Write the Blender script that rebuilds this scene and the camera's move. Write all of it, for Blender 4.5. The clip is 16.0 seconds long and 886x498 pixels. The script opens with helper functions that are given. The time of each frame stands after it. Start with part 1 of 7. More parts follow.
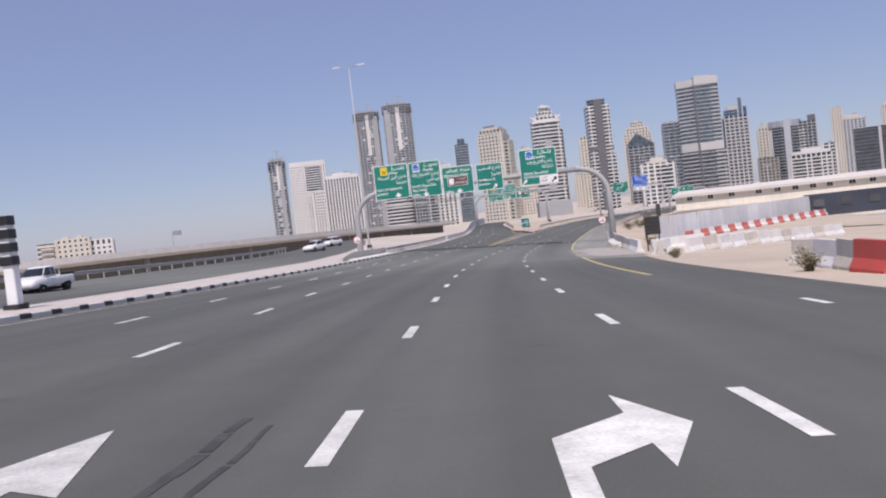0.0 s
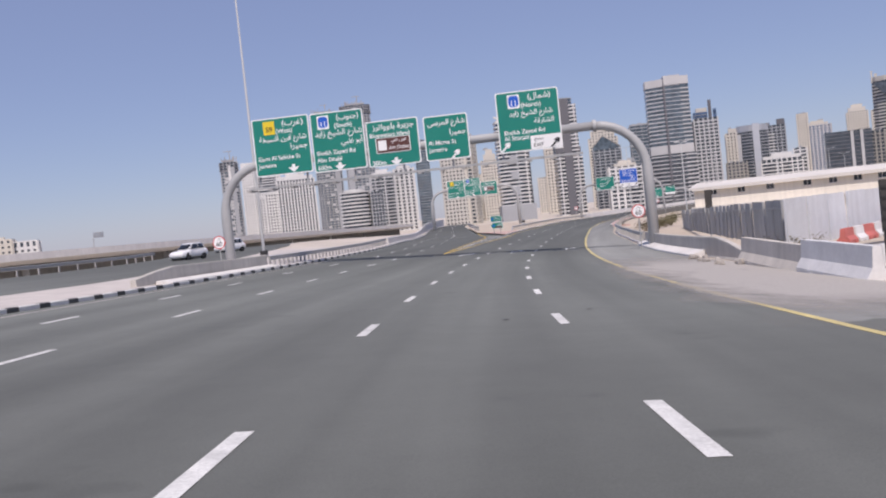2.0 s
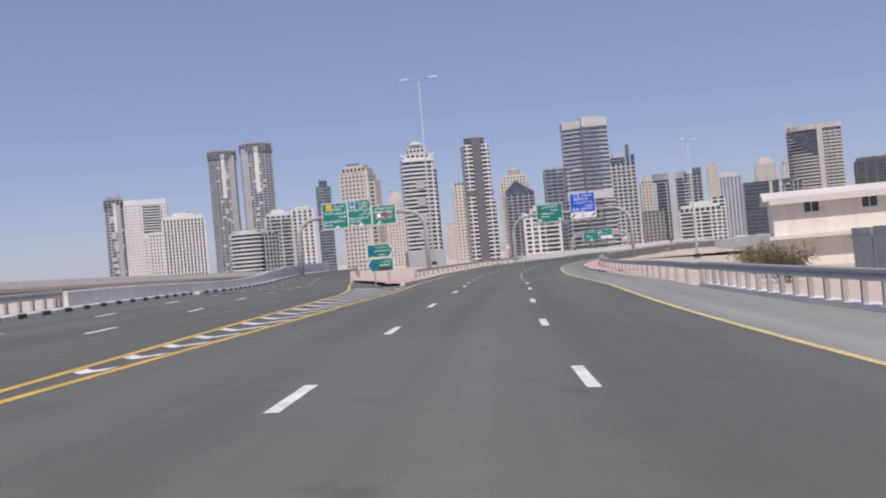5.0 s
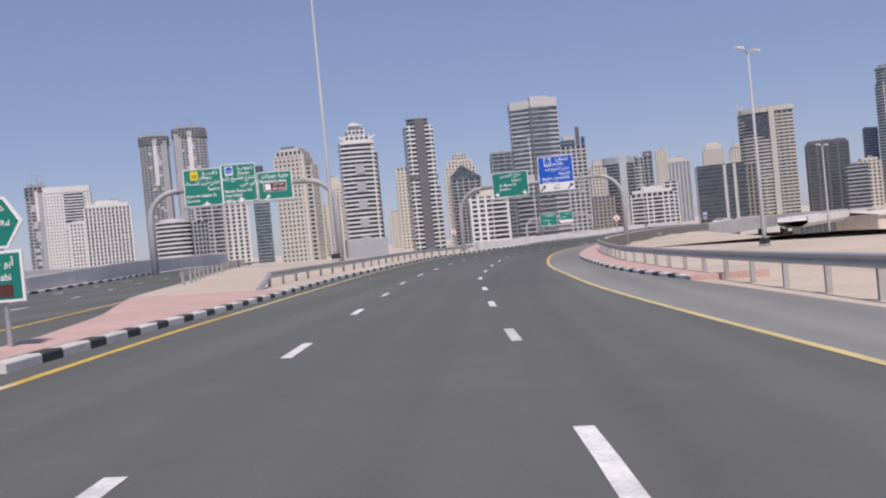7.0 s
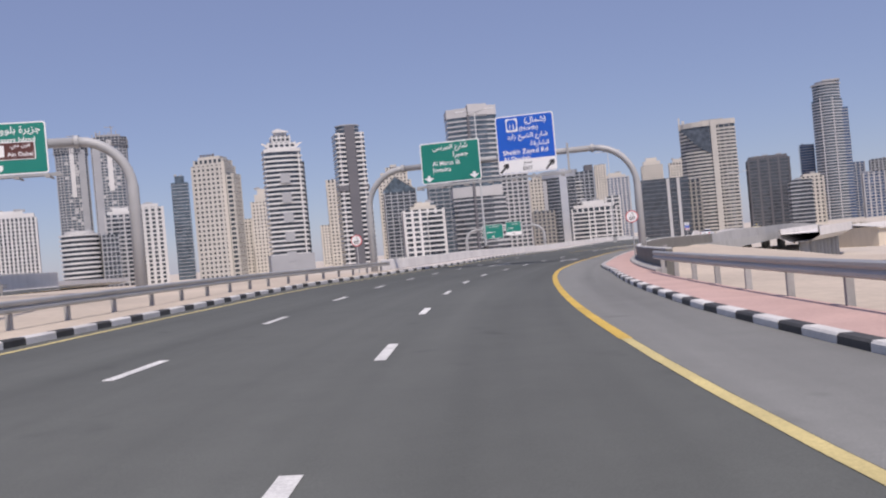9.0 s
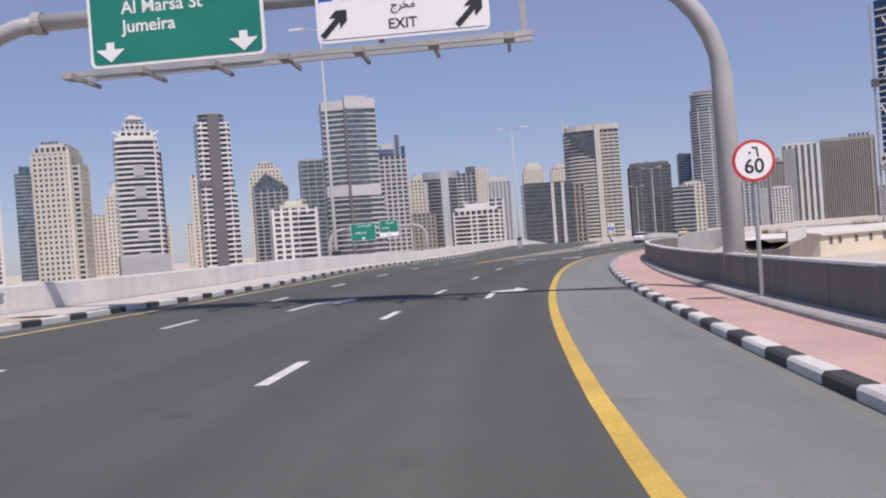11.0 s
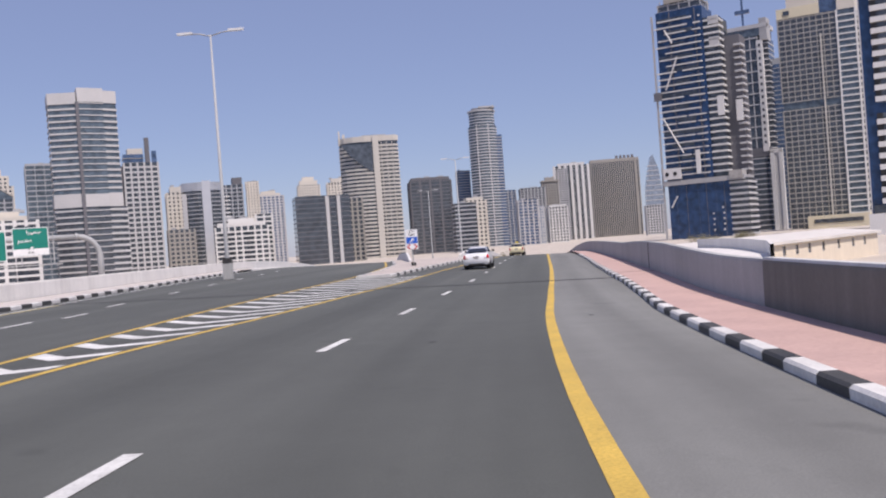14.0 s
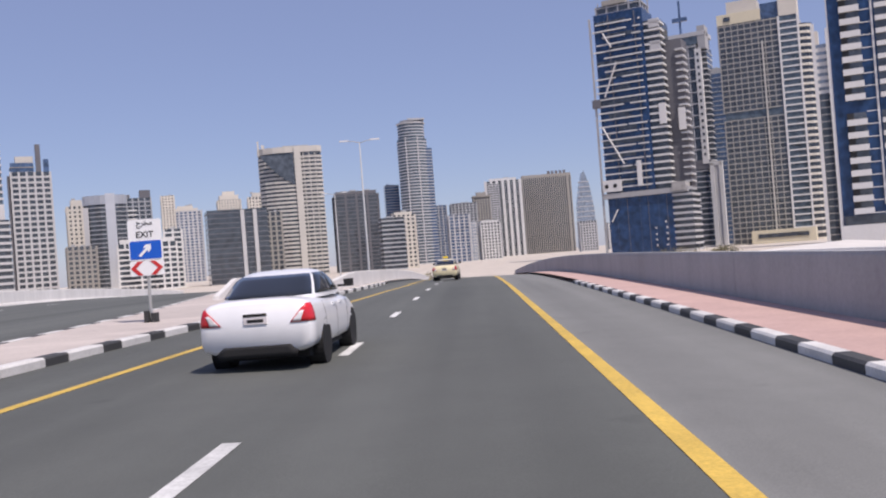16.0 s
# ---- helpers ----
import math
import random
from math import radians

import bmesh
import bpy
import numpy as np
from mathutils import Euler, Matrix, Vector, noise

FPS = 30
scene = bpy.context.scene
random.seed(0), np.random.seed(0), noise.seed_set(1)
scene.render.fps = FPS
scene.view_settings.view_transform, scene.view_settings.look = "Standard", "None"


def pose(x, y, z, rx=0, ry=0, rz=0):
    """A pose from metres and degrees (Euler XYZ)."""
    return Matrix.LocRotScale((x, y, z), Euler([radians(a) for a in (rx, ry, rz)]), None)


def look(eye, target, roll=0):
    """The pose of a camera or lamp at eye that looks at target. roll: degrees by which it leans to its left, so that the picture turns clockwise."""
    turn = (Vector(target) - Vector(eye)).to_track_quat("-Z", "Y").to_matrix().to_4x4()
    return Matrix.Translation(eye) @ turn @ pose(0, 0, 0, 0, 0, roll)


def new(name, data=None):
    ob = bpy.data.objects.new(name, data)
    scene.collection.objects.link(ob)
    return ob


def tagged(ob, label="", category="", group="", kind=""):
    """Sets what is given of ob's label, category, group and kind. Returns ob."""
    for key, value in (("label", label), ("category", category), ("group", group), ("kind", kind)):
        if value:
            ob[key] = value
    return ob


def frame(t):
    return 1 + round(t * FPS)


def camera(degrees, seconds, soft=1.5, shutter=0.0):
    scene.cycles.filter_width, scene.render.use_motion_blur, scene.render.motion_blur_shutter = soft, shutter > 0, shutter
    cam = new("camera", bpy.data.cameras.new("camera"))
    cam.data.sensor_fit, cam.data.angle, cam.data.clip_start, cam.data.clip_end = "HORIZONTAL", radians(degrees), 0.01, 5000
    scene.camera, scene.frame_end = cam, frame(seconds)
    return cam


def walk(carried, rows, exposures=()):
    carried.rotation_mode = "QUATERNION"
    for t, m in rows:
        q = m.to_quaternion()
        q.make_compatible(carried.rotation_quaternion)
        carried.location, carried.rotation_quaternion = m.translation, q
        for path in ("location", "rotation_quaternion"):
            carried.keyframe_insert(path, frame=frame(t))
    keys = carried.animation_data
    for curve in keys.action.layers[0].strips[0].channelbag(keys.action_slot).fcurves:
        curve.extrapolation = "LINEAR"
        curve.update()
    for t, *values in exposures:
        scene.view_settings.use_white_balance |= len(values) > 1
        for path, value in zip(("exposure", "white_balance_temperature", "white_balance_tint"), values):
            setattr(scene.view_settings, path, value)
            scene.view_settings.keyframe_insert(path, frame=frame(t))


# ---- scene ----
cam = camera(52.44, 16.0, soft=2.1)
PATH = [
    (0, 0.003, 0.002, 1.498, -0.21, -2.17, 6.49),
    (0.5, 0.499, 11.045, 1.130, -0.84, -2.92, 6.47),
    (1, 1.181, 22.076, 0.733, -1.36, -2.78, 6.16),
    (1.5, 1.913, 33.069, 0.277, -2.00, -2.23, 6.12),
    (2, 2.783, 44.295, -0.118, -2.75, -2.11, 6.02),
    (2.5, 3.891, 55.584, -0.490, -3.60, -2.06, 6.42),
    (3, 5.125, 67.421, -0.836, -4.35, -1.78, 6.33),
    (3.5, 6.541, 78.961, -1.151, -5.28, -1.83, 5.89),
    (4, 8.149, 90.251, -1.481, -6.26, -0.36, 5.46),
    (4.2, 8.870, 94.664, -1.591, -7.15, -0.21, 5.18),
    (4.9, 11.352, 109.655, -1.927, -8.75, 0.39, 4.98),
    (5.6, 14.217, 123.927, -2.124, -9.99, -0.18, 5.37),
    (6.3, 17.648, 138.503, -2.222, -11.12, -0.66, 5.58),
    (6.5, 18.704, 142.772, -2.293, -11.57, -0.87, 5.38),
    (7, 21.390, 153.585, -2.328, -12.28, -0.69, 5.39),
    (7.5, 24.272, 164.490, -2.461, -12.94, -0.65, 5.11),
    (8, 27.417, 175.333, -2.594, -13.78, -0.56, 5.31),
    (8.5, 30.607, 185.991, -2.696, -14.70, -0.42, 5.24),
    (8.7, 31.898, 190.250, -2.824, -15.48, -0.11, 5.20),
    (9.4, 36.720, 205.191, -2.939, -17.51, -0.17, 5.10),
    (10.1, 42.302, 219.940, -2.965, -20.11, -0.68, 4.97),
    (10.8, 48.823, 234.150, -3.028, -23.10, -0.62, 4.50),
    (11, 50.726, 238.100, -3.058, -24.10, -0.45, 4.22),
    (11.5, 55.861, 247.980, -3.145, -26.21, 0.04, 3.71),
    (12, 61.510, 257.989, -3.199, -28.92, 0.25, 3.69),
    (12.5, 67.707, 267.961, -3.268, -31.15, -0.36, 3.85),
    (13, 74.355, 277.624, -3.258, -33.97, -0.64, 3.86),
    (13.5, 81.195, 286.838, -3.346, -35.87, -0.84, 3.64),
    (14, 88.415, 295.723, -3.415, -38.19, -0.30, 4.25),
    (14.5, 95.926, 304.350, -3.554, -39.93, -0.64, 4.67),
    (15, 103.676, 312.688, -3.695, -41.46, -0.04, 4.87),
    (15.5, 111.463, 320.743, -3.772, -42.29, -0.17, 4.87),
    (16, 119.157, 328.588, -3.735, -42.64, 0.47, 4.44),
]
walk(cam, [(t, pose(x, y, z, 90 + pitch, 0, yaw) @ pose(0, 0, 0, 0, 0, -roll)) for t, x, y, z, yaw, pitch, roll in PATH],
     [(0, 0.0, 6950, 18), (4, -0.02, 6950, 18), (7.5, -0.08, 6950, 18), (11, 0.0, 6950, 18), (13.5, 0.08, 6950, 18), (16, 0.12, 6950, 18)])

# ---- light ----
world = bpy.data.worlds.new("sky")
scene.world = world
world.use_nodes = True
wn = world.node_tree.nodes
sky = wn.new("ShaderNodeTexSky")
sky.sky_type = 'NISHITA'
sky.sun_disc = False
sky.sun_elevation = radians(57.5)
sky.sun_rotation = radians(184)
sky.altitude = 0
sky.air_density = 0.9
sky.dust_density = 0.3
sky.ozone_density = 4.0
# even haze over the whole dome, half and half with the clear sky
haze = wn.new("ShaderNodeMix")
haze.data_type = 'RGBA'
haze.inputs["Factor"].default_value = 0.5
haze.inputs["B"].default_value = (2.82, 3.52, 6.4, 1.0)
world.node_tree.links.new(sky.outputs[0], haze.inputs["A"])
world.node_tree.links.new(haze.outputs["Result"], wn["Background"].inputs[0])
wn["Background"].inputs[1].default_value = 0.099
sun_data = bpy.data.lights.new("sun", 'SUN')
sun_data.energy = 4.1
sun_data.angle = radians(0.53)
sun_data.color = (1.0, 0.965, 0.92)
sun = new("sun", sun_data)
sun.matrix_world = look((0, 0, 0), (0.03, 0.55, -0.86))


# ---- materials ----
def tree_of(name):
    m = bpy.data.materials.new(name)
    m.use_nodes = True
    nt = m.node_tree
    return m, nt, nt.nodes["Principled BSDF"]


def link(nt, a, b):
    nt.links.new(a, b)


def noise_of(nt, vec, scale, detail=4.0, rough=0.55):
    n = nt.nodes.new("ShaderNodeTexNoise")
    n.inputs["Scale"].default_value = scale
    n.inputs["Detail"].default_value = detail
    n.inputs["Roughness"].default_value = rough
    link(nt, vec, n.inputs["Vector"])
    return n.outputs["Fac"]


def ramp_of(nt, fac, lo, hi, a, b):
    r = nt.nodes.new("ShaderNodeMapRange")
    for k, v in zip(("From Min", "From Max", "To Min", "To Max"), (lo, hi, a, b)):
        r.inputs[k].default_value = v
    link(nt, fac, r.inputs["Value"])
    return r.outputs["Result"]


def times(nt, a, b):
    m = nt.nodes.new("ShaderNodeMath")
    m.operation = 'MULTIPLY'
    link(nt, a, m.inputs[0])
    link(nt, b, m.inputs[1])
    return m.outputs[0]


def surf(name, color, rough=0.8, coarse=0.4, fine=14.0, var=0.18, grain=0.10, bump=0.15, metal=0.0, each=0.0, streak=0.0, spec=0.5):
    """A surface of one colour with coarse and fine variation, grain relief and, where asked, downward streaks."""
    m, nt, p = tree_of(name)
    pos = nt.nodes.new("ShaderNodeNewGeometry").outputs["Position"]
    f1 = noise_of(nt, pos, coarse, 5.0)
    f2 = noise_of(nt, pos, fine, 6.0, 0.65)
    v = times(nt, ramp_of(nt, f1, 0.3, 0.7, 1 - var, 1 + var), ramp_of(nt, f2, 0.3, 0.7, 1 - grain, 1 + grain))
    if streak:
        mp = nt.nodes.new("ShaderNodeMapping")
        mp.inputs["Scale"].default_value = (1.0, 1.0, 0.06)
        link(nt, pos, mp.inputs["Vector"])
        v = times(nt, v, ramp_of(nt, noise_of(nt, mp.outputs[0], 2.2, 4.0), 0.35, 0.75, 1 + streak * 0.3, 1 - streak))
    if each:
        info = nt.nodes.new("ShaderNodeObjectInfo")
        v = times(nt, v, ramp_of(nt, info.outputs["Random"], 0, 1, 1 - each, 1 + each))
    mix = nt.nodes.new("ShaderNodeVectorMath")
    mix.operation = 'SCALE'
    mix.inputs[0].default_value = color
    link(nt, v, mix.inputs["Scale"])
    link(nt, mix.outputs[0], p.inputs["Base Color"])
    link(nt, ramp_of(nt, f1, 0.3, 0.7, max(rough - 0.08, 0.02), min(rough + 0.08, 1.0)), p.inputs["Roughness"])
    p.inputs["Metallic"].default_value = metal
    p.inputs["Specular IOR Level"].default_value = spec
    if bump:
        b = nt.nodes.new("ShaderNodeBump")
        b.inputs["Strength"].default_value = bump
        b.inputs["Distance"].default_value = 0.02
        link(nt, f2, b.inputs["Height"])
        link(nt, b.outputs[0], p.inputs["Normal"])
    return m


def glass_of(name, color, rough=0.08, spec=0.8):
    m, nt, p = tree_of(name)
    pos = nt.nodes.new("ShaderNodeNewGeometry").outputs["Position"]
    f1 = noise_of(nt, pos, 0.25, 3.0)
    mix = nt.nodes.new("ShaderNodeVectorMath")
    mix.operation = 'SCALE'
    mix.inputs[0].default_value = color
    link(nt, ramp_of(nt, f1, 0.3, 0.7, 0.6, 1.5), mix.inputs["Scale"])
    link(nt, mix.outputs[0], p.inputs["Base Color"])
    p.inputs["Roughness"].default_value = rough
    p.inputs["Specular IOR Level"].default_value = spec
    return m


def asphalt_of(name, color, patch, laid=()):
    """Worn asphalt: fine aggregate, broad stains and faint lengthwise wheel tracks."""
    m, nt, p = tree_of(name)
    geo = nt.nodes.new("ShaderNodeNewGeometry").outputs["Position"]
    uv = nt.nodes.new("ShaderNodeUVMap").outputs[0]
    mp = nt.nodes.new("ShaderNodeMapping")
    mp.inputs["Scale"].default_value = (0.012, 0.55, 1.0)
    link(nt, uv, mp.inputs["Vector"])
    track = noise_of(nt, mp.outputs[0], 1.0, 3.0)
    broad = noise_of(nt, geo, 0.09, 4.0)
    mid = noise_of(nt, geo, 1.1, 6.0, 0.7)
    fine = noise_of(nt, geo, 55.0, 3.0, 0.7)
    v = times(nt, ramp_of(nt, track, 0.3, 0.7, 1 - patch, 1 + patch), ramp_of(nt, broad, 0.3, 0.7, 0.92, 1.08))
    v = times(nt, v, ramp_of(nt, mid, 0.3, 0.7, 0.94, 1.06))
    v = times(nt, v, ramp_of(nt, fine, 0.25, 0.75, 0.82, 1.18))
    spot = noise_of(nt, geo, 0.8, 2.0)
    v = times(nt, v, ramp_of(nt, spot, 0.68, 0.80, 1.0, 0.72))
    if laid:
        sep = nt.nodes.new("ShaderNodeSeparateXYZ")
        link(nt, uv, sep.inputs[0])
        cr = nt.nodes.new("ShaderNodeFloatCurve")
        link(nt, ramp_of(nt, sep.outputs[0], 0.0, 400.0, 0.0, 1.0), cr.inputs["Value"])
        cv = cr.mapping.curves[0]
        cv.points[0].location, cv.points[1].location = (0.0, laid[0][1]), (1.0, laid[-1][1])
        for at_s, k in laid[1:-1]:
            cv.points.new(at_s / 400.0, k)
        cr.mapping.update()
        v = times(nt, v, cr.outputs[0])
    mix = nt.nodes.new("ShaderNodeVectorMath")
    mix.operation = 'SCALE'
    mix.inputs[0].default_value = color
    link(nt, v, mix.inputs["Scale"])
    link(nt, mix.outputs[0], p.inputs["Base Color"])
    p.inputs["Roughness"].default_value = 0.88
    b = nt.nodes.new("ShaderNodeBump")
    b.inputs["Strength"].default_value = 0.35
    b.inputs["Distance"].default_value = 0.006
    link(nt, fine, b.inputs["Height"])
    link(nt, b.outputs[0], p.inputs["Normal"])
    return m


ASPHALT = asphalt_of("asphalt", (0.151, 0.1605, 0.147), 0.2, [(0, 0.62), (44, 0.64), (50, 0.70), (58, 0.82), (65, 0.92), (90, 0.88), (106, 0.74), (122, 0.67), (200, 0.66), (240, 0.53), (290, 0.46), (330, 0.53), (400, 0.62)])
SHOULDER = asphalt_of("shoulder_asphalt", (0.243, 0.247, 0.234), 0.22, [(0, 0.98), (110, 0.95), (150, 0.9), (220, 0.78), (300, 0.74), (400, 0.74)])
PAINT = surf("white_road_paint", (0.60, 0.60, 0.58), 0.75, 2.2, 26, 0.2, 0.2, 0.2, each=0.1)
YELLOW = surf("yellow_road_paint", (0.55, 0.37, 0.075), 0.75, 1.0, 26, 0.16, 0.2, 0.2)
JOINT = surf("black_joint_rubber", (0.035, 0.035, 0.037), 0.9)
CONC = surf("concrete", (0.39, 0.39, 0.38), 0.85, 0.35, 9, 0.10, 0.07, 0.15, streak=0.16)
CONC_D = surf("dusty_concrete", (0.36, 0.35, 0.34), 0.9, 0.5, 9, 0.14, 0.08, 0.2, streak=0.2)
KERB_W = surf("white_kerb_paint", (0.60, 0.59, 0.57), 0.75, 1.5, 20, 0.12, 0.12, 0.2, each=0.08)
KERB_K = surf("black_kerb_paint", (0.05, 0.05, 0.05), 0.7, 1.5, 20, 0.25, 0.2, 0.2, each=0.2)
PINK = surf("pink_paver", (0.47, 0.32, 0.285), 0.9, 0.7, 12, 0.10, 0.10, 0.2, each=0.05)
GREYPAVE = surf("grey_paver", (0.50, 0.46, 0.43), 0.9, 0.7, 12, 0.12, 0.10, 0.2)
SAND = surf("sand", (0.47, 0.40, 0.325), 0.95, 0.12, 3.0, 0.12, 0.12, 0.5)
SAND_L = surf("packed_pale_sand", (0.50, 0.445, 0.385), 0.95, 0.10, 2.5, 0.14, 0.12, 0.5)
STEEL = surf("galvanised_steel", (0.46, 0.46, 0.45), 0.5, 1.0, 18, 0.08, 0.05, 0.05, metal=0.55)
GREYPAINT = surf("grey_painted_steel", (0.37, 0.375, 0.38), 0.5, 0.7, 15, 0.08, 0.05, 0.04)
GREEN = surf("green_sign_sheet", (0.0, 0.195, 0.15), 0.45, 0.8, 20, 0.05, 0.03, 0.02)
BLUE = surf("blue_sign_sheet", (0.004, 0.10, 0.52), 0.45, 0.8, 20, 0.05, 0.03, 0.02)
BROWN = surf("brown_sign_sheet", (0.10, 0.035, 0.03), 0.45, 0.8, 20, 0.05, 0.03, 0.02)
SIGNW = surf("white_sign_sheet", (0.80, 0.80, 0.80), 0.45, 0.8, 20, 0.03, 0.02, 0.02)
SIGNY = surf("yellow_sign_sheet", (0.75, 0.55, 0.03), 0.45, 0.8, 20, 0.03, 0.02, 0.02)
SIGNR = surf("red_sign_sheet", (0.55, 0.03, 0.03), 0.45, 0.8, 20, 0.03, 0.02, 0.02)
SIGNK = surf("black_sign_sheet", (0.02, 0.02, 0.022), 0.5, 0.8, 20, 0.03, 0.02, 0.02)


# ---- mesh helpers ----
def mesh_of(name, verts, faces, material, parent=None, label="", smooth=False):
    me = bpy.data.meshes.new(name)
    me.from_pydata([tuple(map(float, v)) for v in verts], [], faces)
    me.materials.append(material)
    if smooth:
        me.polygons.foreach_set("use_smooth", [True] * len(me.polygons))
    me.update()
    ob = new(name, me)
    if parent is not None:
        ob.parent = parent
    if label:
        tagged(ob, label)
    return ob


def part(name, bm, material, parent=None, label=""):
    me = bpy.data.meshes.new(name)
    bm.to_mesh(me)
    bm.free()
    me.materials.append(material)
    ob = new(name, me)
    if parent is not None:
        ob.parent = parent
    if label:
        tagged(ob, label)
    return ob


def empty_at(name, m, label, category, group="", kind=""):
    ob = new(name)
    ob.matrix_world = m
    return tagged(ob, label, category, group, kind)


class Solid:
    """Collects boxes, prisms and tubes into one vertex and face list."""

    def __init__(self):
        self.v, self.f = [], []

    def add(self, verts, faces):
        n = len(self.v)
        self.v += [tuple(p) for p in verts]
        self.f += [tuple(i + n for i in q) for q in faces]
        return self

    def box(self, x0, x1, y0, y1, z0, z1, m=None):
        c = [(x0, y0, z0), (x1, y0, z0), (x1, y1, z0), (x0, y1, z0), (x0, y0, z1), (x1, y0, z1), (x1, y1, z1), (x0, y1, z1)]
        if m is not None:
            c = [m @ Vector(p) for p in c]
        return self.add(c, [(0, 3, 2, 1), (4, 5, 6, 7), (0, 1, 5, 4), (1, 2, 6, 5), (2, 3, 7, 6), (3, 0, 4, 7)])

    def prism(self, outline, z0, z1, m=None):
        n = len(outline)
        c = [(x, y, z0) for x, y in outline] + [(x, y, z1) for x, y in outline]
        if m is not None:
            c = [m @ Vector(p) for p in c]
        return self.add(c, [tuple(range(n - 1, -1, -1)), tuple(range(n, 2 * n))] + [(i, (i + 1) % n, n + (i + 1) % n, n + i) for i in range(n)])

    def tube(self, points, radii, sides=12):
        pts = [Vector(p) for p in points]
        if not hasattr(radii, "__len__"):
            radii = [radii] * len(pts)
        ring = []
        up = None
        for i, p in enumerate(pts):
            d = (pts[min(i + 1, len(pts) - 1)] - pts[max(i - 1, 0)]).normalized()
            if up is None:
                up = Vector((0, 0, 1)) if abs(d.z) < 0.9 else Vector((1, 0, 0))
            a = d.cross(up).normalized()
            up = a.cross(d).normalized()
            ring.append([p + radii[i] * (math.cos(k * math.tau / sides) * a + math.sin(k * math.tau / sides) * up) for k in range(sides)])
        n = sides
        faces = [tuple(range(n - 1, -1, -1)), tuple(range((len(pts) - 1) * n, len(pts) * n))]
        faces = [tuple(reversed(faces[0])), tuple(reversed(faces[1]))]
        for i in range(len(pts) - 1):
            for k in range(n):
                faces.append((i * n + k, (i + 1) * n + k, (i + 1) * n + (k + 1) % n, i * n + (k + 1) % n))
        return self.add([p for r in ring for p in r], faces)

    def make(self, name, material, parent=None, label="", smooth=False):
        return mesh_of(name, self.v, self.f, material, parent, label, smooth)


# ---- the road's line: places along s, offsets d to the right ----
REF = np.array([
    (-3.14, -59.88, 2.14), (-1.57, -29.94, 1.07), (0, -0, 0), (1.16, 22.08, -0.79), (2.79, 44.28, -1.61),
    (5.12, 67.39, -2.35), (8.17, 90.25, -2.98), (17.65, 138.5, -3.72), (21.42, 153.57, -3.78), (27.4, 175.33, -4.12),
    (31.9, 190.25, -4.32), (48.82, 234.15, -4.53), (55.87, 247.97, -4.65), (61.53, 257.99, -4.71), (67.72, 267.96, -4.75),
    (74.32, 277.63, -4.75), (88.41, 295.72, -4.91), (103.67, 312.69, -5.2), (119.16, 328.59, -5.23), (134.6, 344.25, -5.23),
    (150.75, 360.63, -5.26), (168.31, 378.43, -5.53), (189.37, 399.79, -6.28), (231.5, 442.51, -8.53),
    (301.72, 513.71, -12.73)]) - (0, 0, 0.033)
SPREAD = 1.022


def spline_of(X):
    ch = np.r_[0, np.cumsum(np.linalg.norm(np.diff(X, axis=0), axis=1))]
    n, h = len(X), np.diff(ch)
    A, B = np.eye(n), np.zeros((n, 3))
    for i in range(1, n - 1):
        A[i, i - 1], A[i, i], A[i, i + 1] = h[i - 1], 2 * (h[i - 1] + h[i]), h[i]
        B[i] = 6 * ((X[i + 1] - X[i]) / h[i] - (X[i] - X[i - 1]) / h[i - 1])
    return ch - ch[2], np.linalg.solve(A, B)


KNOT, BEND = spline_of(REF)


def line_at(s):
    i = int(np.clip(np.searchsorted(KNOT, s) - 1, 0, len(KNOT) - 2))
    h = KNOT[i + 1] - KNOT[i]
    a = (KNOT[i + 1] - s) / h
    b = 1 - a
    p = a * REF[i] + b * REF[i + 1] + ((a ** 3 - a) * BEND[i] + (b ** 3 - b) * BEND[i + 1]) * h * h / 6
    t = (REF[i + 1] - REF[i]) / h + (-(3 * a * a - 1) * BEND[i] + (3 * b * b - 1) * BEND[i + 1]) * h / 6
    return p, t


FALL_S, FALL = [-60, 130, 200, 270, 330, 400, 600], [0.05, 0.05, 0.035, 0.025, 0.02, 0.02, 0.02]


def on_road(s, d, h=0.0):
    """The place s metres along and d metres to the right of the road's line, h above its cambered surface."""
    p, t = line_at(s)
    n = math.hypot(t[0], t[1])
    d = d * SPREAD
    fall = np.interp(s, FALL_S, FALL) * max(d, -60)
    return Vector((p[0] + t[1] / n * d, p[1] - t[0] / n * d, p[2] - fall + h))


def yaw_at(s):
    t = line_at(s)[1]
    return math.degrees(math.atan2(-t[0], t[1]))


def stand(s, d, h=0.0, turn=0.0):
    """A pose on the road: y ahead along it, x to the right, z up."""
    q = on_road(s, d, h)
    return pose(q.x, q.y, q.z, 0, 0, yaw_at(s) + turn)


def table(rows):
    xs, ys = [r[0] for r in rows], [r[1] for r in rows]
    return lambda s: float(np.interp(s, xs, ys))


def stations(s0, s1, step):
    n = max(2, int(math.ceil((s1 - s0) / step)) + 1)
    return [s0 + (s1 - s0) * i / (n - 1) for i in range(n)]


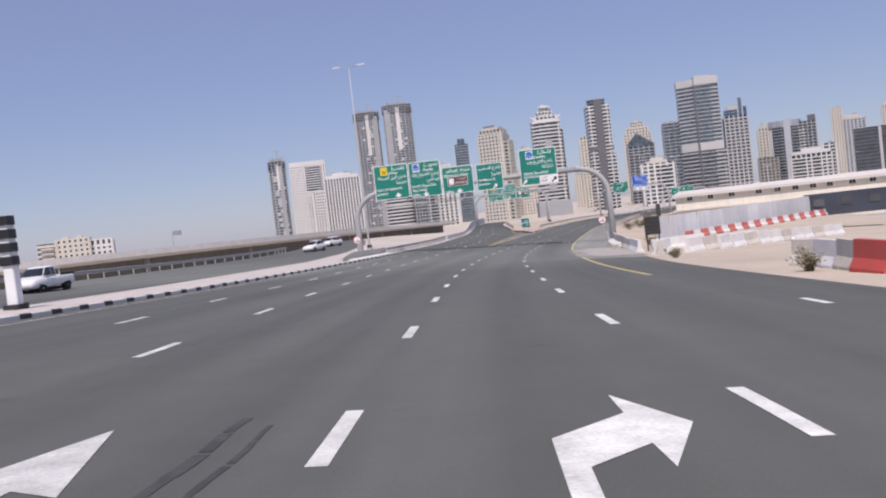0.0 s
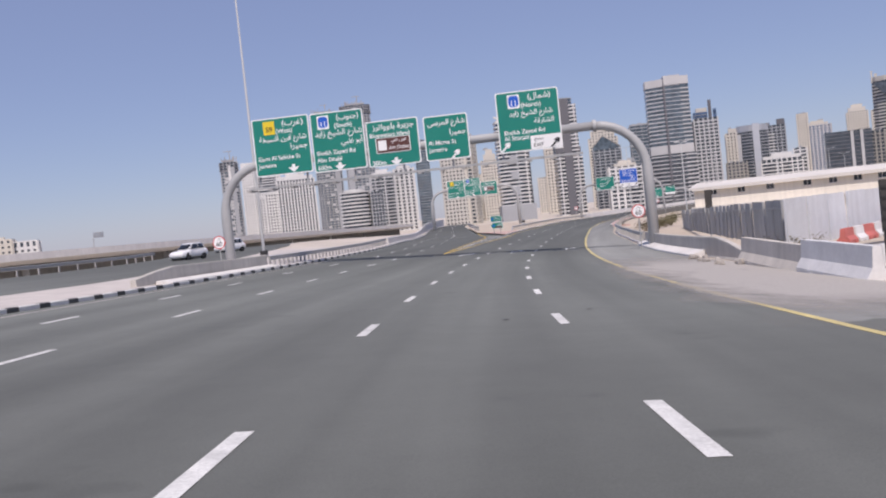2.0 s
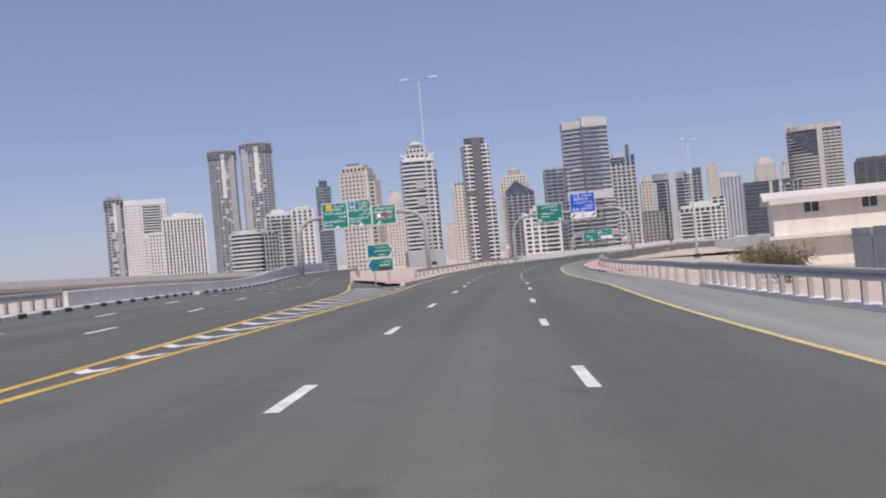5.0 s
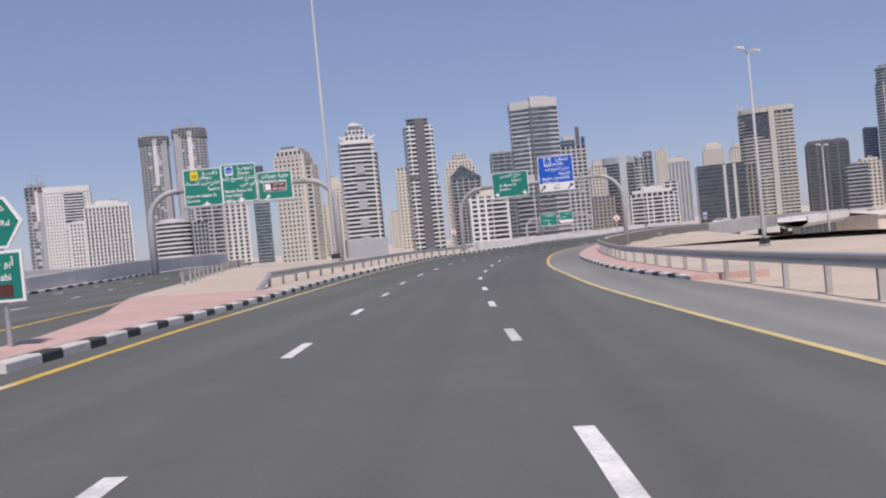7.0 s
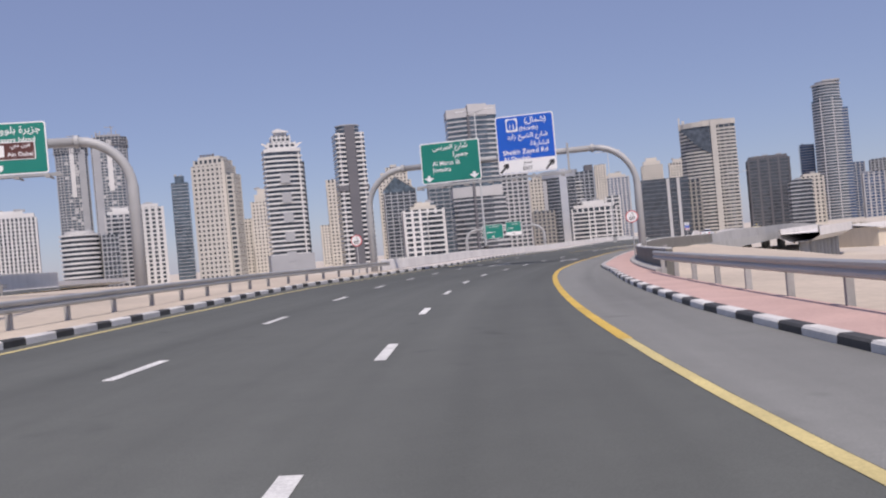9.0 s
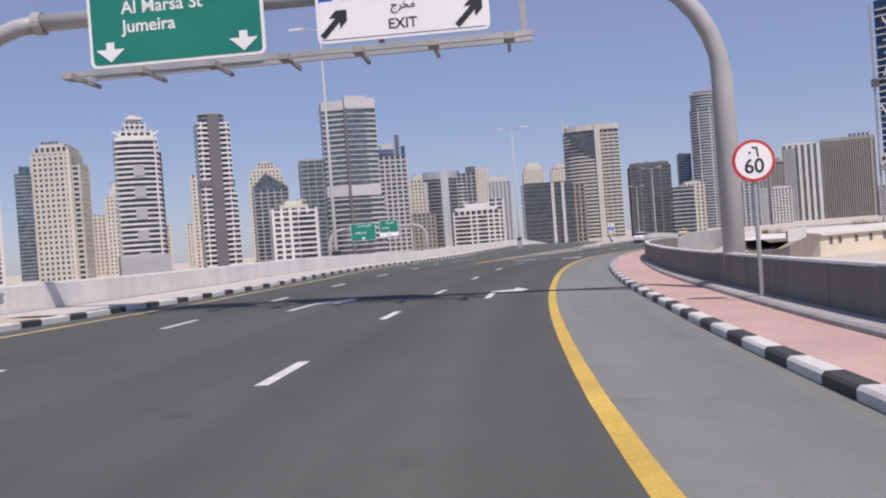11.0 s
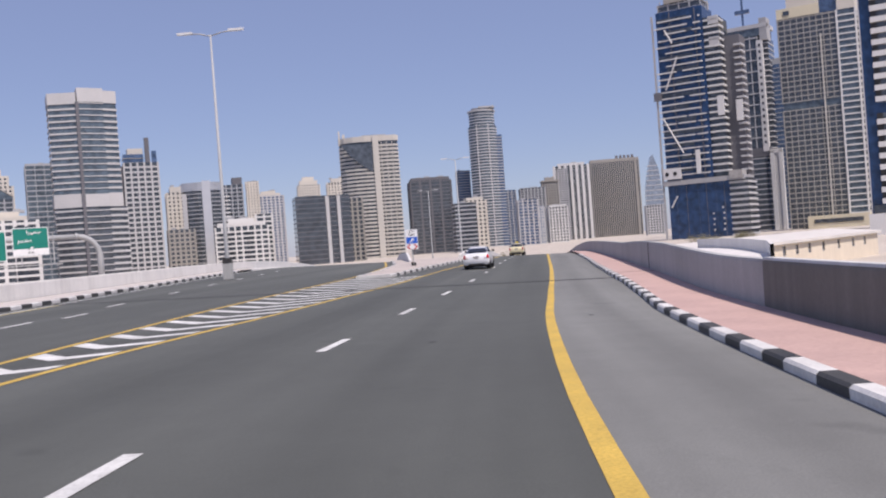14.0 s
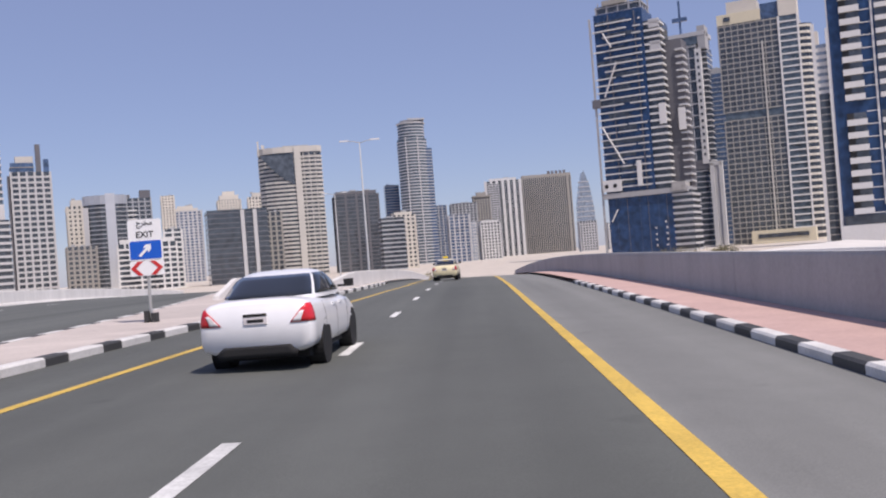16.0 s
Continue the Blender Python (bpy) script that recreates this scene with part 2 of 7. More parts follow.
def ribbon(name, s0, s1, left, right, h, material, step=2.5, cross=6, parent=None, label="", thick=0.0):
    """A strip that follows the road between two offsets, with lengthwise texture coordinates."""
    verts, faces, uv = [], [], []
    ss = stations(s0, s1, step)
    for s in ss:
        a, b = left(s), right(s)
        for k in range(cross + 1):
            d = a + (b - a) * k / cross
            verts.append(on_road(s, d, h))
            uv.append((s, d))
    w = cross + 1
    for i in range(len(ss) - 1):
        for k in range(cross):
            faces.append((i * w + k, i * w + k + 1, (i + 1) * w + k + 1, (i + 1) * w + k))
    if thick:
        n = len(verts)
        verts += [v - Vector((0, 0, thick)) for v in verts]
        uv += uv
        faces += [tuple(reversed([j + n for j in f])) for f in faces]
        for i in range(len(ss) - 1):
            a, b = i * w, (i + 1) * w
            faces += [(a, b, b + n, a + n), (a + cross, a + cross + n, b + cross + n, b + cross)]
        for k in range(cross):
            a, b = k, (len(ss) - 1) * w + k
            faces += [(a, a + n, a + 1 + n, a + 1), (b, b + 1, b + 1 + n, b + n)]
    ob = mesh_of(name, verts, faces, material, parent, label)
    lay = ob.data.uv_layers.new(name="UVMap")
    for loop in ob.data.loops:
        lay.data[loop.index].uv = uv[loop.vertex_index]
    return ob


def sweep(name, s0, s1, off, profile, material, step=2.5, parent=None, label="", smooth=False, rise=None):
    """A closed profile of (sideways, up) points drawn along the road at an offset."""
    verts, faces = [], []
    ss = stations(s0, s1, step)
    n = len(profile)
    for s in ss:
        base = off(s)
        foot = on_road(s, base)
        p, t = line_at(s)
        q = math.hypot(t[0], t[1])
        k = rise(s) if rise else 1.0
        for a, b in profile:
            b = b * k if b > 0.2 else b
            verts.append(foot + Vector((t[1] / q * a, -t[0] / q * a, b)))
    for i in range(len(ss) - 1):
        for k in range(n):
            j = (k + 1) % n
            faces.append((i * n + k, i * n + j, (i + 1) * n + j, (i + 1) * n + k))
    faces += [tuple(range(n - 1, -1, -1)), tuple(range((len(ss) - 1) * n, len(ss) * n))]
    return mesh_of(name, verts, faces, material, parent, label, smooth)

# ---- ground and carriageways ----
LEFT_KERB = table([(-60, -14.4), (26, -14.5), (62, -14.7), (84, -15.1), (118, -15.75), (132, -16.05), (141, -16.8), (148, -17.5), (160, -19), (180, -22.4), (195, -26), (210, -30), (230, -37), (250, -46), (280, -62), (330, -95)])
LEFT_ROAD_R = table([(166.5, -8.2), (172, -9), (180, -11.2), (195, -16.8), (210, -21), (230, -28), (250, -37), (280, -53), (330, -86)])
ISLE = table([(166, -6.75), (170, -7.1), (176, -7.65), (190, -8.5), (200, -9.25), (206, -9.6), (212, -9.72), (220, -9.85), (230, -10.4), (245, -11.7), (262, -11.9), (275, -11.6), (285, -11.8), (294, -12.8), (307, -14.3), (320, -16), (335, -18.6), (352, -21), (375, -24.5), (420, -31), (510, -45)])
RIGHT_EDGE = table([(-60, 8.6), (29, 8.4), (45, 8.4), (54, 8.6), (64, 8.9), (85, 9.1), (92, 8.95), (101, 8.75), (125, 8.65), (133, 8.4), (142, 7.8), (150, 7.35), (165, 7.15), (180, 6.7), (187, 6.2), (192, 5.6), (196, 5.2), (202, 4.74), (208, 4.5), (212.5, 4.22), (219, 3.85), (229, 3.67), (242, 3.6), (252, 3.06), (265, 3.2), (279, 3.05), (288, 2.91), (297, 2.95), (310, 3), (320, 3.15), (335, 3.42), (341, 3.72), (348, 3.92), (368, 3.95), (380, 4.15), (510, 4.2)])
YELLOW_R = table([(28, 5.6), (36, 5.38), (45, 5.2), (58, 5.07), (80, 4.95), (100, 4.9), (118, 4.82), (130, 4.78), (155, 4.46), (160, 4.22), (165, 4.05), (171.5, 3.75), (180, 3.35), (188, 3), (196, 2.72), (201.6, 2.38), (205.7, 2.14), (210, 1.95), (220, 1.66), (230, 1.42), (247, 0.97), (253, 0.88), (268, 0.88), (278, 0.86), (287, 0.77), (297, 0.72), (310, 0.7), (324, 0.82), (335, 1.0), (341, 1.18), (352, 1.38), (367, 1.48), (510, 1.55)])
LINE_R = table([(-60, 2.5), (7, 2.2), (16, 2.0), (26, 1.87), (35, 1.76), (44, 1.58), (52, 1.37), (62, 1.17), (79, 1.04), (97, 1.03), (106, 1.06), (115, 1.04), (154, 0.86), (162, 0.64), (187, -0.55), (196, -1.15), (220, -1.9), (247, -2.88), (256, -2.82), (275, -2.74), (283, -2.68), (298, -2.86), (312, -2.95), (329, -3.02), (348, -2.43), (356, -2.22), (366, -2.18), (385, -2.22), (510, -2.3)])
LINE_L = table([(-60, -1.2), (6, -1.33), (17, -1.47), (27, -1.62), (43, -2.01), (52, -2.15), (62, -2.27), (78, -2.37), (104, -2.45), (113, -2.47), (153, -2.4), (160, -2.55), (165, -2.85), (187, -4), (195, -4.55), (204, -4.97), (214, -5.2), (230, -5.85), (257, -7.35), (266, -7.65), (282, -8.3), (291, -8.6), (299, -9), (316, -10.9), (333, -13.5), (344, -14.9), (400, -23)])
LINE_L2 = table([(-60, -5.3), (15.4, -5.72), (25, -6.2), (34, -6.74), (42, -6.95), (50, -7.3), (77, -8.25), (84, -8.48), (93, -8.75), (110, -9.05), (119, -9.65), (128, -10), (145, -11.3), (168, -14.5), (195, -20.4), (230, -31.5), (250, -40.5), (280, -56.5)])
LINE_L3 = table([(-60, -8.9), (24, -9.6), (33, -10.05), (50, -10.4), (85, -12.1), (95, -12.5), (117, -11.9), (129, -12.6), (145, -14.3), (168, -17.5), (195, -23.4), (230, -34.5), (250, -43.5), (280, -59.5)])
GORE_L = table([(116, -6.3), (126, -6.75), (138, -7.3), (148, -7.6), (154, -7.85), (160, -8.7), (163.6, -9.4), (169.5, -10.7), (179, -12.8), (198, -17.1), (210, -20.4), (230, -27.4), (250, -36.4), (280, -52)])
GORE_R = table([(116, -6.2), (130, -6), (145, -5.65), (154, -5.38), (160, -5.6), (164.4, -5.93), (170, -6.45), (175, -6.9), (188, -7.75), (204.7, -8.75), (209.5, -8.98), (214, -9.15), (230, -9.7), (245, -10.6), (262, -10.9), (275, -10.6), (290, -11.2), (307, -13.3), (320, -15), (352, -20)])
GORE2_L = table([(300, -6.6), (308, -6.75), (315.5, -7.33), (320.5, -7.95), (329, -8.78), (336, -9.45), (342, -9.95), (351, -10.2), (366, -10.25), (374, -10.65), (390, -12.1), (400, -13.8), (440, -21), (510, -33)])
GORE2_R = table([(300, -6.25), (314, -6.55), (321, -6.95), (329, -7.12), (335, -6.98), (339, -6.75), (348, -6.35), (358, -5.72), (367, -5.6), (377, -5.35), (395, -4.5), (410, -3.9), (440, -3.9), (510, -5)])


def left_of_main(s):
    return LEFT_KERB(s) if s < 168 else ISLE(s)


# terrain: one sheet to the horizon, lower than the embanked road
def ground_sheet():
    near = list(np.arange(-260, 700.1, 14.0))
    far_lo, far_hi = [-4500, -2600, -1500, -900, -550, -380], [860, 1150, 1600, 2300, 3200, 4500]
    xs = far_lo + near[:-20] + [460, 560, 700] + far_hi
    ys = far_lo + near + far_hi
    ref = np.array([[*line_at(s)[0], *line_at(s)[1][:2], s] for s in np.arange(-55, 500, 3.0)])
    verts, faces = [], []
    for y in ys:
        for x in xs:
            k = int(np.argmin((ref[:, 0] - x) ** 2 + (ref[:, 1] - y) ** 2))
            dx, dy = x - ref[k, 0], y - ref[k, 1]
            n = math.hypot(ref[k, 3], ref[k, 4])
            d = (dx * ref[k, 4] - dy * ref[k, 3]) / n
            along = abs(dx * ref[k, 3] + dy * ref[k, 4]) / n
            far = max(0.0, abs(d) - 34) + along
            bank = np.interp(ref[k, 5], [-60, 300, 350], [0, 0, 1])
            top = ref[k, 2] - 0.055 * min(d, 40) - 0.9
            top = top + (-11.5 - top) * bank
            fade = min(1.0, far / 60.0)
            verts.append((x, y, top + (-11.5 - top) * fade))
    w = len(xs)
    for j in range(len(ys) - 1):
        for i in range(w - 1):
            faces.append((j * w + i, j * w + i + 1, (j + 1) * w + i + 1, (j + 1) * w + i))
    tagged(mesh_of("ground", verts, faces, SAND_L, smooth=True), "pale sandy ground that reaches the horizon", "ground", kind="structure")


ground_sheet()

road = ribbon("road", -58, 505, left_of_main, lambda s: YELLOW_R(s) + 0.1 if s > 57 else RIGHT_EDGE(s), 0.0, ASPHALT, cross=10, thick=0.0)
tagged(road, "dark grey worn asphalt carriageway curving to the right", "road", kind="structure")
tagged(ribbon("road_shoulder", 57, 505, lambda s: YELLOW_R(s) + 0.1, RIGHT_EDGE, 0.0, SHOULDER, cross=3), "paler dusty asphalt hard shoulder", "road", kind="structure")
tagged(ribbon("road_branch", 168, 300, LEFT_KERB, LEFT_ROAD_R, 0.0, ASPHALT, cross=5), "grey asphalt branch carriageway climbing away", "road", kind="structure")

OPP_R = table([(-60, -17.6), (30, -18.4), (64, -20.5), (92, -22), (120, -26), (150, -33), (190, -48), (230, -68)])
OPP_L = table([(-60, -34), (30, -35), (70, -38), (100, -39), (130, -40), (150, -45), (190, -60), (230, -80)])
tagged(ribbon("opposite_road", -58, 225, OPP_L, OPP_R, 0.0, ASPHALT, cross=5), "grey asphalt of the opposite carriageway", "road", kind="structure")
tagged(ribbon("median_pavement", -58, 150, lambda s: OPP_R(s) + 0.01, lambda s: LEFT_KERB(s) - 0.31, 0.10, GREYPAVE, cross=3), "dusty paved median strip", "pavement", kind="structure")
tagged(ribbon("median_sand", 150, 225, lambda s: OPP_R(s) + 0.01, lambda s: LEFT_KERB(s) - 0.31, -0.05, SAND_L, cross=4), "bare sand between the carriageways", "sand", kind="structure")

# sand verge beside the right edge
tagged(ribbon("sand_verge", -58, 236, lambda s: RIGHT_EDGE(s) + (0.02 if s < 195 else 2.2), lambda s: 46.0, -0.03, SAND, step=4, cross=10), "bare sand verge with tyre marks beside the road", "sand", kind="structure")



def spill_of(name, color):
    """Dust lying on asphalt, thick towards the verge and ragged towards the lanes."""
    m, nt, p = tree_of(name)
    geo = nt.nodes.new("ShaderNodeNewGeometry").outputs["Position"]
    sep = nt.nodes.new("ShaderNodeSeparateXYZ")
    link(nt, nt.nodes.new("ShaderNodeUVMap").outputs[0], sep.inputs[0])
    mp = nt.nodes.new("ShaderNodeMapping")
    mp.inputs["Scale"].default_value = (1.0, 0.3, 1.0)
    link(nt, geo, mp.inputs["Vector"])
    rag = noise_of(nt, mp.outputs[0], 0.9, 6.0, 0.65)
    deep = ramp_of(nt, sep.outputs[1], 3.6, 6.4, 0.0, 1.0)
    ends = times(nt, ramp_of(nt, sep.outputs[0], 55.0, 64.0, 0.0, 1.0), ramp_of(nt, sep.outputs[0], 82.0, 100.0, 1.0, 0.0))
    add = nt.nodes.new("ShaderNodeMath")
    add.operation = 'ADD'
    link(nt, times(nt, deep, ends), add.inputs[0])
    link(nt, ramp_of(nt, rag, 0.3, 0.7, -0.28, 0.28), add.inputs[1])
    link(nt, times(nt, ramp_of(nt, add.outputs[0], 0.15, 0.85, 0.0, 0.92), ends), p.inputs["Alpha"])
    mix = nt.nodes.new("ShaderNodeVectorMath")
    mix.operation = 'SCALE'
    mix.inputs[0].default_value = color
    link(nt, ramp_of(nt, noise_of(nt, geo, 14.0, 4.0), 0.3, 0.7, 0.88, 1.12), mix.inputs["Scale"])
    link(nt, mix.outputs[0], p.inputs["Base Color"])
    p.inputs["Roughness"].default_value = 0.95
    return m


tagged(ribbon("sand_spill", 55, 100, lambda s: 3.6, lambda s: RIGHT_EDGE(s) + 0.3, 0.012, spill_of("blown_dust", (0.40, 0.375, 0.35)), cross=6), "pale dust and sand blown over the shoulder", "sand", kind="structure")

# ---- road paint ----
def stripe(name, s0, s1, off, wide, material, label="", step=2.5, h=0.006):
    ob = ribbon(name, s0, s1, lambda s: off(s) - wide / 2, lambda s: off(s) + wide / 2, h, material, step=step, cross=1)
    return tagged(ob, label or "painted line on the asphalt", "road marking", kind="structure")


YELLOW_P = surf("dusty_yellow_paint", (0.55, 0.46, 0.21), 0.75, 1.0, 26, 0.12, 0.2, 0.2)
stripe("edge_line", 32.8, 214, YELLOW_R, 0.16, YELLOW_P, "pale dusty yellow edge line along the shoulder")
stripe("edge_line", 214, 505, YELLOW_R, 0.20, YELLOW, "yellow painted edge line along the shoulder")
stripe("edge_line", 116, 180, GORE_R, 0.17, YELLOW, "yellow painted edge line of the right branch")
stripe("edge_line", 180, 352, GORE_R, 0.17, YELLOW_P, "yellow painted edge line of the right branch")
stripe("edge_line", 116, 300, GORE_L, 0.17, YELLOW, "yellow painted edge line of the left branch")
stripe("edge_line", 305.5, 505, GORE2_L, 0.17, YELLOW, "yellow painted edge line of the far branch")
stripe("edge_line", 305.5, 505, GORE2_R, 0.17, YELLOW, "yellow painted edge line beside the hatched wedge")
stripe("edge_line", 300, 505, lambda s: ISLE(s) + 0.7, 0.15, PAINT, "pale edge line beside the kerb")
stripe("edge_line", -58, 116, lambda s: LEFT_KERB(s) + 0.8, 0.12, GREYPAVE, "faded dusty edge line beside the kerb")


def dashes(off, anchors, wide=0.17, long=2.15, gap=9.0, label="white painted lane dash"):
    """Dashes whose far ends run evenly between the anchors."""
    ends = []
    for a, b in zip(anchors, anchors[1:]):
        n = max(1, round((b - a) / gap))
        ends += [a + (b - a) * k / n for k in range(n)]
    for s in ends + [anchors[-1]]:
        stripe("lane_dash", s - long, s, off, wide, PAINT, label, step=1.3)


dashes(LINE_R, [-18.4, 8.6, 17.5, 27.2, 35.2, 44.5, 52.6, 62.3, 78.9, 87.9, 97.2, 106.5, 115.5, 154.4, 162.6, 171.5, 180.0, 188.6, 197.8, 206.4, 248.9, 257.6, 275.6, 293.6, 302.6, 312.7, 321.4, 331.3, 348.1, 357.4, 366.8, 375.7, 384.6, 393.5, 447.5])
dashes(LINE_L, [-18.5, 8.45, 17.1, 26.4, 34.6, 43.9, 52.0, 61.8, 78.4, 87.0, 95.6, 105.4, 114.1, 153.7, 161.5, 170.5, 179.5, 188, 206.2, 214.1, 257.9, 266.4, 292, 345])
dashes(LINE_L2, [-19.4, 16.5, 25.5, 42.5, 77.3, 85.7, 93.7, 111.1, 119.7, 128, 283.2])
dashes(LINE_L3, [-19, 25, 42.5, 85.9, 106, 118.2, 127, 281.1])
dashes(lambda s: 6.12, [-19, 18.5], long=1.5)
dashes(lambda s: ISLE(s) + 4.4, [323.2, 461])


def chevron(s0, s1, left, right, gap, slope, wide, slope_r=None):
    """White V-shaped stripes whose points look back down the road."""
    s = s0
    while s < s1:
        mid = (left(s) + right(s)) / 2
        a, b = left(s + 1.5) + 0.16, right(s + 1.5) - 0.16
        if b - a > 0.4:
            sl, sr = s + slope * (mid - a), s + (slope_r or slope) * (b - mid)
            v = [on_road(q, d, 0.006) for q, d in ((sl, a), (s, mid), (sr, b), (sr + wide, b), (s + wide, mid), (sl + wide, a))]
            tagged(mesh_of("hatch_stripe", v, [(0, 1, 4, 5), (1, 2, 3, 4)], PAINT), "worn white chevron stripe on the asphalt wedge", "road marking", kind="structure")
        s += gap


chevron(124, 163.5, GORE_L, GORE_R, 2.05, 1.1, 0.5, 2.3)
chevron(316, 363.5, GORE2_L, GORE2_R, 1.95, 0.95, 0.62)


def arrow_mark(s, d, kind, scale=1.0):
    """A lane arrow: a bent shaft with a triangular head, pointing to the right or straight on."""
    if kind in ("right", "left"):
        out = [(0.0, -3.2), (0.17, -3.2), (0.19, -0.9), (0.69, -0.3), (0.72, -1.0), (1.12, 0.35), (0.65, 1.75), (0.66, 0.85), (0.0, 0.0)]
    else:
        out = [(-0.11, -2.6), (0.11, -2.6), (0.11, 0.2), (0.48, 0.0), (0.0, 2.0), (-0.48, 0.0), (-0.11, 0.2)]
    if kind == "left":
        out = [(-x, y) for x, y in out[::-1]]
    v = [on_road(s + y * scale, d + x * scale, 0.007) for x, y in out]
    tagged(mesh_of("lane_arrow", v, [tuple(range(len(v)))], PAINT), "worn white turn arrow painted in a lane", "road marking", kind="structure")


arrow_mark(6.8, 0.34, "right", 1.0)
arrow_mark(5.8, -3.5, "straight", 1.15)
arrow_mark(273.5, -0.99, "right", 1.0)
arrow_mark(310.8, -1.16, "right", 1.0)
arrow_mark(310.9, -4.45, "right", 1.0)
arrow_mark(271.4, -6.0, "right", 1.0)
for s, d in ((114.4, -0.78), (115.8, 3.2), (112.8, -4.4)):
    arrow_mark(s, d, "right", 0.85)

# black bands over the bridge decks: rubber joints, and painted gantry shadow at 272.6
for s in (116.0, 272.6, 352.2):
    ob = ribbon("joint_shadow_band", s, s + 0.45, left_of_main, RIGHT_EDGE, 0.008, JOINT, step=1, cross=8)
    tagged(ob, "black band across the deck, rubber joint and painted gantry shadow", "expansion joint", kind="structure")


# ---- kerbs: black and white blocks ----
def kerb(name, s0, s1, off, side, block=1.05, tall=0.17, wide=0.28, dark=0.5):
    """Alternating painted kerb blocks; side is +1 where the kerb lies to the right of its edge."""
    base = empty_at(name, Matrix.Identity(4), "low kerb of alternating black and white painted blocks", "kerb", kind="structure")
    n = int((s1 - s0) / block)
    a, b = (0.0, wide) if side > 0 else (-wide, 0.0)
    for k in range(n):
        p = s0 + k * block + (block * (1 - 2 * dark) if k % 2 else 0.0)
        far = s0 + (k + 1) * block + (0.0 if k % 2 else block * (1 - 2 * dark))
        prof = [(a, -0.15), (b, -0.15), (b, tall), (a, tall)]
        c = 0.035
        if side > 0:
            prof = [(a, -0.15), (b, -0.15), (b, tall), (a + c, tall), (a, tall - c)]
        else:
            prof = [(a, -0.15), (b, -0.15), (b, tall - c), (b - c, tall), (a, tall)]
        sweep("kerb_block", p + 0.008, far - 0.008, off, prof, KERB_K if k % 2 else KERB_W, step=2, parent=base)


kerb("kerb", 6, 168, LEFT_KERB, -1, block=1.0, dark=0.36)
kerb("kerb", 168, 320, ISLE, -1, dark=0.4)
kerb("kerb", 187, 400, RIGHT_EDGE, 1, tall=0.14, wide=0.23, dark=0.44)
kerb("kerb", 320, 400, ISLE, -1)
kerb("kerb", 170, 250, LEFT_KERB, -1, block=1.4)

ISLEPAVE = surf('dusty_pink_paver', (0.46, 0.405, 0.37), 0.9, 0.5, 12, 0.16, 0.12, 0.2)
# pavements behind the kerbs
RB = table([(82, 9.75), (92, 9.55), (102, 9.35), (116, 9.25), (125, 8.9), (133, 8.7), (142, 8.1), (152, 7.6), (177, 7.6), (188, 7.3), (201, 6.6), (207, 6.15), (214, 5.9), (234, 5.1), (248, 4.8), (257, 4.65), (268, 4.72), (280, 4.55), (290, 4.46), (301, 4.55), (320, 4.9), (339, 5.32), (352, 5.75), (373, 5.95), (384, 6.05), (510, 6.1)])
tagged(ribbon("pavement", 187, 505, lambda s: RIGHT_EDGE(s) + 0.23, lambda s: RB(s) + 0.05, 0.135, PINK, cross=3), "pink paved footway between kerb and barrier", "pavement", kind="structure")
tagged(ribbon("pavement", 168, 193, lambda s: LEFT_ROAD_R(s) + 0.3, lambda s: ISLE(s) - 0.28, 0.165, PINK, cross=4), "pink paved traffic island between the branches", "pavement", kind="structure")
tagged(ribbon("island_sand", 193, 268, lambda s: max(LEFT_ROAD_R(s), -40) + 0.3, lambda s: ISLE(s) - 0.28, 0.12, SAND, cross=5), "bare sand between the two branches", "sand", kind="structure")
tagged(ribbon("pavement", 268, 420, lambda s: ISLE(s) - 2.5, lambda s: ISLE(s) - 0.28, 0.165, GREYPAVE, cross=2), "dusty grey paved strip below the barrier", "pavement", kind="structure")
tagged(ribbon("pavement", 366, 505, lambda s: GORE2_L(s) + 0.9, lambda s: GORE2_R(s) - 2.23, 0.165, ISLEPAVE, cross=4), "dusty pale paved wedge where the branches part", "pavement", kind="structure")
kerb("kerb", 366, 420, lambda s: GORE2_R(s) - 1.95, -1, block=1.15, dark=0.37)
kerb("kerb", 366, 420, lambda s: GORE2_L(s) + 0.62, 1, dark=0.4)
tagged(sweep("kerb_nose", 365.55, 366.03, lambda s: -8.6, [(-1.03, -0.15), (1.03, -0.15), (1.03, 0.13), (0.97, 0.168), (-0.97, 0.168), (-1.03, 0.13)], KERB_W), "white kerb nose at the tip of the paved wedge", "kerb", kind="structure")
tagged(sweep("pavement_end", 186.3, 187.03, lambda s: RIGHT_EDGE(s), [(0.0, -1.2), (2.6, -1.2), (2.6, 0.139), (0.06, 0.139), (0.0, 0.11)], PINK), "sloping paved end of the footway beside sand", "pavement", kind="structure")


# ---- barriers and guard rails ----
def wall_bar(name, s0, s1, off, side, tall, label, material=CONC, lip=0.05, rise=None):
    o = 1 if side > 0 else -1
    prof = [(0, -0.4), (0.42 * o, -0.4), (0.34 * o, tall - 0.06), (0.32 * o, tall), (0.10 * o, tall), (0.08 * o, tall - 0.06), (0.07 * o, 0.12), (0, 0.0)]
    if side < 0:
        prof = prof[::-1]
    base = empty_at(name, Matrix.Identity(4), label, "barrier", kind="structure")
    s = s0
    while s < s1 - 0.5:
        e = min(s + 12.0, s1)
        sweep("barrier_segment", s + 0.012, e - 0.012, off, prof, material, parent=base, rise=rise)
        s = e
    return base


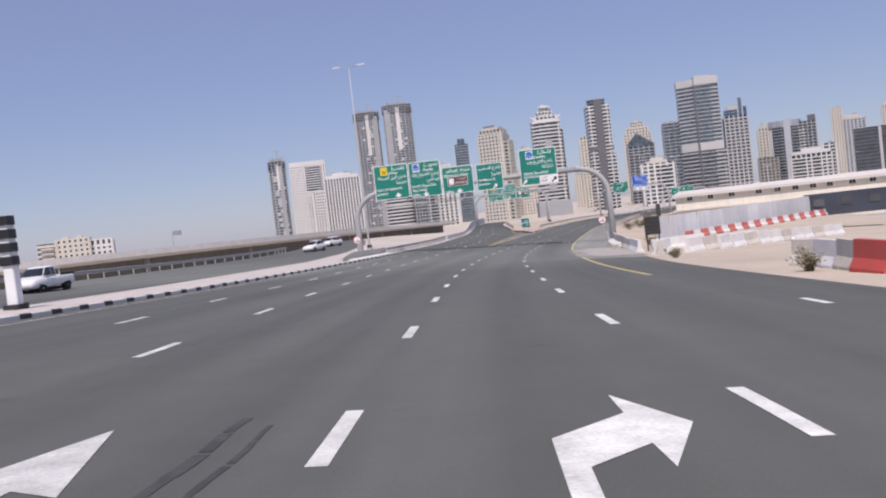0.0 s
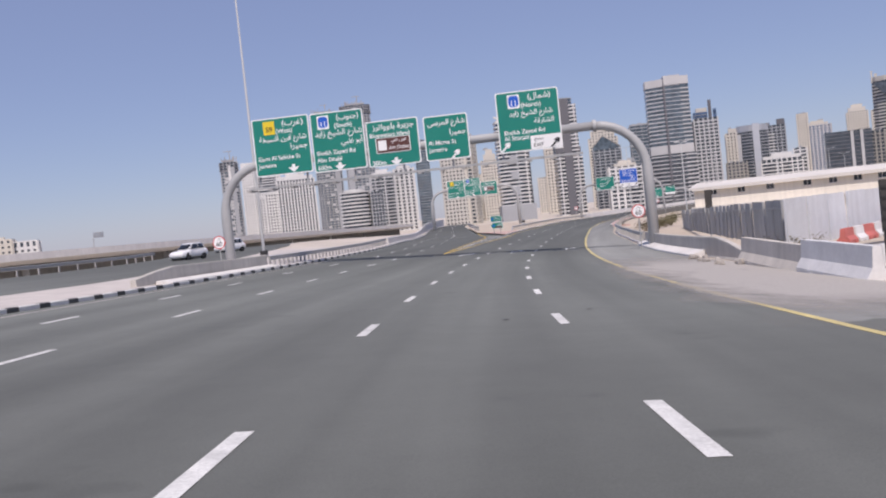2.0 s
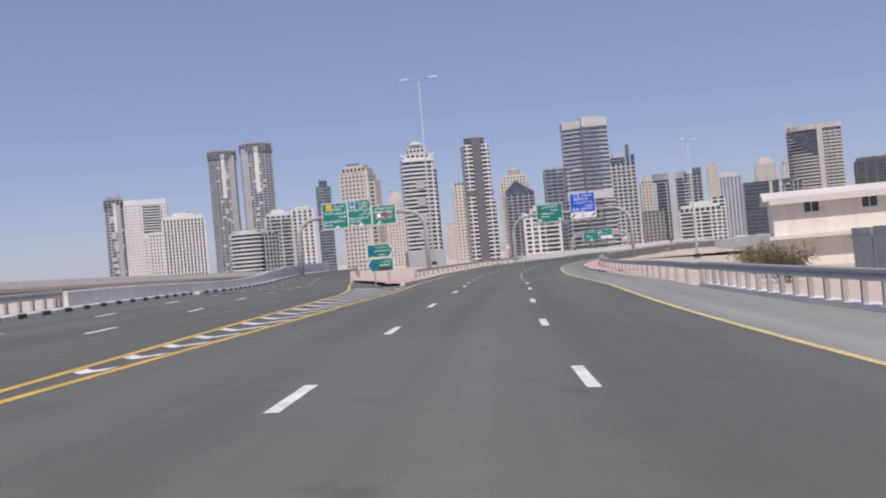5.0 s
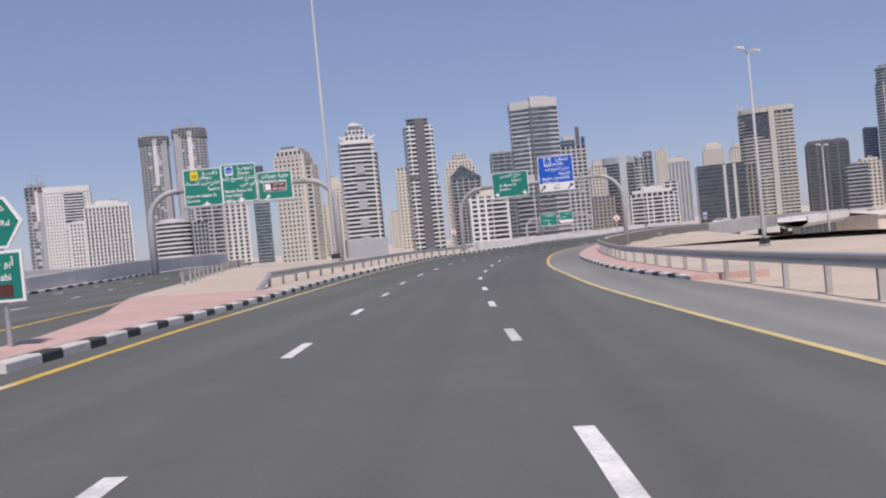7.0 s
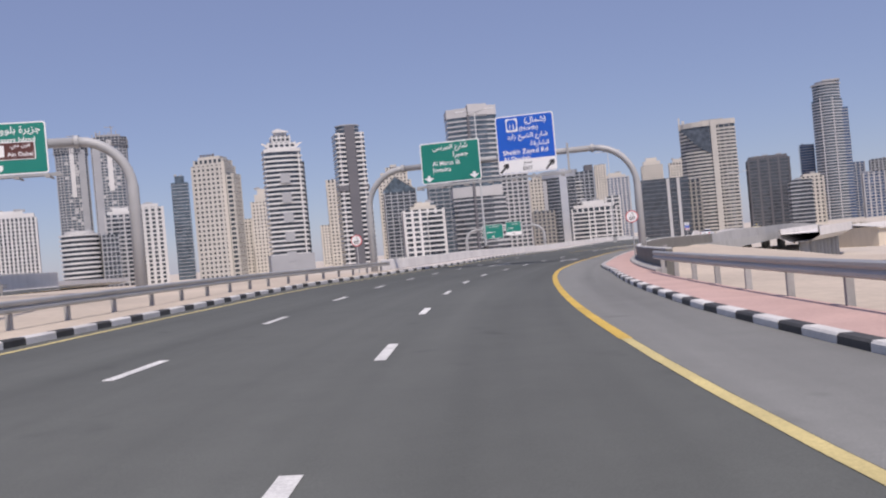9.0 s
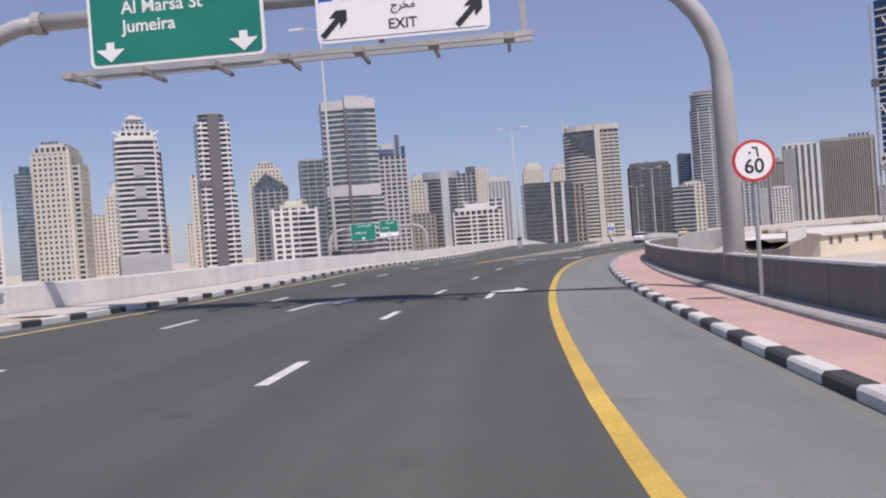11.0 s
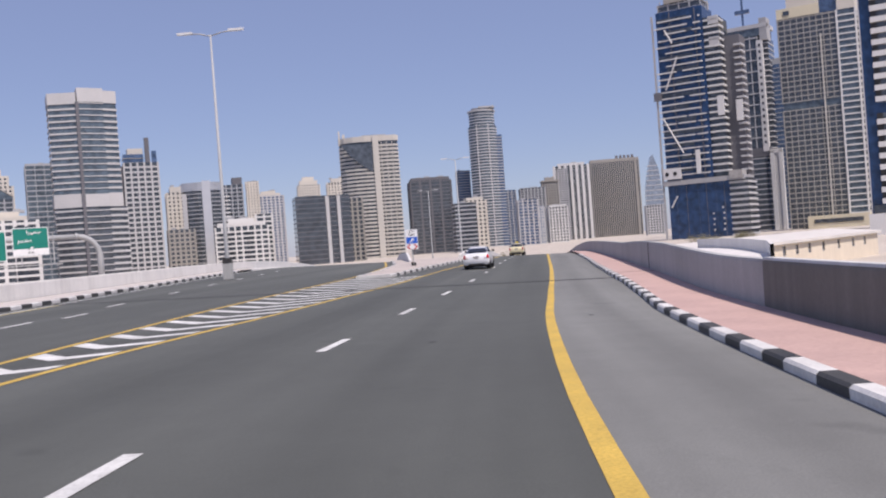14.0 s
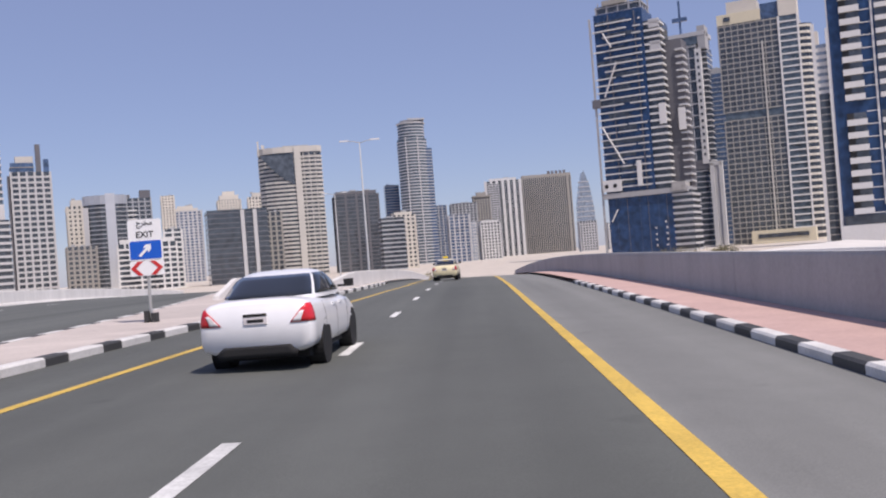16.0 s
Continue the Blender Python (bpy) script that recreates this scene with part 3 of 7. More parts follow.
NOSE = surf("white_washed_nose", (0.66, 0.64, 0.62), 0.85, 0.4, 9, 0.08, 0.06, 0.12, streak=0.1)
LEDGE = table([(236, 0.36), (262, 0.34), (285, 0.2), (302, 0.0), (510, 0.0)])
# streaked concrete with shade put into its colour, for parapet face and flyover underside
CONC_SHADED = surf("shade_darkened_concrete", (0.168, 0.163, 0.150), 0.85, 0.3, 9, 0.12, 0.08, 0.15, streak=0.22)
PARAPET = table([(236, 1.0), (300, 1.0), (325, 1.06), (337, 1.12), (344, 1.24), (351, 1.36), (360, 1.38), (372, 1.22), (400, 1.22), (510, 1.22)])
wall_bar("concrete_barrier", 236, 333, lambda s: RB(s) + LEDGE(s), 1, 1.0, "concrete parapet along the curved footway, darkened for shade", CONC_SHADED, rise=PARAPET)
wall_bar("concrete_barrier", 333, 505, lambda s: RB(s) + LEDGE(s), 1, 1.0, "continuous grey concrete parapet along the footway", surf("grey_parapet_concrete", (0.37, 0.37, 0.37), 0.85, 0.3, 9, 0.12, 0.08, 0.15, streak=0.1), rise=PARAPET)
tagged(sweep("parapet_joint", 356.9, 357.05, lambda s: RB(s) + LEDGE(s), [(-0.012, 0.0), (0.3, 0.0), (0.3, 0.985), (0.09, 0.985), (0.068, 0.93), (0.058, 0.12)], JOINT, rise=PARAPET), "dark stained joint in the concrete parapet", "expansion joint", kind="structure")
tagged(ribbon("pavement_joint", 354.2, 354.4, lambda s: RIGHT_EDGE(s) + 0.24, RB, 0.141, JOINT, step=1, cross=2), "dark joint across the paved footway", "expansion joint", kind="structure")
tagged(sweep("parapet_plinth", 236, 301, RB, [(0.0, 0.0), (0.44, 0.0), (0.44, 0.26), (0.05, 0.24), (0.0, 0.20)], CONC_D), "low sunlit concrete plinth at the foot of the parapet", "plinth", kind="structure")
wall_bar("concrete_barrier", 268, 505, lambda s: ISLE(s) - 2.5, -1, 1.0, "white concrete parapet along the far edge of the deck", surf("white_washed_concrete", (0.72, 0.70, 0.67), 0.85, 0.4, 9, 0.08, 0.06, 0.12, streak=0.1))
ENDS = table([(80, 0.12), (83, 0.45), (87, 0.98), (120, 0.98)])
WALLC = surf("dusty_wall_concrete", (0.50, 0.47, 0.43), 0.85, 0.35, 9, 0.10, 0.07, 0.15, streak=0.14)
wall_bar("concrete_barrier", 83, 116.6, RB, 1, 1.0, "low grey concrete barrier with a sloping end", WALLC, rise=ENDS)
tagged(sweep("parapet_plinth", 90, 116.6, RIGHT_EDGE, [(0.0, -0.2), (0.65, -0.2), (0.65, 0.31), (0.04, 0.13), (0.0, 0.09)], NOSE), "pale sunlit concrete plinth before the barrier", "plinth", kind="structure")
tagged(sweep("kerb_strip", 117.2, 150, RB, [(-0.12, -0.1), (0.35, -0.1), (0.35, 0.12), (-0.12, 0.10)], NOSE), "low pale concrete strip below the guard rail", "kerb", kind="structure")
LENDS = table([(84, 0.45), (88, 0.92), (120, 0.92)])
wall_bar("concrete_barrier", 84, 104.6, lambda s: LEFT_KERB(s) - 1.15, -1, 1.0, "grey concrete barrier with a sloping end beside the median", WALLC, rise=LENDS)
tagged(sweep("parapet_plinth", 86, 104.6, LEFT_KERB, [(-1.15, -0.1), (-0.3, -0.1), (-0.3, 0.2), (-1.15, 0.33)], NOSE), "pale concrete plinth behind the kerb", "plinth", kind="structure")
wall_bar("concrete_barrier", 150, 300, lambda s: LEFT_KERB(s) - 0.9, -1, 0.8, "pale concrete barrier of the climbing branch", NOSE, rise=table([(150, 1.0), (195, 1.0), (240, 2.0), (300, 2.6)]))


def guard_rail(name, s0, s1, off, side, label, high=0.78, gap=3.0):
    """A corrugated steel beam on posts, with a turned-down end."""
    base = empty_at(name, Matrix.Identity(4), label, "guard rail", kind="structure")
    o = side
    w = [(0.0, -0.16), (-0.07 * o, -0.12), (-0.07 * o, -0.06), (-0.01 * o, 0.0), (-0.07 * o, 0.06), (-0.07 * o, 0.12), (0.0, 0.16), (0.012 * o, 0.16), (0.012 * o, -0.16)]
    prof = [(a, b + high - 0.16) for a, b in w]
    sweep("rail_beam", s0, s1, off, prof if o > 0 else prof[::-1], STEEL, parent=base)
    s = s0 + 0.3
    while s < s1:
        m = stand(s, off(s))
        Solid().box(min(0.02 * o, 0.16 * o), max(0.02 * o, 0.16 * o), -0.06, 0.06, -0.3, high - 0.02, m).make("rail_post", CONC_D, base)
        s += gap
    return base


guard_rail("guard_rail", 117.2, 150, RB, 1, "galvanised guard rail on closely set pale posts", high=1.0, gap=1.1)
guard_rail("guard_rail", 150, 236, RB, 1, "galvanised steel guard rail on pale posts before sand", high=0.95)
guard_rail("guard_rail", 197, 268, lambda s: ISLE(s) - 1.9, -1, "galvanised guard rail along the sandy island", high=0.85)
guard_rail("guard_rail", 206, 262, lambda s: LEFT_ROAD_R(s) + 0.9, 1, "galvanised guard rail of the left branch", high=0.95)
guard_rail("guard_rail", 105.2, 150, lambda s: LEFT_KERB(s) - 1.25, -1, "galvanised guard rail with close posts behind the kerb", high=0.84, gap=1.1)
guard_rail("guard_rail", 150, 230, lambda s: LEFT_KERB(s) - 1.4, -1, "galvanised guard rail beside the kerb", high=0.8)
guard_rail("guard_rail", -50, 140, lambda s: OPP_L(s) - 0.6, -1, "galvanised guard rail behind the opposite carriageway", high=0.8)

TAPER = table([(398, 0.35), (402, 0.6), (408, 1.0), (510, 1.0)])
wall_bar("concrete_barrier", 402, 505, lambda s: GORE2_R(s) - 2.5, -1, 1.0, "white concrete parapet on the wedge beside the right branch", NOSE, rise=TAPER)
wall_bar("concrete_barrier", 398, 505, lambda s: GORE2_L(s) + 2.1, 1, 1.0, "white concrete parapet on the wedge beside the far branch", NOSE, rise=TAPER)

# bridge deck below the carriageway, on round piers
tagged(ribbon("bridge_deck", 318, 505, lambda s: ISLE(s) - 2.9, lambda s: RB(s) + 0.44, -0.12, CONC, cross=6, thick=1.3), "grey concrete bridge deck", "bridge deck", kind="structure")
for s in range(335, 500, 28):
    p = on_road(s, -4.0)
    Solid().tube([(p.x, p.y, -14), (p.x, p.y, p.z - 1.3)], 1.1, 16).make("bridge_pier", CONC, None, "", True)
    tagged(bpy.data.objects["bridge_pier"] if s == 335 else scene.collection.objects[-1], "round concrete pier below the deck", "bridge pier", kind="structure")


def sand_bank(s0, s1):
    """Sand heaped against the outer face of the parapet, falling away from the road."""
    verts, faces, n = [], [], 12
    ss = stations(s0, s1, 4)
    for s in ss:
        k = (s - s0) / (s1 - s0)
        edge = RB(s) + 0.40
        for j in range(n + 1):
            out = 46.0 * (j / n) ** 1.6
            q = on_road(s, edge)
            w = on_road(s, edge + out)
            z = q.z + 0.45 * (1 - k) * (1 - math.exp(-out / 8)) - 0.25 - out * (0.02 + 0.16 * k) + 0.25 * noise.noise((w.x * 0.11, w.y * 0.11, 0))
            verts.append((w.x, w.y, max(z, -13.0)))
    for i in range(len(ss) - 1):
        for j in range(n):
            a = i * (n + 1) + j
            faces.append((a, a + 1, a + n + 2, a + n + 1))
    tagged(mesh_of("sand_bank", verts, faces, SAND, smooth=True), "pale sand slope outside the parapet", "sand", kind="structure")


sand_bank(235.5, 330)

# sloping end piece of the island's guard rail
q0, q1 = on_road(193.6, ISLE(193.6) - 1.7, 0.10), on_road(197.3, ISLE(197.3) - 1.93, 0.70)
ob = Solid().tube([tuple(q0), tuple(q1)], 0.13, 8).make("rail_end", STEEL)
tagged(ob, "turned-down steel end of the guard rail", "guard rail", kind="structure")
# parapet top kept pale above the face darkened for shade
tagged(sweep("parapet_cap", 236, 333, lambda s: RB(s) + LEDGE(s), [(0.09, 0.985), (0.33, 0.985), (0.31, 1.03), (0.11, 1.03)], KERB_W, rise=PARAPET), "pale top edge of the parapet", "parapet cap", kind="structure")
RUBBER = surf("skid_rubber", (0.055, 0.056, 0.055), 0.9, 3.0, 30, 0.3, 0.2, 0.1)
for s0, s1, d0, w in ((4.0, 8.4, -2.34, 0.13), (3.5, 8.0, -2.02, 0.07)):
    for k in range(6):
        a = s0 + (s1 - s0) * k / 6
        stripe("skid_mark", a + 0.03 * (k % 3), a + (s1 - s0) / 6 - 0.05 * (k % 2), lambda s: d0 + 0.02 * math.sin(s * 3), w * (1.0 - 0.12 * (k % 3)), RUBBER, "dark rubber skid mark on the asphalt", step=0.4, h=0.005)
rnd = random.Random(11)
STAIN = surf("old_oil_stain", (0.062, 0.063, 0.061), 0.85, 3.0, 30, 0.3, 0.2, 0.1)
for s0, d0 in ((61.5, 0.2), (63.0, 1.9), (97.0, 3.0), (291.5, 2.1), (285.8, 1.12), (286.0, 1.30), (286.5, 1.14), (289.0, 2.0), (313.0, 1.9), (330.0, -1.2), (334.5, 1.9), (300.5, 0.4), (186.0, 2.2), (279.5, -4.6)):
    n = 9
    v = [on_road(s0 + 0.15 * math.sin(k * math.tau / n) * rnd.uniform(0.5, 1.2), d0 + 0.07 * math.cos(k * math.tau / n) * rnd.uniform(0.5, 1.2), 0.006) for k in range(n)]
    tagged(mesh_of("oil_stain", v[::-1], [tuple(range(n))], STAIN), "small dark oil stain on the asphalt", "stain", kind="structure")

# ---- sign gantries ----
def rounded(w, h, r, n=4):
    out = []
    for cx, cy, a0 in ((w / 2 - r, h / 2 - r, 0), (-w / 2 + r, h / 2 - r, 90), (-w / 2 + r, -h / 2 + r, 180), (w / 2 - r, -h / 2 + r, 270)):
        for k in range(n + 1):
            a = radians(a0 + 90 * k / n)
            out.append((cx + r * math.cos(a), cy + r * math.sin(a)))
    return out


def plate(name, w, h, cx, cz, y, deep, material, parent, r=0.1, label=""):
    """A flat sheet standing upright, facing the traffic (towards -y)."""
    turn = Matrix.Translation((cx, y, cz)) @ pose(0, 0, 0, 90, 0, 0)
    return Solid().prism(rounded(w, h, min(r, w / 2.05, h / 2.05)), -deep / 2, deep / 2, turn).make(name, material, parent, label)


def shape(name, outline, cx, cz, y, material, parent, size=1.0):
    turn = Matrix.Translation((cx, y, cz)) @ pose(0, 0, 0, 90, 0, 0)
    return Solid().prism([(a * size, b * size) for a, b in outline], -0.004, 0.004, turn).make(name, material, parent)


def words(body, size, cx, cz, y, material, parent, align='LEFT', fine=8):
    cu = bpy.data.curves.new("lettering", 'FONT')
    cu.body, cu.size, cu.align_x, cu.align_y = body, size, align, 'CENTER'
    cu.extrude = 0.003
    cu.resolution_u = fine
    cu.offset = 0.012 * size
    tmp = new("lettering", cu)
    dg = bpy.context.evaluated_depsgraph_get()
    me = bpy.data.meshes.new_from_object(tmp.evaluated_get(dg))
    bpy.data.objects.remove(tmp)
    me.materials.clear()
    me.materials.append(material)
    ob = new("lettering", me)
    ob.parent = parent
    ob.matrix_parent_inverse = Matrix.Identity(4)
    ob.matrix_basis = Matrix.Translation((cx, y, cz)) @ pose(0, 0, 0, 90, 0, 0)
    return ob


DOWN = [(-0.5, 0.1), (-0.14, 0.1), (-0.14, 0.34), (0.14, 0.34), (0.14, 0.1), (0.5, 0.1), (0.0, -0.34)]
RISE = [(-0.46, -0.34), (-0.34, -0.46), (0.14, 0.02), (0.14, -0.18), (0.36, 0.04), (0.36, 0.36), (0.04, 0.36), (-0.18, 0.14), (0.02, 0.14)]


def panel(parent, name, cx, cz, w, h, sheet, latin, bars, arrows, badge=None, foot=0.0, plaque=False, y=0.0, label=""):
    """A road sign sheet: white rim, coloured face, lettering in two scripts, arrows."""
    rim = plate(name, w, h, cx, cz, y, 0.06, SIGNW, parent, 0.16, label)
    plate("face", w - 0.16, h - 0.16, cx, cz, y - 0.035, 0.01, sheet, rim, 0.12)
    f = y - 0.046
    top = cz + h / 2
    if foot:
        plate("exit_strip", (w - 0.16) * (foot if foot < 1 else 1), h * 0.22, cx + ((w - 0.16) * (1 - foot) / 2 if foot < 1 else 0), cz - h / 2 + 0.09 + h * 0.11, f + 0.004, 0.008, SIGNW, rim, 0.06)
        words("EXIT", 0.36, cx + (0.55 if foot < 1 else 0), cz - h / 2 + 0.34, f - 0.006, SIGNK, rim, 'CENTER')
        script("مخرج", 0.62, cx + (0.55 if foot < 1 else 0) + 0.34, cz - h / 2 + 0.74, f - 0.006, SIGNK, rim)
    for text, size, ox, oz in latin:
        words(text, size, cx - w / 2 + ox, top - oz, f, SIGNW, rim)
    for k, (ox, oz, bw, text) in enumerate(bars):
        script(text, bw, cx + w / 2 - ox, top - oz, f, SIGNW, rim)
    for kind, ox, oz, size, dark in arrows:
        shape("arrow", DOWN if kind == "down" else RISE, cx + ox, top - oz, f - 0.008, SIGNK if dark else SIGNW, rim, size)
    if badge:
        plate("route_badge", 0.86, 0.98, cx + badge[0], top - 0.72, f, 0.01, SIGNY if badge[1] == "59" else SIGNW, rim, 0.05)
        if badge[1] == "11":
            plate("route_shield", 0.70, 0.78, cx + badge[0], top - 0.70, f - 0.008, 0.01, BLUE, rim, 0.22)
        words(badge[1], 0.52, cx + badge[0], top - 0.85, f - 0.016, SIGNW if badge[1] == "11" else SIGNK, rim, 'CENTER')
    if plaque:
        plate("plaque_rim", w * 0.66, h * 0.34, cx - 0.02, cz - 0.15, f, 0.008, SIGNW, rim, 0.1)
        plate("plaque", w * 0.63, h * 0.315, cx - 0.02, cz - 0.15, f - 0.006, 0.008, BROWN, rim, 0.08)
        plate("plaque_picture", w * 0.16, h * 0.22, cx - w * 0.21, cz - 0.15, f - 0.012, 0.008, SIGNW, rim, 0.02)
        words("Ain Dubai", 0.36, cx - w * 0.09, cz - 0.36, f - 0.012, SIGNW, rim)
        script("عين دبي", w * 0.3, cx + w * 0.26, cz + 0.10, f - 0.012, SIGNW, rim)
    return rim


# joined letter shapes: the first code of each letter and how many shapes it has
FORMS = {"ا": (0xFE8D, 2), "أ": (0xFE83, 2), "ب": (0xFE8F, 4), "ة": (0xFE93, 2), "ت": (0xFE95, 4), "ج": (0xFE9D, 4), "خ": (0xFEA5, 4), "د": (0xFEA9, 2), "ر": (0xFEAD, 2), "ز": (0xFEAF, 2), "س": (0xFEB1, 4),
         "ش": (0xFEB5, 4), "ظ": (0xFEC5, 4), "ع": (0xFEC9, 4), "غ": (0xFECD, 4), "ق": (0xFED5, 4), "ل": (0xFEDD, 4), "م": (0xFEE1, 4), "ن": (0xFEE5, 4), "و": (0xFEED, 2), "ى": (0xFEEF, 2), "ي": (0xFEF1, 4)}


def joined(text):
    """Arabic text in its joined shapes, set out from left to right."""
    out = []
    for k, ch in enumerate(text):
        if ch not in FORMS:
            out.append({"(": ")", ")": "("}.get(ch, ch))
            continue
        code, n = FORMS[ch]
        before = k > 0 and text[k - 1] in FORMS and FORMS[text[k - 1]][1] == 4
        after = n == 4 and k + 1 < len(text) and text[k + 1] in FORMS
        out.append(chr(code + (3 if before and after else 2 if after else 1 if before else 0)))
    return "".join(out[::-1])


def script(text, wide, right, cz, y, material, parent):
    """A line of Arabic lettering that ends at its right edge and is as wide as given."""
    ob = words(joined(text), 0.6, 0, cz, y, material, parent, 'LEFT', 3)
    xs = [v.co.x for v in ob.data.vertices]
    ys = [v.co.y for v in ob.data.vertices]
    lo, hi, mid = min(xs), max(xs), (min(ys) + max(ys)) / 2
    k = wide / (hi - lo)
    ob.data.transform(Matrix.Diagonal((k, min(k, 0.95), 1, 1)) @ Matrix.Translation((-hi, -mid, 0)))
    ob.matrix_basis = Matrix.Translation((right, y, cz)) @ pose(0, 0, 0, 90, 0, 0)


def gantry(base, xl, xr, beam, r, x0, x1, label, walk_low, rod_y=0.55, bend=3.4):
    """An arched tube portal with a lighting catwalk below its signs. Local x across the road, z up from the foot."""
    g = empty_at("sign_gantry", base, label, "sign gantry")
    pts = [(xl, 0, -2.5), (xl, 0, beam - bend)]
    for k in range(1, 8):
        a = radians(90 * k / 8)
        pts.append((xl + bend - bend * math.cos(a), 0, beam - bend + bend * math.sin(a)))
    pts.append((xl + bend, 0, beam))
    Solid().tube(pts, [r * 1.25] + [r * 1.15] + [r] * (len(pts) - 2), 16).make("post", GREYPAINT, g, "", True)
    pts = [(-(x) + xl + xr, y, z) for x, y, z in pts]
    Solid().tube(pts, [r * 1.25] + [r * 1.15] + [r] * (len(pts) - 2), 16).make("post", GREYPAINT, g, "", True)
    Solid().tube([(xl + bend, 0, beam), (xr - bend, 0, beam)], r * 0.98, 16).make("beam", GREYPAINT, g, "", True)
    for x in (xl + bend, xr - bend):
        Solid().tube([(x - 0.12, 0, beam), (x + 0.12, 0, beam)], r * 1.35, 16).make("flange", GREYPAINT, g)
    # catwalk: two rails below the signs, brackets and lamps reaching out in front
    for yy in (-0.35, -0.95):
        Solid().box(x0 - 0.3, x1 + 0.6, yy - 0.05, yy + 0.05, walk_low - 0.16, walk_low - 0.02).make("catwalk_rail", STEEL, g)
    n = int((x1 - x0) / 1.55)
    for k in range(n + 1):
        x = x0 + (x1 - x0) * k / n
        s = Solid().box(x - 0.04, x + 0.04, -1.5, 0.05, walk_low - 0.30, walk_low - 0.20)
        s.box(x - 0.13, x + 0.13, -1.75, -1.25, walk_low - 0.34, walk_low - 0.20)
        s.make("sign_light", CONC_D, g)
    k = 0
    x = x0 + 0.4
    while x < x1 + 0.6:
        Solid().box(x - 0.07, x + 0.07, -0.30, -0.18, walk_low - 0.1, beam + 0.55).make("hanger", GREYPAINT, g)
        x += 3.6
    return g


def speed_sign(m, size, post_h, label):
    """A round white plate with a red rim on a thin pole."""
    t = empty_at("speed_sign", m, label, "road sign")
    Solid().tube([(0, 0.05, -0.4), (0, 0.05, post_h + size)], 0.045, 8).make("pole", STEEL, t)
    ring = [(math.cos(a * math.tau / 32), math.sin(a * math.tau / 32)) for a in range(32)]
    up = Matrix.Translation((0, 0, post_h)) @ pose(0, 0, 0, 90, 0, 0)
    Solid().prism([(x * size, y * size) for x, y in ring], -0.02, 0.02, up).make("rim", SIGNR, t)
    Solid().prism([(x * size * 0.86, y * size * 0.86) for x, y in ring], 0.012, 0.026, up).make("disc", SIGNW, t)
    words("60", size * 0.95, 0, post_h - size * 0.28, -0.03, SIGNK, t, 'CENTER')
    script("٦٠", size * 0.5, size * 0.25, post_h + size * 0.42, -0.03, SIGNK, t)
    return t


# the wide portal over both branches; local zero at s 109.5 on the road's line
G1 = pose(*on_road(109.4, 0), 0, 0, 0) @ pose(0, 0, 0, 0, 0, yaw_at(109.4) + 1.0)
g = gantry(G1, -21.4, 9.6, 8.5, 0.32, -18.8, 4.6, "grey arched sign gantry with five green signs over the carriageways", 6.75)
panel(g, "sign_panel", -16.38, 9.6, 4.28, 4.2, GREEN, [("(West)", .45, 1.75, 1.03), ("Garn Al Sabkha St", .43, .25, 2.95), ("Jumeira", .43, .25, 3.45)], [(.4, .5, 1.6, "(غرب)"), (.25, 1.62, 3.55, "شارع قرن السبخة"), (.25, 2.22, 1.25, "جميرا")], [("down", .7, 3.8, .85, False)], (-.85, "59"), y=-.55)
panel(g, "sign_panel", -12.17, 9.5, 3.92, 4.3, GREEN, [("(South)", .45, 1.75, 1.05), ("Sheikh Zayed Rd", .43, .25, 2.95), ("Abu Dhabi", .43, .25, 3.45), ("600m", .45, .25, 4.0)], [(.3, .5, 1.65, "(جنوب)"), (.15, 1.62, 3.5, "شارع الشيخ زايد"), (.15, 2.25, 1.6, "أبو ظبي")], [("down", -.05, 4.0, .85, False)], (-1.0, "11"), y=-.55)
panel(g, "sign_panel", -8.17, 8.93, 3.82, 3.3, GREEN, [("Bluewaters Island", .42, .22, 1.06), ("300m", .45, .25, 3.05)], [(.3, .5, 3.05, "جزيرة بلوواترز")], [("down", .1, 3.03, .85, False)], None, plaque=True, y=-.55)
panel(g, "sign_panel", -4.28, 8.86, 3.2, 3.2, GREEN, [("Al Marsa St", .43, .25, 1.95), ("Jumeira", .43, .25, 2.45)], [(.2, .6, 2.7, "شارع المرسى"), (.2, 1.3, 1.15, "جميرا")], [("rise", .55, 2.85, .8, False)], None, y=-.55)
panel(g, "sign_panel", 1.65, 9.37, 4.45, 4.28, GREEN, [("(North)", .45, 1.75, 1.05), ("Sheikh Zayed Rd", .43, .4, 2.9), ("Al Sharjah", .43, .4, 3.3)], [(.55, .5, 1.6, "(شمال)"), (.5, 1.65, 3.05, "شارع الشيخ زايد"), (.45, 2.25, 1.4, "الشارقة")], [("rise", -1.75, 3.85, .8, False), ("rise", 1.75, 3.85, .8, True)], (-.95, "11"), foot=0.5, y=-.55)

# the portal over the right branch
G2 = pose(*on_road(267.9, -1.0, -0.1), 0, 0, 0) @ pose(0, 0, 0, 0, 0, yaw_at(269.1) + 2)
g = gantry(G2, -14.0, 6.5, 8.3, 0.23, -9.5, 1.3, "grey arched sign gantry with a green and a blue sign", 6.75, bend=3.0)
panel(g, "sign_panel", -7.12, 8.4, 4.6, 3.1, GREEN, [("Al Marsa St", .46, .9, 1.62), ("Jumeira", .46, .9, 2.1)], [(.9, .48, 2.7, "شارع المرسى"), (.9, 1.05, 1.15, "جميرا")], [("down", -1.75, 2.72, .75, False), ("down", 1.75, 2.72, .75, False)], None, y=-.5)
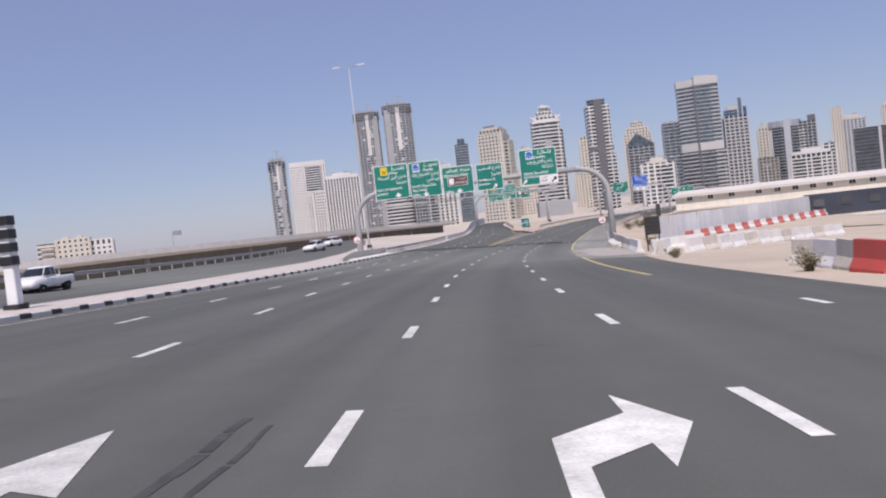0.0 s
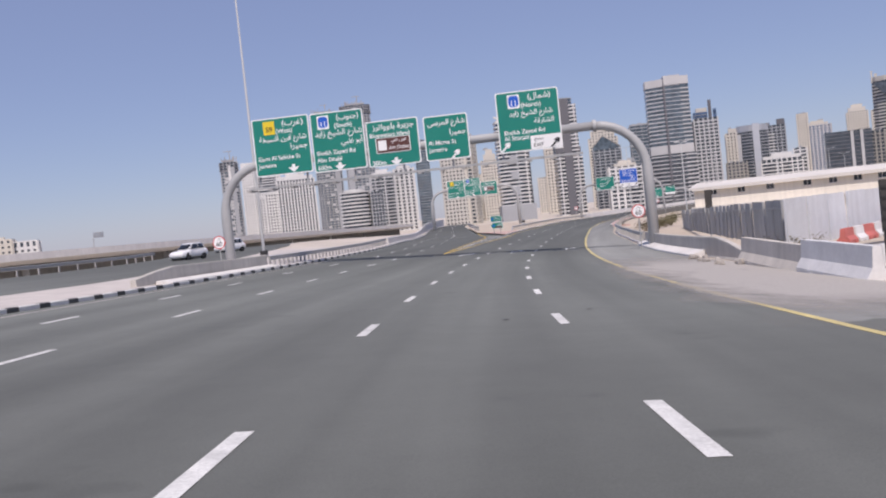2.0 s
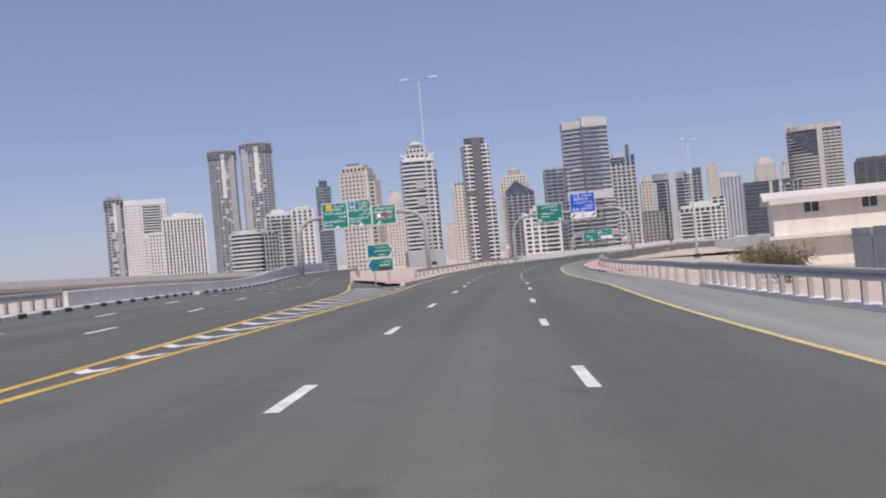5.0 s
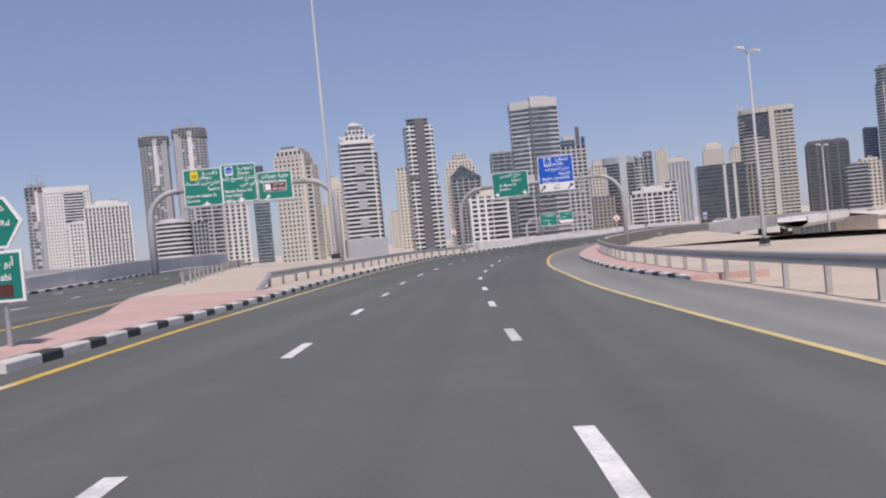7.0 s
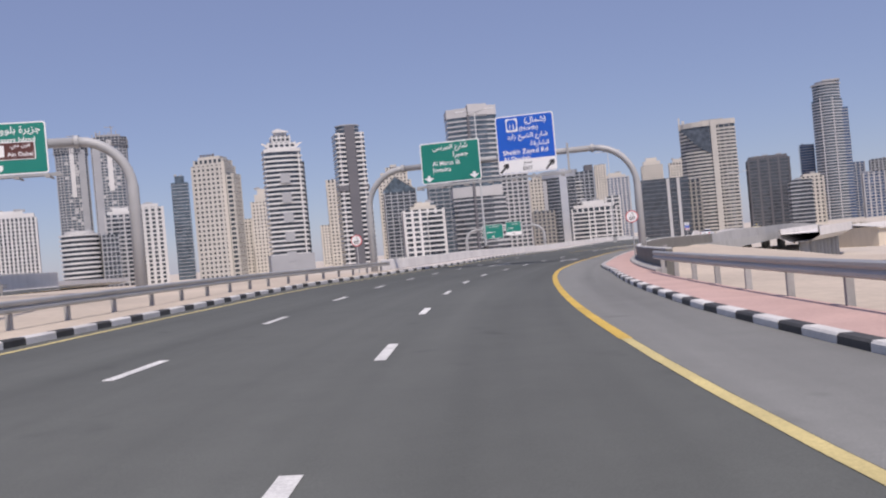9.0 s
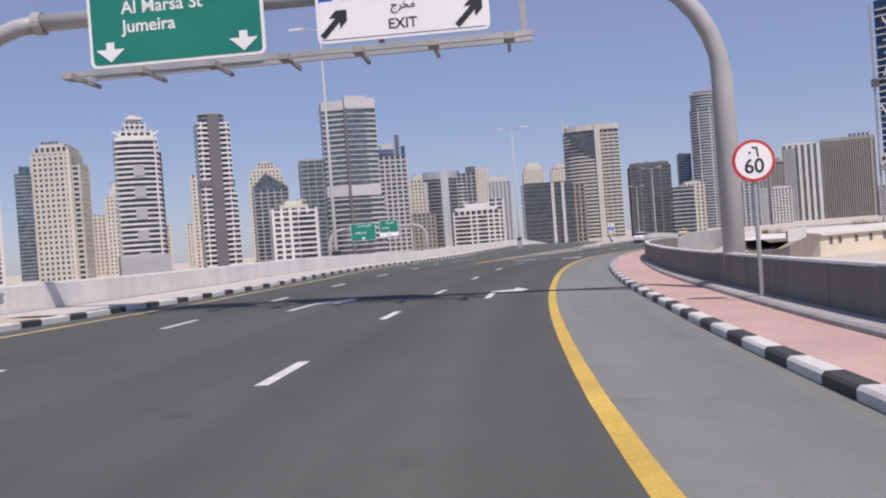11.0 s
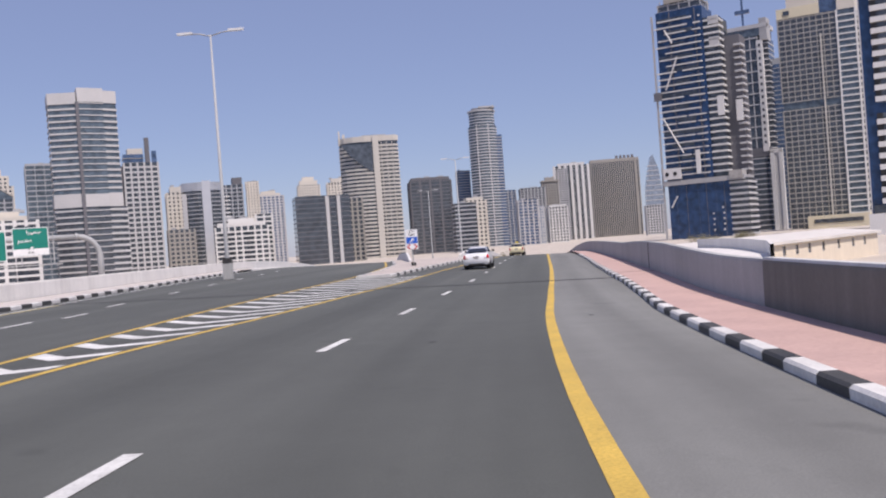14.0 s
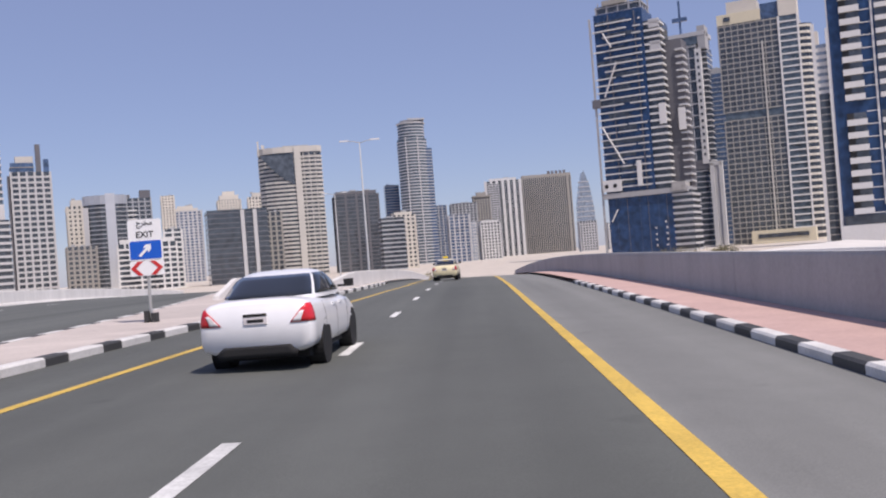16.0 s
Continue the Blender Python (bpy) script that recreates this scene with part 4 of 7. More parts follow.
panel(g, "sign_panel", -1.3, 9.12, 4.35, 4.35, BLUE, [("(North)", .45, 1.75, 1.05), ("Sheikh Zayed Rd", .5, .4, 2.75), ("Al Sharjah", .5, .4, 3.25)], [(.55, .5, 1.6, "(شمال)"), (.5, 1.65, 3.05, "شارع الشيخ زايد"), (.45, 2.25, 1.4, "الشارقة")], [("rise", -1.7, 3.85, .85, True), ("rise", 1.7, 3.85, .85, True)], (-.95, "11"), foot=1.0, y=-.5)

# the portal over the left branch
g = gantry(pose(21.0, 255.6, -3.6, 0, 0, -4), -9.5, 10.7, 9.1, 0.3, -5.7, 6.2, "grey arched sign gantry with three green signs over the branch carriageway", 7.25, bend=3.0)
panel(g, "sign_panel", -3.55, 9.27, 4.05, 4.05, GREEN, [("(West)", .45, 1.75, 1.03), ("Garn Al Sabkha St", .43, .25, 2.95), ("Jumeira", .43, .25, 3.45)], [(.4, .5, 1.6, "(غرب)"), (.25, 1.62, 3.55, "شارع قرن السبخة"), (.25, 2.22, 1.25, "جميرا")], [("down", .3, 3.9, .85, False)], (-.85, "59"), y=-.5)
panel(g, "sign_panel", .35, 9.46, 3.7, 4.15, GREEN, [("(South)", .45, 1.75, 1.05), ("Sheikh Zayed Rd", .43, .25, 2.95), ("Abu Dhabi", .43, .25, 3.45), ("400m", .45, .25, 4.0)], [(.3, .5, 1.65, "(جنوب)"), (.15, 1.62, 3.5, "شارع الشيخ زايد"), (.15, 2.25, 1.6, "أبو ظبي")], [("down", .1, 3.95, .85, False)], (-1.0, "11"), y=-.5)
panel(g, "sign_panel", 4.2, 8.85, 3.8, 3.1, GREEN, [("Bluewaters Island", .42, .22, 1.06)], [(.3, .5, 3.05, "جزيرة بلوواترز")], [("rise", -.9, 2.8, .75, False)], None, plaque=True, y=-.5)

# the far portal
g = gantry(pose(114.2, 413.3, -6.0, 0, 0, -14), -9.5, 10.5, 6.9, 0.32, -6, 5.5, "far grey sign gantry with two green signs", 3.8, bend=2.6)
panel(g, "sign_panel", -2.6, 6.2, 5.2, 3.6, GREEN, [("Al Marsa St", .5, .9, 2.0)], [(.9, .6, 2.9, "شارع المرسى")], [("down", 0, 3.1, .85, False)], None, y=-.5)
panel(g, "sign_panel", 2.7, 6.6, 4.0, 3.4, GREEN, [("Jumeira", .5, .6, 1.6)], [(.8, .6, 1.6, "جميرا")], [("rise", 0, 2.6, .7, False)], None, foot=1.0, y=-.5)

speed_sign(stand(107.2, 8.3), 0.46, 2.6, "round white speed limit sign with a red rim on a pole")
speed_sign(stand(105.0, -20.1), 0.46, 1.95, "round white speed limit sign beside the gantry post")
speed_sign(pose(63.8, 251.9, -4.85, 0, 0, -28), 0.42, 2.95, "round white speed limit sign beside the footway")
speed_sign(stand(266.0, -15.4), 0.44, 2.6, "round white speed limit sign behind the parapet")

# ---- the skyline ----
CREAM = surf("cream_facade", (0.56, 0.525, 0.47), 0.85, 0.05, 1.2, 0.06, 0.05, 0.0)
BEIGE = surf("beige_facade", (0.49, 0.47, 0.435), 0.85, 0.05, 1.2, 0.06, 0.05, 0.0)
WHITE = surf("white_facade", (0.60, 0.595, 0.59), 0.8, 0.05, 1.2, 0.05, 0.05, 0.0)
PALE = surf("pale_grey_facade", (0.45, 0.45, 0.46), 0.8, 0.05, 1.2, 0.06, 0.05, 0.0)
MID = surf("grey_facade", (0.33, 0.34, 0.36), 0.7, 0.05, 1.2, 0.08, 0.05, 0.0)
DARK = surf("dark_facade", (0.12, 0.12, 0.135), 0.6, 0.05, 1.2, 0.08, 0.05, 0.0)
TAUPE = surf("taupe_facade", (0.29, 0.275, 0.255), 0.8, 0.05, 1.2, 0.06, 0.05, 0.0)
RAWC = surf("raw_concrete_frame", (0.34, 0.34, 0.35), 0.9, 0.06, 1.2, 0.12, 0.08, 0.0)
GLASS_D = glass_of("dark_window_glass", (0.045, 0.055, 0.07))
GLASS_G = glass_of("grey_window_glass", (0.06, 0.07, 0.085))
GLASS_B = glass_of("blue_window_glass", (0.05, 0.085, 0.16))
GLASS_BB = glass_of("bright_blue_glass", (0.017, 0.044, 0.11), 0.12, 0.45)
GLASS_T = glass_of("teal_grey_glass", (0.075, 0.10, 0.125))
GLASS_S = glass_of("silver_window_glass", (0.20, 0.24, 0.30))


def rect(w, d):
    return [(-w / 2, -d / 2), (w / 2, -d / 2), (w / 2, d / 2), (-w / 2, d / 2)]


def grown(outline, k):
    """The outline pushed outwards by k metres about its middle."""
    cx = sum(p[0] for p in outline) / len(outline)
    cy = sum(p[1] for p in outline) / len(outline)
    out = []
    for x, y in outline:
        r = math.hypot(x - cx, y - cy)
        out.append((cx + (x - cx) * (r + k * 1.3) / r, cy + (y - cy) * (r + k * 1.3) / r))
    return out


def alike(name, ob, m, parent):
    """Another part on the same mesh."""
    o = new(name, ob.data)
    o.parent = parent
    o.matrix_basis = m
    return o


def tier(b, outline, z0, z1, floor_h, slab, over, piers, pier_w, wall, glass, pier_out=0.35):
    """One storey stack of a tower: a glazed core, projecting floor bands and upright piers, each one mesh."""
    Solid().prism(outline, z0, z1).make("glazing", glass, b)
    if slab > 0:
        band = Solid().prism(grown(outline, over), 0, min(slab, z1 - z0)).make("floor_band", wall, b)
        band.location.z, z = z0, z0 + floor_h
        while z < z1 - slab:
            alike("floor_band", band, Matrix.Translation((0, 0, z)), b)
            z += floor_h
    if piers:
        first, n = None, len(outline)
        for i in range(n):
            (xa, ya), (xb, yb) = outline[i], outline[(i + 1) % n]
            ln = math.hypot(xb - xa, yb - ya)
            k = max(1, round(ln / piers)) if ln > pier_w * 1.5 else 0
            a = math.degrees(math.atan2(yb - ya, xb - xa))
            for j in range(k + 1 if k else 0):
                t = j / k
                m = pose(xa + (xb - xa) * t, ya + (yb - ya) * t, 0, 0, 0, a)
                if first is None:
                    first = Solid().box(-pier_w / 2, pier_w / 2, -pier_out, 0.2, z0, z1).make("pier", wall, b)
                    first.matrix_basis = m
                else:
                    alike("pier", first, m, b)


def roof_block(b, outline, z0, z1, wall, name="roof_block"):
    Solid().prism(outline, z0, z1).make(name, wall, b)


BASE_Z = -11.5


def tower(x, y, yaw, label, name="tower"):
    return empty_at(name, pose(x, y, BASE_Z, 0, 0, yaw), label, "building", "towers of the skyline")


def round_outline(w, d, n=20, start=0, end=360):
    return [(w / 2 * math.cos(radians(start + (end - start) * k / n)), d / 2 * math.sin(radians(start + (end - start) * k / n))) for k in range(n)]


def plain_tower(x, y, top, w, d, yaw, label, wall, glass, floor_h=3.5, slab=1.3, over=0.35, piers=4.0, pier_w=1.2, crown=(), round_plan=False, pier_out=0.35, balconies=(), plant=True):
    """A tower of flats; balconies: columns of (left end, width) on its front, each balcony a part."""
    b = tower(x, y, yaw, label)
    h = top - BASE_Z
    o = round_outline(w, d) if round_plan else rect(w, d)
    cap = sum(c[1] for c in crown)
    tier(b, o, 0, h - cap, floor_h, slab, over, piers, pier_w, wall, glass, pier_out)
    front = -d / 2 - over
    for cx, cw in balconies:
        # dark sheet on the flat front, in place of shaded recesses behind the balconies
        Solid().box(cx, cx + cw, front - 0.25, front + 0.05, floor_h, h - cap - floor_h).make("balcony_shade", GLASS_D, b)
        balcony_column(b, cx, cw, front, floor_h, h - cap - floor_h, floor_h, wall)
    if plant and h > 30:
        rnd = random.Random(int(x * 7 + y))
        for k in range(3):
            px, py = rnd.uniform(-w * 0.3, w * 0.3), rnd.uniform(-d * 0.2, d * 0.2)
            Solid().box(px - w * 0.07, px + w * 0.07, py - 1.6, py + 1.6, h - 0.5, h + rnd.uniform(0.8, 2.2)).make("roof_plant", MID, b)
    z = h - cap
    for k, ch, mat_ in crown:
        roof_block(b, [(px * k, py * k) for px, py in o], z, z + ch, mat_)
        z += ch
    return b


def balcony_column(b, cx, cw, front, z0, z1, step, wall, deep=1.4, name="balcony"):
    """One balcony above the other: a slab with a parapet, all on one mesh."""
    first, z = None, z0
    while z < z1:
        if first is None:
            first = Solid().box(cx - 0.3, cx + cw + 0.3, front - deep, front - 0.1, 0, 0.25).box(cx - 0.3, cx + cw + 0.3, front - deep, front - deep + 0.15, 0.25, 1.2).make(name, wall, b)
            first.location.z = z
        else:
            alike(name, first, Matrix.Translation((0, 0, z)), b)
        z += step


# left to centre: place, height of the top, width, depth, turn, look
plain_tower(-109, 1098, 66, 42, 24, 6, "white and grey residential block with upright bays", WHITE, GLASS_G, slab=0.7, over=0.2, piers=3.6, pier_w=1.5, pier_out=0.9, crown=((0.95, 4, WHITE), (0.5, 3, WHITE)))
plain_tower(-135, 1102, 48, 22, 16, 8, "lower white wing beside the taller white block", WHITE, GLASS_G, slab=1.5, piers=3.2, pier_w=1.6, crown=((0.8, 3, WHITE),))
plain_tower(-35, 924, 34, 27, 24, 10, "low round-cornered dark block with white bands", WHITE, GLASS_D, slab=1.4, over=0.9, piers=0, round_plan=True, crown=((0.8, 2, WHITE),))
plain_tower(-15, 930, 30, 12, 20, 10, "dark glazed stair wing beside the round-cornered block", MID, GLASS_D, slab=0.8, piers=3.0, pier_w=0.6)
plain_tower(-8, 984, 54, 24, 24, 4, "pale apartment tower with stacked bays", PALE, GLASS_G, slab=1.3, piers=4.4, pier_w=1.6, crown=((0.85, 3, WHITE), (0.5, 3, WHITE)), balconies=((-7, 5), (3, 5)))
plain_tower(15, 990, 56, 20, 22, 2, "white and grey apartment tower beside a similar one", WHITE, GLASS_D, slab=1.2, piers=5.0, pier_w=2.4, pier_out=1.0, crown=((0.7, 3, WHITE),))
plain_tower(43, 1170, 96, 17, 18, -4, "slim grey glass tower with a pale spine", PALE, GLASS_T, slab=0.4, over=0.1, piers=0, crown=((0.55, 7, GLASS_T),))
plain_tower(75, 1040, 38, 20, 18, 0, "small cream block between taller towers", CREAM, GLASS_D, slab=1.8, piers=3.6, pier_w=2.0)
plain_tower(118, 1092, 71, 20, 22, -6, "cream stepped residential tower", CREAM, GLASS_D, slab=1.8, piers=3.6, pier_w=2.0, crown=((0.7, 7, CREAM), (0.4, 6, CREAM)))
plain_tower(100, 1120, 44, 22, 20, 2, "cream slab block standing beside the stepped tower", CREAM, GLASS_D, slab=1.9, piers=3.4, pier_w=2.1)
plain_tower(189, 1081, 74, 15, 18, -8, "cream slab tower behind a striped one", CREAM, GLASS_D, slab=1.9, piers=3.4, pier_w=2.0)
plain_tower(160, 1200, 40, 26, 22, 2, "cream stepped block far back between others", CREAM, GLASS_D, slab=1.8, piers=3.6, pier_w=2.0, crown=((0.6, 6, CREAM),))
plain_tower(256, 938, 70, 23, 20, -12, "blue-grey glass tower with a flat roof", MID, GLASS_T, slab=0.8, over=0.15, piers=5.5, pier_w=0.4, crown=((1.0, 1.5, MID),))
plain_tower(205, 820, 31, 28, 18, -10, "white low apartment tower with a dark upright strip", WHITE, GLASS_D, slab=1.3, over=0.5, piers=5.2, pier_w=1.8, crown=((0.66, 2.5, CREAM), (0.4, 2.5, CREAM)), balconies=((2.5, 9.5),))
plain_tower(217, 1290, 38, 24, 20, -8, "low cream block far back", CREAM, GLASS_D, slab=1.8, piers=3.6, pier_w=2.0)
plain_tower(310, 1120, 74, 20, 20, -10, "cream tower behind the gabled one", CREAM, GLASS_D, slab=1.8, piers=3.4, pier_w=2.0, crown=((0.7, 5, CREAM),))
plain_tower(398, 1062, 64, 18, 18, -18, "cream residential tower far behind", CREAM, GLASS_D, slab=1.8, piers=3.4, pier_w=2.0, crown=((0.7, 5, CREAM),))
plain_tower(374, 1000, 24, 20, 18, -18, "low taupe block before the curved silver tower", TAUPE, GLASS_G, slab=1.4, piers=4, pier_w=1.6)
plain_tower(389, 920, 27, 38, 20, -26, "white stepped apartment block with balcony rows", WHITE, GLASS_D, slab=1.3, over=0.5, piers=4.8, pier_w=1.2, crown=((0.92, 3, WHITE), (0.5, 3, WHITE)), balconies=((-15, 9), (3, 5)))
plain_tower(411, 926, 30, 12, 18, -26, "white apartment wing with a dark glazed corner", WHITE, GLASS_D, slab=1.2, piers=5.6, pier_w=1.4)
plain_tower(626, 1330, 80, 36, 24, -24, "cream and blue tower with an arched top", PALE, GLASS_B, slab=1.4, piers=5.0, pier_w=2.0, crown=((0.8, 3, CREAM), (0.5, 3, CREAM)))
plain_tower(607, 1335, 93, 14, 20, -24, "cream tower rising beside a blue one", CREAM, GLASS_D, slab=1.8, piers=3.4, pier_w=2.0)
plain_tower(708, 1370, 101, 28, 26, -26, "cream tower with a stepped crown", CREAM, GLASS_D, slab=1.8, piers=3.4, pier_w=2.0, crown=((0.85, 6, CREAM), (0.55, 5, CREAM)))
plain_tower(670, 1236, 86, 22, 20, -28, "cream tower half hidden by a curved one", CREAM, GLASS_D, slab=1.8, piers=3.4, pier_w=2.0, crown=((0.6, 5, CREAM),))
b = plain_tower(444, 895, 40, 41, 26, -24, "dark blue-grey office block with upright bays", DARK, GLASS_D, slab=0.6, over=0.15, piers=0, plant=False)
for x in (2.0, 10.5):
    Solid().box(x, x + 2.6, -14.2, -13.1, 0, 51).make("bar", PALE, b)
plain_tower(476, 898, 38, 12, 22, -30, "taupe side wing of the dark office block", TAUPE, GLASS_D, slab=0.9, piers=4.0, pier_w=1.4)
plain_tower(634, 1004, 63, 40, 26, -32, "dark glass block with pale upright bars", DARK, GLASS_G, slab=0.8, piers=10.0, pier_w=2.0, crown=((0.94, 3, DARK),))
plain_tower(610, 910, 36, 19, 18, -30, "small cream apartment tower with bays", CREAM, GLASS_D, slab=1.6, piers=4.0, pier_w=1.8, crown=((0.8, 2.5, CREAM),))
plain_tower(578, 885, 30, 18, 16, -30, "small grey block with pale bands", MID, GLASS_D, slab=1.2, over=0.5, piers=0)
plain_tower(650, 1120, 66, 22, 18, -30, "pale tower behind the dark glass block", PALE, GLASS_G, slab=1.2, piers=4.0, pier_w=1.4)
plain_tower(858, 1220, 92, 18, 16, -34, "narrow blue glass tower behind others", MID, GLASS_B, slab=0.8, piers=0)
plain_tower(930, 1230, 104, 14, 16, -36, "slim dark glass tower behind the round one", MID, GLASS_B, slab=0.8, piers=0)
plain_tower(834, 1062, 33, 22, 20, -38, "silver rounded block of flats far off", PALE, GLASS_S, slab=0.9, piers=3.2, pier_w=0.8, round_plan=True)
plain_tower(860, 1052, 33, 22, 20, -38, "pale block with bands of windows", WHITE, GLASS_G, slab=1.2, piers=4.0, pier_w=1.4, crown=((0.9, 2, WHITE),))
plain_tower(800, 1040, 40, 22, 20, -38, "blue-grey block of flats with pale corners", PALE, GLASS_B, slab=1.0, piers=6.0, pier_w=1.6)
plain_tower(905, 1190, 62, 26, 22, -38, "grey tower with a blue glass corner", MID, GLASS_B, slab=1.0, piers=5.0, pier_w=1.2)
plain_tower(972, 1208, 66, 34, 24, -38, "mid grey tower in the distance", MID, GLASS_G, slab=1.2, piers=5.0, pier_w=1.6)
plain_tower(1008, 1208, 80, 22, 22, -40, "taupe tower with a stepped roof in the distance", TAUPE, GLASS_G, slab=1.4, piers=4.0, pier_w=1.4, crown=((1.15, 2, TAUPE), (0.6, 4, TAUPE)))
plain_tower(1162, 1310, 112, 54, 30, -46, "white tower with strong upright ribs", WHITE, GLASS_G, slab=0.5, over=0.1, piers=9.0, pier_w=4.2, pier_out=2.2, crown=((0.8, 4, WHITE),))
plain_tower(1118, 1290, 100, 18, 26, -46, "grey banded wing beside the ribbed white tower", PALE, GLASS_G, slab=1.6, piers=4.0, pier_w=1.0)
b = plain_tower(1290, 1330, 121, 80, 34, -44, "brown slab tower with close upright fins", TAUPE, GLASS_D, slab=0.4, over=0.1, piers=3.4, pier_w=1.5, pier_out=1.0, crown=((1.02, 5, TAUPE),), plant=False)
for k in range(5):
    Solid().box(2 + k * 6.6, 6.4 + k * 6.6, -15, -14, 132.5, 137.5).make("sign_bar", DARK, b)
Solid().box(33, 37, -18.6, -17, 0, 128).make("end_pier", TAUPE, b)
plain_tower(1064, 1071, 28, 22, 20, -45, "pale block of flats in the distance", PALE, GLASS_G, slab=1.4, piers=4, pier_w=1.4)
plain_tower(1098, 1053, 22, 18, 20, -45, "pale distant low block", WHITE, GLASS_G, slab=1.4, piers=4, pier_w=1.4)
plain_tower(1180, 1110, 26, 30, 20, -48, "low grey block far along the road", MID, GLASS_G, slab=1.4, piers=4, pier_w=1.4)


def white_slab():
    """A broad white slab with fine windows, a louvred bay under its roof and a lower wing in front."""
    b = tower(-160, 1182, 6, "white residential tower with a louvred bay and small windows")
    h = 90 - BASE_Z
    tier(b, rect(45, 20), 0, h - 6, 3.4, 2.0, 0.25, 3.1, 1.9, WHITE, GLASS_G)
    roof_block(b, rect(46, 21), h - 6, h, WHITE, "crown")
    Solid().box(-3, 16, -10.9, -10.2, h - 38, h - 8).make("bay", GLASS_D, b)
    first = None
    for k in range(9):
        if first is None:
            first = Solid().box(-4, 17, -11.6, -10.7, 0, 1.2).make("louvre", WHITE, b)
            first.location.z = h - 36
        else:
            alike("louvre", first, Matrix.Translation((0, 0, h - 36 + 3.1 * k)), b)
    tier(b, [(-4, -17), (18, -17), (18, -10), (-4, -10)], 0, h * .56, 3.4, 1.7, 0.25, 3.0, 1.5, WHITE, GLASS_G)
    roof_block(b, [(-3, -16.5), (17, -16.5), (17, -10), (-3, -10)], h * .56, h * .56 + 3, WHITE)


white_slab()


def construction_twin(x, y, top, w, yaw, dim, label):
    """An unfinished tower: bare floors, patches of white infill, a ragged crown of formwork."""
    b = tower(x, y, yaw, label)
    h = top - BASE_Z
    o = [(-w * .5, -w * .30), (-w * .3, -w * .46), (w * .3, -w * .46), (w * .5, -w * .30), (w * .5, w * .4), (-w * .5, w * .4)]
    tier(b, o, 0, h - 16, 4.4, 1.5, 0.4, 7.5, 1.3, RAWC, GLASS_T)
    tier(b, [(px * 1.06, py * 1.06) for px, py in o], h - 16, h - 4, 4.0, 0.7, 0.8, 5, 0.9, RAWC, GLASS_D)
    roof_block(b, rect(w * .7, w * .6), h - 4, h, RAWC, "core_head")
    rnd = random.Random(int(x) + 9)
    for k in range(10):
        px = rnd.uniform(-w * .5, w * .5)
        Solid().box(px - .5, px + .5, -w * .42, -w * .40, h - 6, h + rnd.uniform(0, 5)).make("formwork", RAWC, b)
    first = None
    for k in range(30):
        px, z = rnd.uniform(-w * .3, w * .2), 4.4 * rnd.randrange(2, int(h / 4.4) - 6)
        m = Matrix.Translation((px, -w * .46 - 0.3, z + 1.5))
        if first is None:
            first = Solid().box(0, 5.5, -0.3, 0.2, 0, 2.9).make("infill_panel", PALE, b)
            first.matrix_basis = m
        else:
            alike("infill_panel", first, m, b)
    Solid().box(dim, dim + w * .22, -w * .46 - 1.2, -w * .40, 0, h - 12).make("shaft", MID, b)
    Solid().box(-w * .05, w * .09, -w * .46 - 1.4, -w * .46 - .4, h * .62, h - 9).make("hoist_strip", WHITE, b)
    Solid().tube([(w * .1, 0, h), (w * .1, 0, h + 14)], .8, 6).make("crane_mast", RAWC, b)
    Solid().box(w * .1 - 9, w * .1 + 4, -.5, .5, h + 12.5, h + 13.5).make("crane_jib", RAWC, b)
    return b


construction_twin(-109, 1685, 208, 45, 4, 10, "unfinished grey tower with bare floors and a dark shaft")
construction_twin(-48, 1596, 205, 48, 0, -22, "unfinished grey tower with white infill and ragged formwork")
construction_twin(-240, 1420, 117, 25, 8, 2, "slim unfinished grey tower on the edge of the skyline")


def punched_tower():
    """Beige tower with square windows on both visible faces, a set-back crown and roof letters too far to read."""
    b = tower(66, 904, -24, "beige apartment tower with square punched windows")
    h = 82 - BASE_Z
    tier(b, rect(25, 22), 0, h - 7, 3.5, 1.75, 0.3, 3.55, 1.75, BEIGE, GLASS_D)
    Solid().box(10.8, 13.2, -12.0, -10.6, 0, h - 5).make("corner_pier", CREAM, b)
    tier(b, rect(22, 19), h - 7, h - 2.5, 3.4, 1.6, 0.3, 3.6, 1.6, BEIGE, GLASS_D)
    roof_block(b, rect(17, 15), h - 2.5, h, CREAM)
    for k in range(5):
        Solid().box(-7 + 2.4 * k, -5.2 + 2.4 * k, -7.6, -7.2, h, h + 1.8).make("sign_bar", DARK, b)
    tier(b, [(12.8, -9), (17, -7), (17, 9), (12.8, 9)], 0, h - 14, 3.5, 1.4, 0.3, 3.5, 1.3, BEIGE, GLASS_D)


punched_tower()


